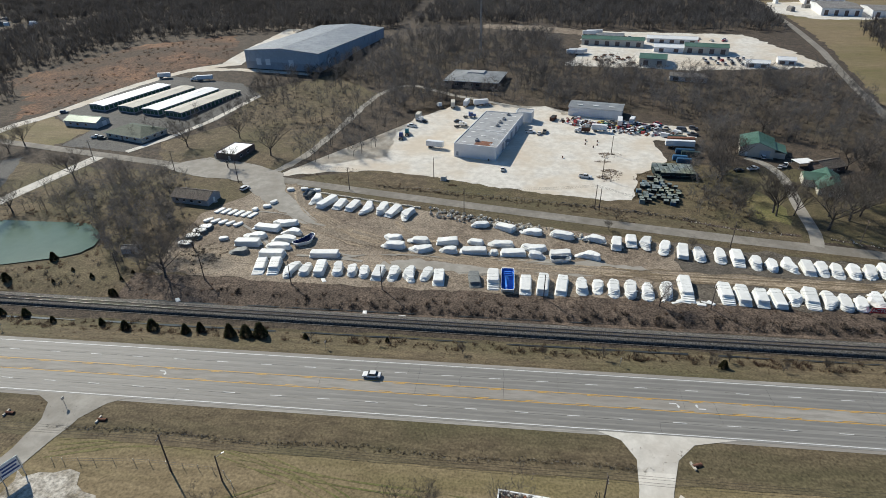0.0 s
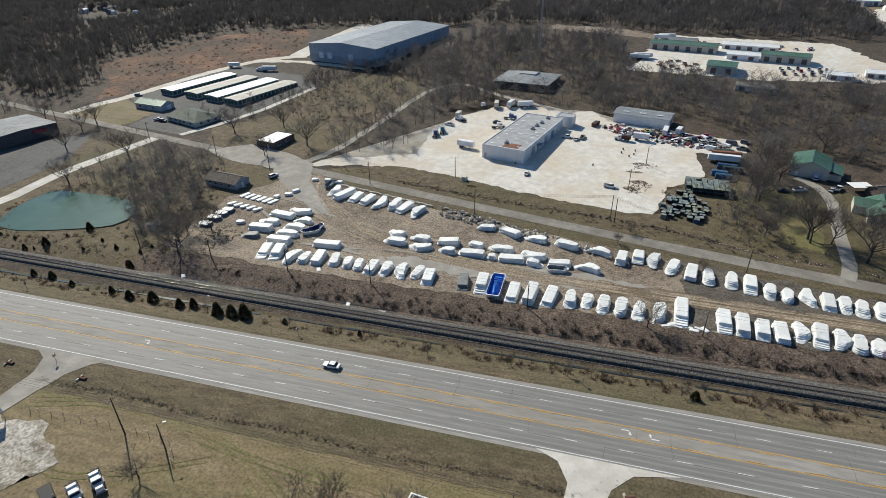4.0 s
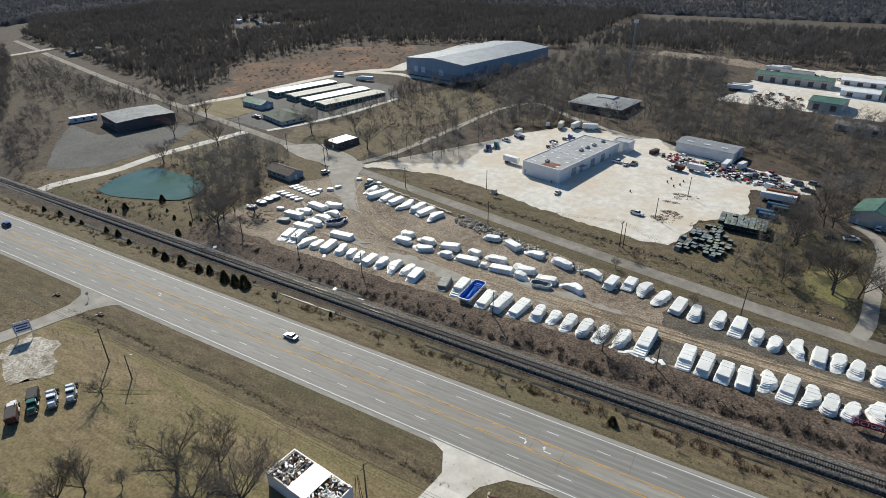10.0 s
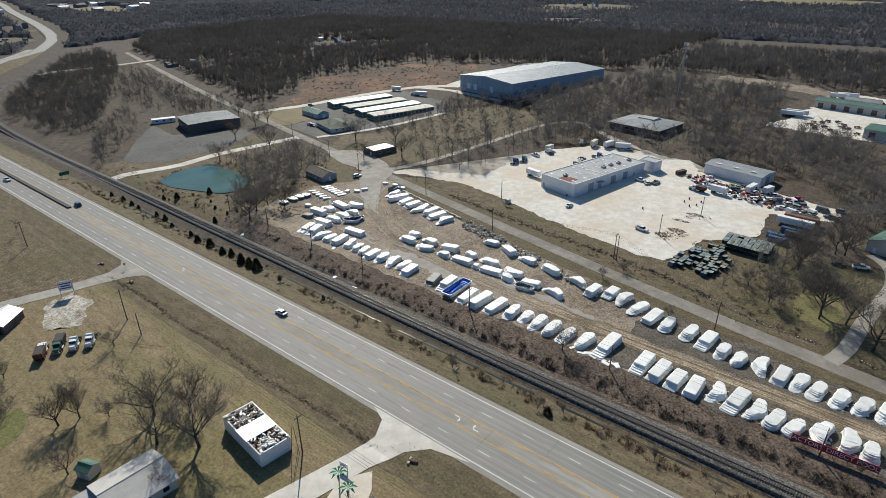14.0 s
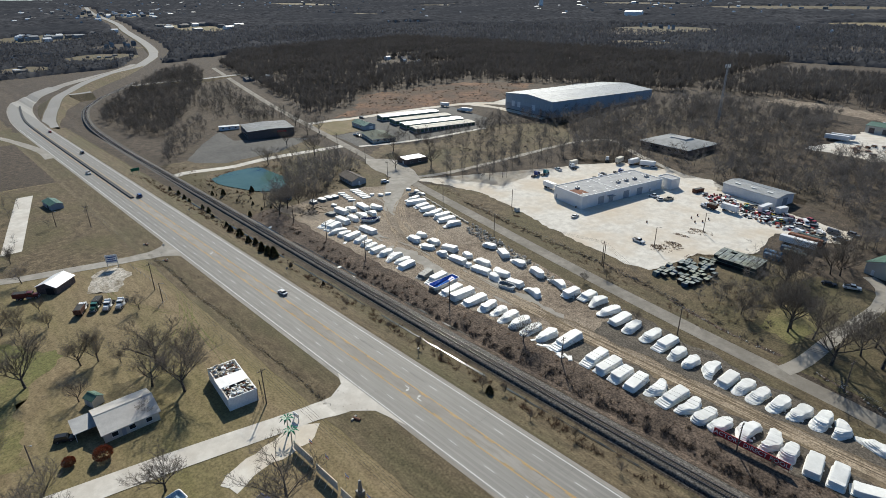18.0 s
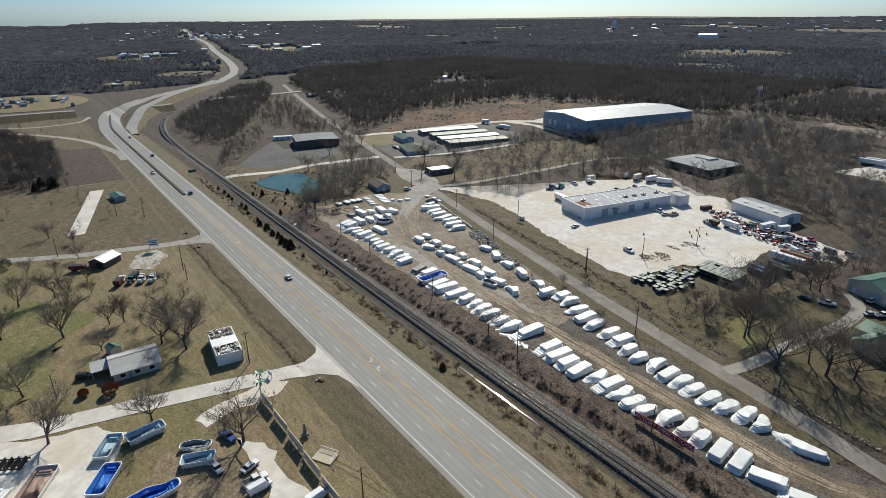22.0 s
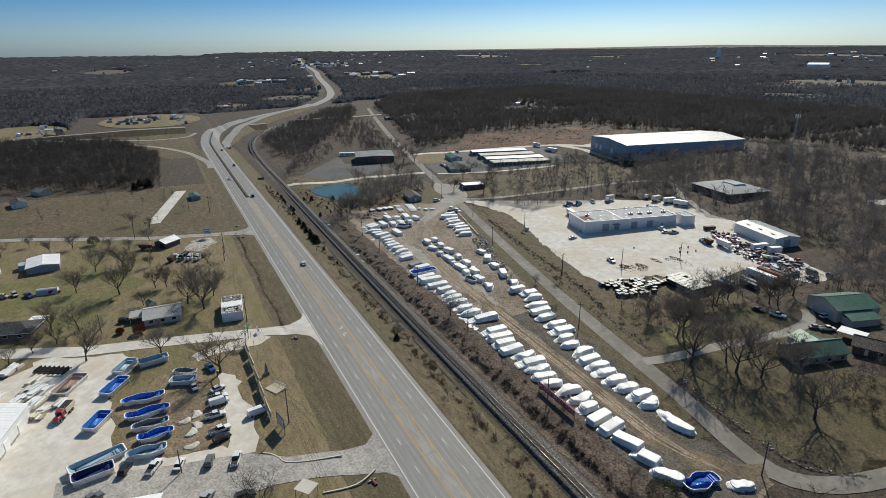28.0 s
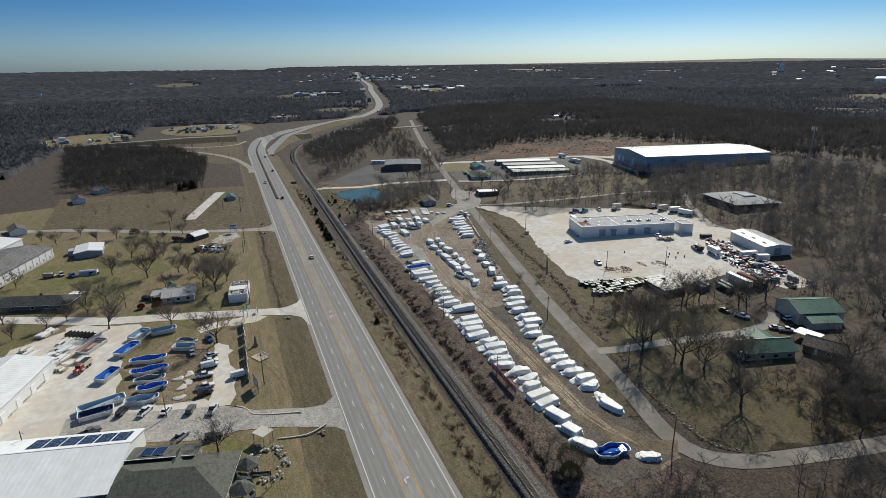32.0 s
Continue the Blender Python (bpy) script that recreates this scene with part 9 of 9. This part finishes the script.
# tussocks and clods that break up the verges and lawns
tuft = [brush_clump(150 + i, 12, 0.06) for i in range(3)]
spots = np.concatenate([np.c_[rr.uniform(-250, 320, 2600), rr.uniform(116.5, 126.5, 2600)], np.c_[rr.uniform(-120, 110, 700), rr.uniform(83, 92, 700)], along([(-92, 222.5), (-18, 206.5), (42, 194.6), (86, 186.8), (127, 180.4), (146, 176)], 900, 1.5), np.c_[rr.uniform(-120, 320, 1500), rr.uniform(147, 152, 1500)]])
scatter("tussocks", tuft, spots, (0.18, 0.5), "scrub", "dry grass tussocks on the verges", "tussocks", 48)
field = np.concatenate([fill([[(-250, -60), (-5, -40), (16, 60), (20, 84), (-250, 84)]], 14, 49), fill([[(30, 50), (100, 74), (104, 84), (30, 84)], [(122, 60), (150, 60), (150, 88), (124, 88)]], 12, 50), fill([[(118, 196), (165, 191), (178, 240), (150, 262), (128, 226)]], 4, 51)])
scatter("tussocks", tuft, field, (0.1, 0.3), "grass", "tufts of dry grass on the lawn", "tussocks", 52)
# loose pale slabs beside the lot
for x, y, a, L in ((50.2, 151.4, 20, 2.6), (53.2, 151.8, -15, 3.2), (56.6, 151.9, 8, 2.2), (59.5, 152.2, -20, 2.8), (46.8, 152.2, 60, 2.0), (-34, 138.2, 8, 2.4)):
    s = thing("pale_board", x, y, a, "pale loose board lying on the bank", "board", "loose boards", gz(x, y) + 0.05)
    part("board", abox(0, 0, 0, L, 0.9, 0.14, 0, 0.02), "wrap", s)
wire_fence([(-101, 75.2), (-91.6, 75.9), (-82.7, 76.6), (-71.4, 76.5), (-61.6, 75.5), (-57.4, 71)], 1.6, "wire mesh fence on thin posts across the lawn", 3.0, "galv")
for x, y, h in ((-14, 121, 4), (8, 123, 3.5), (24, 122, 4.5), (33, 124, 3), (52, 122, 5), (58, 125, 4), (70, 121, 3.5), (82, 124, 4.5), (96, 122, 4), (112, 123, 5), (128, 124, 3.5), (-38, 123, 3), (-58, 124, 3.5), (142, 122, 4), (160, 124, 5), (176, 122, 4), (150, 146, 5), (120, 148, 3.5)):
    tree(x, y, h)
# scrap beside the storage shed, and brush round the pond and the sedge
heap_poly = [[(26, 324), (37, 330), (52, 316), (70, 319), (86, 312), (84, 300), (66, 301), (50, 308), (30, 317)]]
for n, (m, colour, count) in enumerate((("letter", "white", 120), ("car_red", "red", 45), ("galv", "grey", 70), ("rust", "rusty", 60), ("black", "black", 60))):
    b = bmesh.new()
    for x, y in fill(heap_poly, 5.5, 80 + n)[:count]:
        box(b, x, y, gz(x, y) + 0.08, rr.uniform(0.6, 2.4), rr.uniform(0.4, 1.5), rr.uniform(0.3, 1.3), rr.uniform(0, 180), 0.0, rr.uniform(0.7, 1.0))
    tagged(part("scrap_heap", b, m), "jumbled " + colour + " scrap and old appliances", "scrap", "scrap beside the shed", "stuff")
ring = np.array([(-205, 152), (-213, 167), (-211, 183), (-203, 194), (-186, 192), (-168, 184), (-154, 172), (-160, 158), (-184, 149)])
scatter("brush", BRUSH, along([tuple(p) for p in ring] + [tuple(ring[0])], 260, 1.4), (0.4, 1.2), "scrub", "brown brush round the pond", "brush", 55)
scatter("woodland", NEAR_PROTO, along([(-208, 196), (-190, 198), (-170, 190), (-156, 178)], 34, 2.5), (0.6, 1.1), "hazed_twig", "bare trees on the far bank of the pond", "woodland", 56)
scatter("brush", BRUSH, fill([[(-300, 310), (-318, 350), (-370, 386), (-330, 490), (-262, 535), (-226, 460), (-262, 412), (-276, 372)]], 60, 57), (0.6, 1.8), "scrub", "low bushes in the sedge field", "brush", 57)
scatter("brush", BRUSH, fill([[(-255, 142), (-114, 142), (-118, 154), (-150, 152), (-186, 146), (-215, 150), (-240, 160)]], 9, 58), (0.3, 0.9), "scrub", "scattered weeds between pond and railway", "brush", 58)
scatter("woodland", NEAR_PROTO, np.concatenate([fill([[(-260, 60), (-260, -60), (-155, -45), (-118, 40), (-114, 80), (-200, 84)]], 700, 60), fill([[(-620, 80), (-420, 78), (-400, 56), (-505, -6), (-600, -30)]], 420, 61), fill([[(-480, 240), (-330, 260), (-300, 290), (-420, 290), (-560, 330)]], 60, 62)]), (0.5, 1.0), "twig", "single bare trees in the meadows", "woodland", 63)
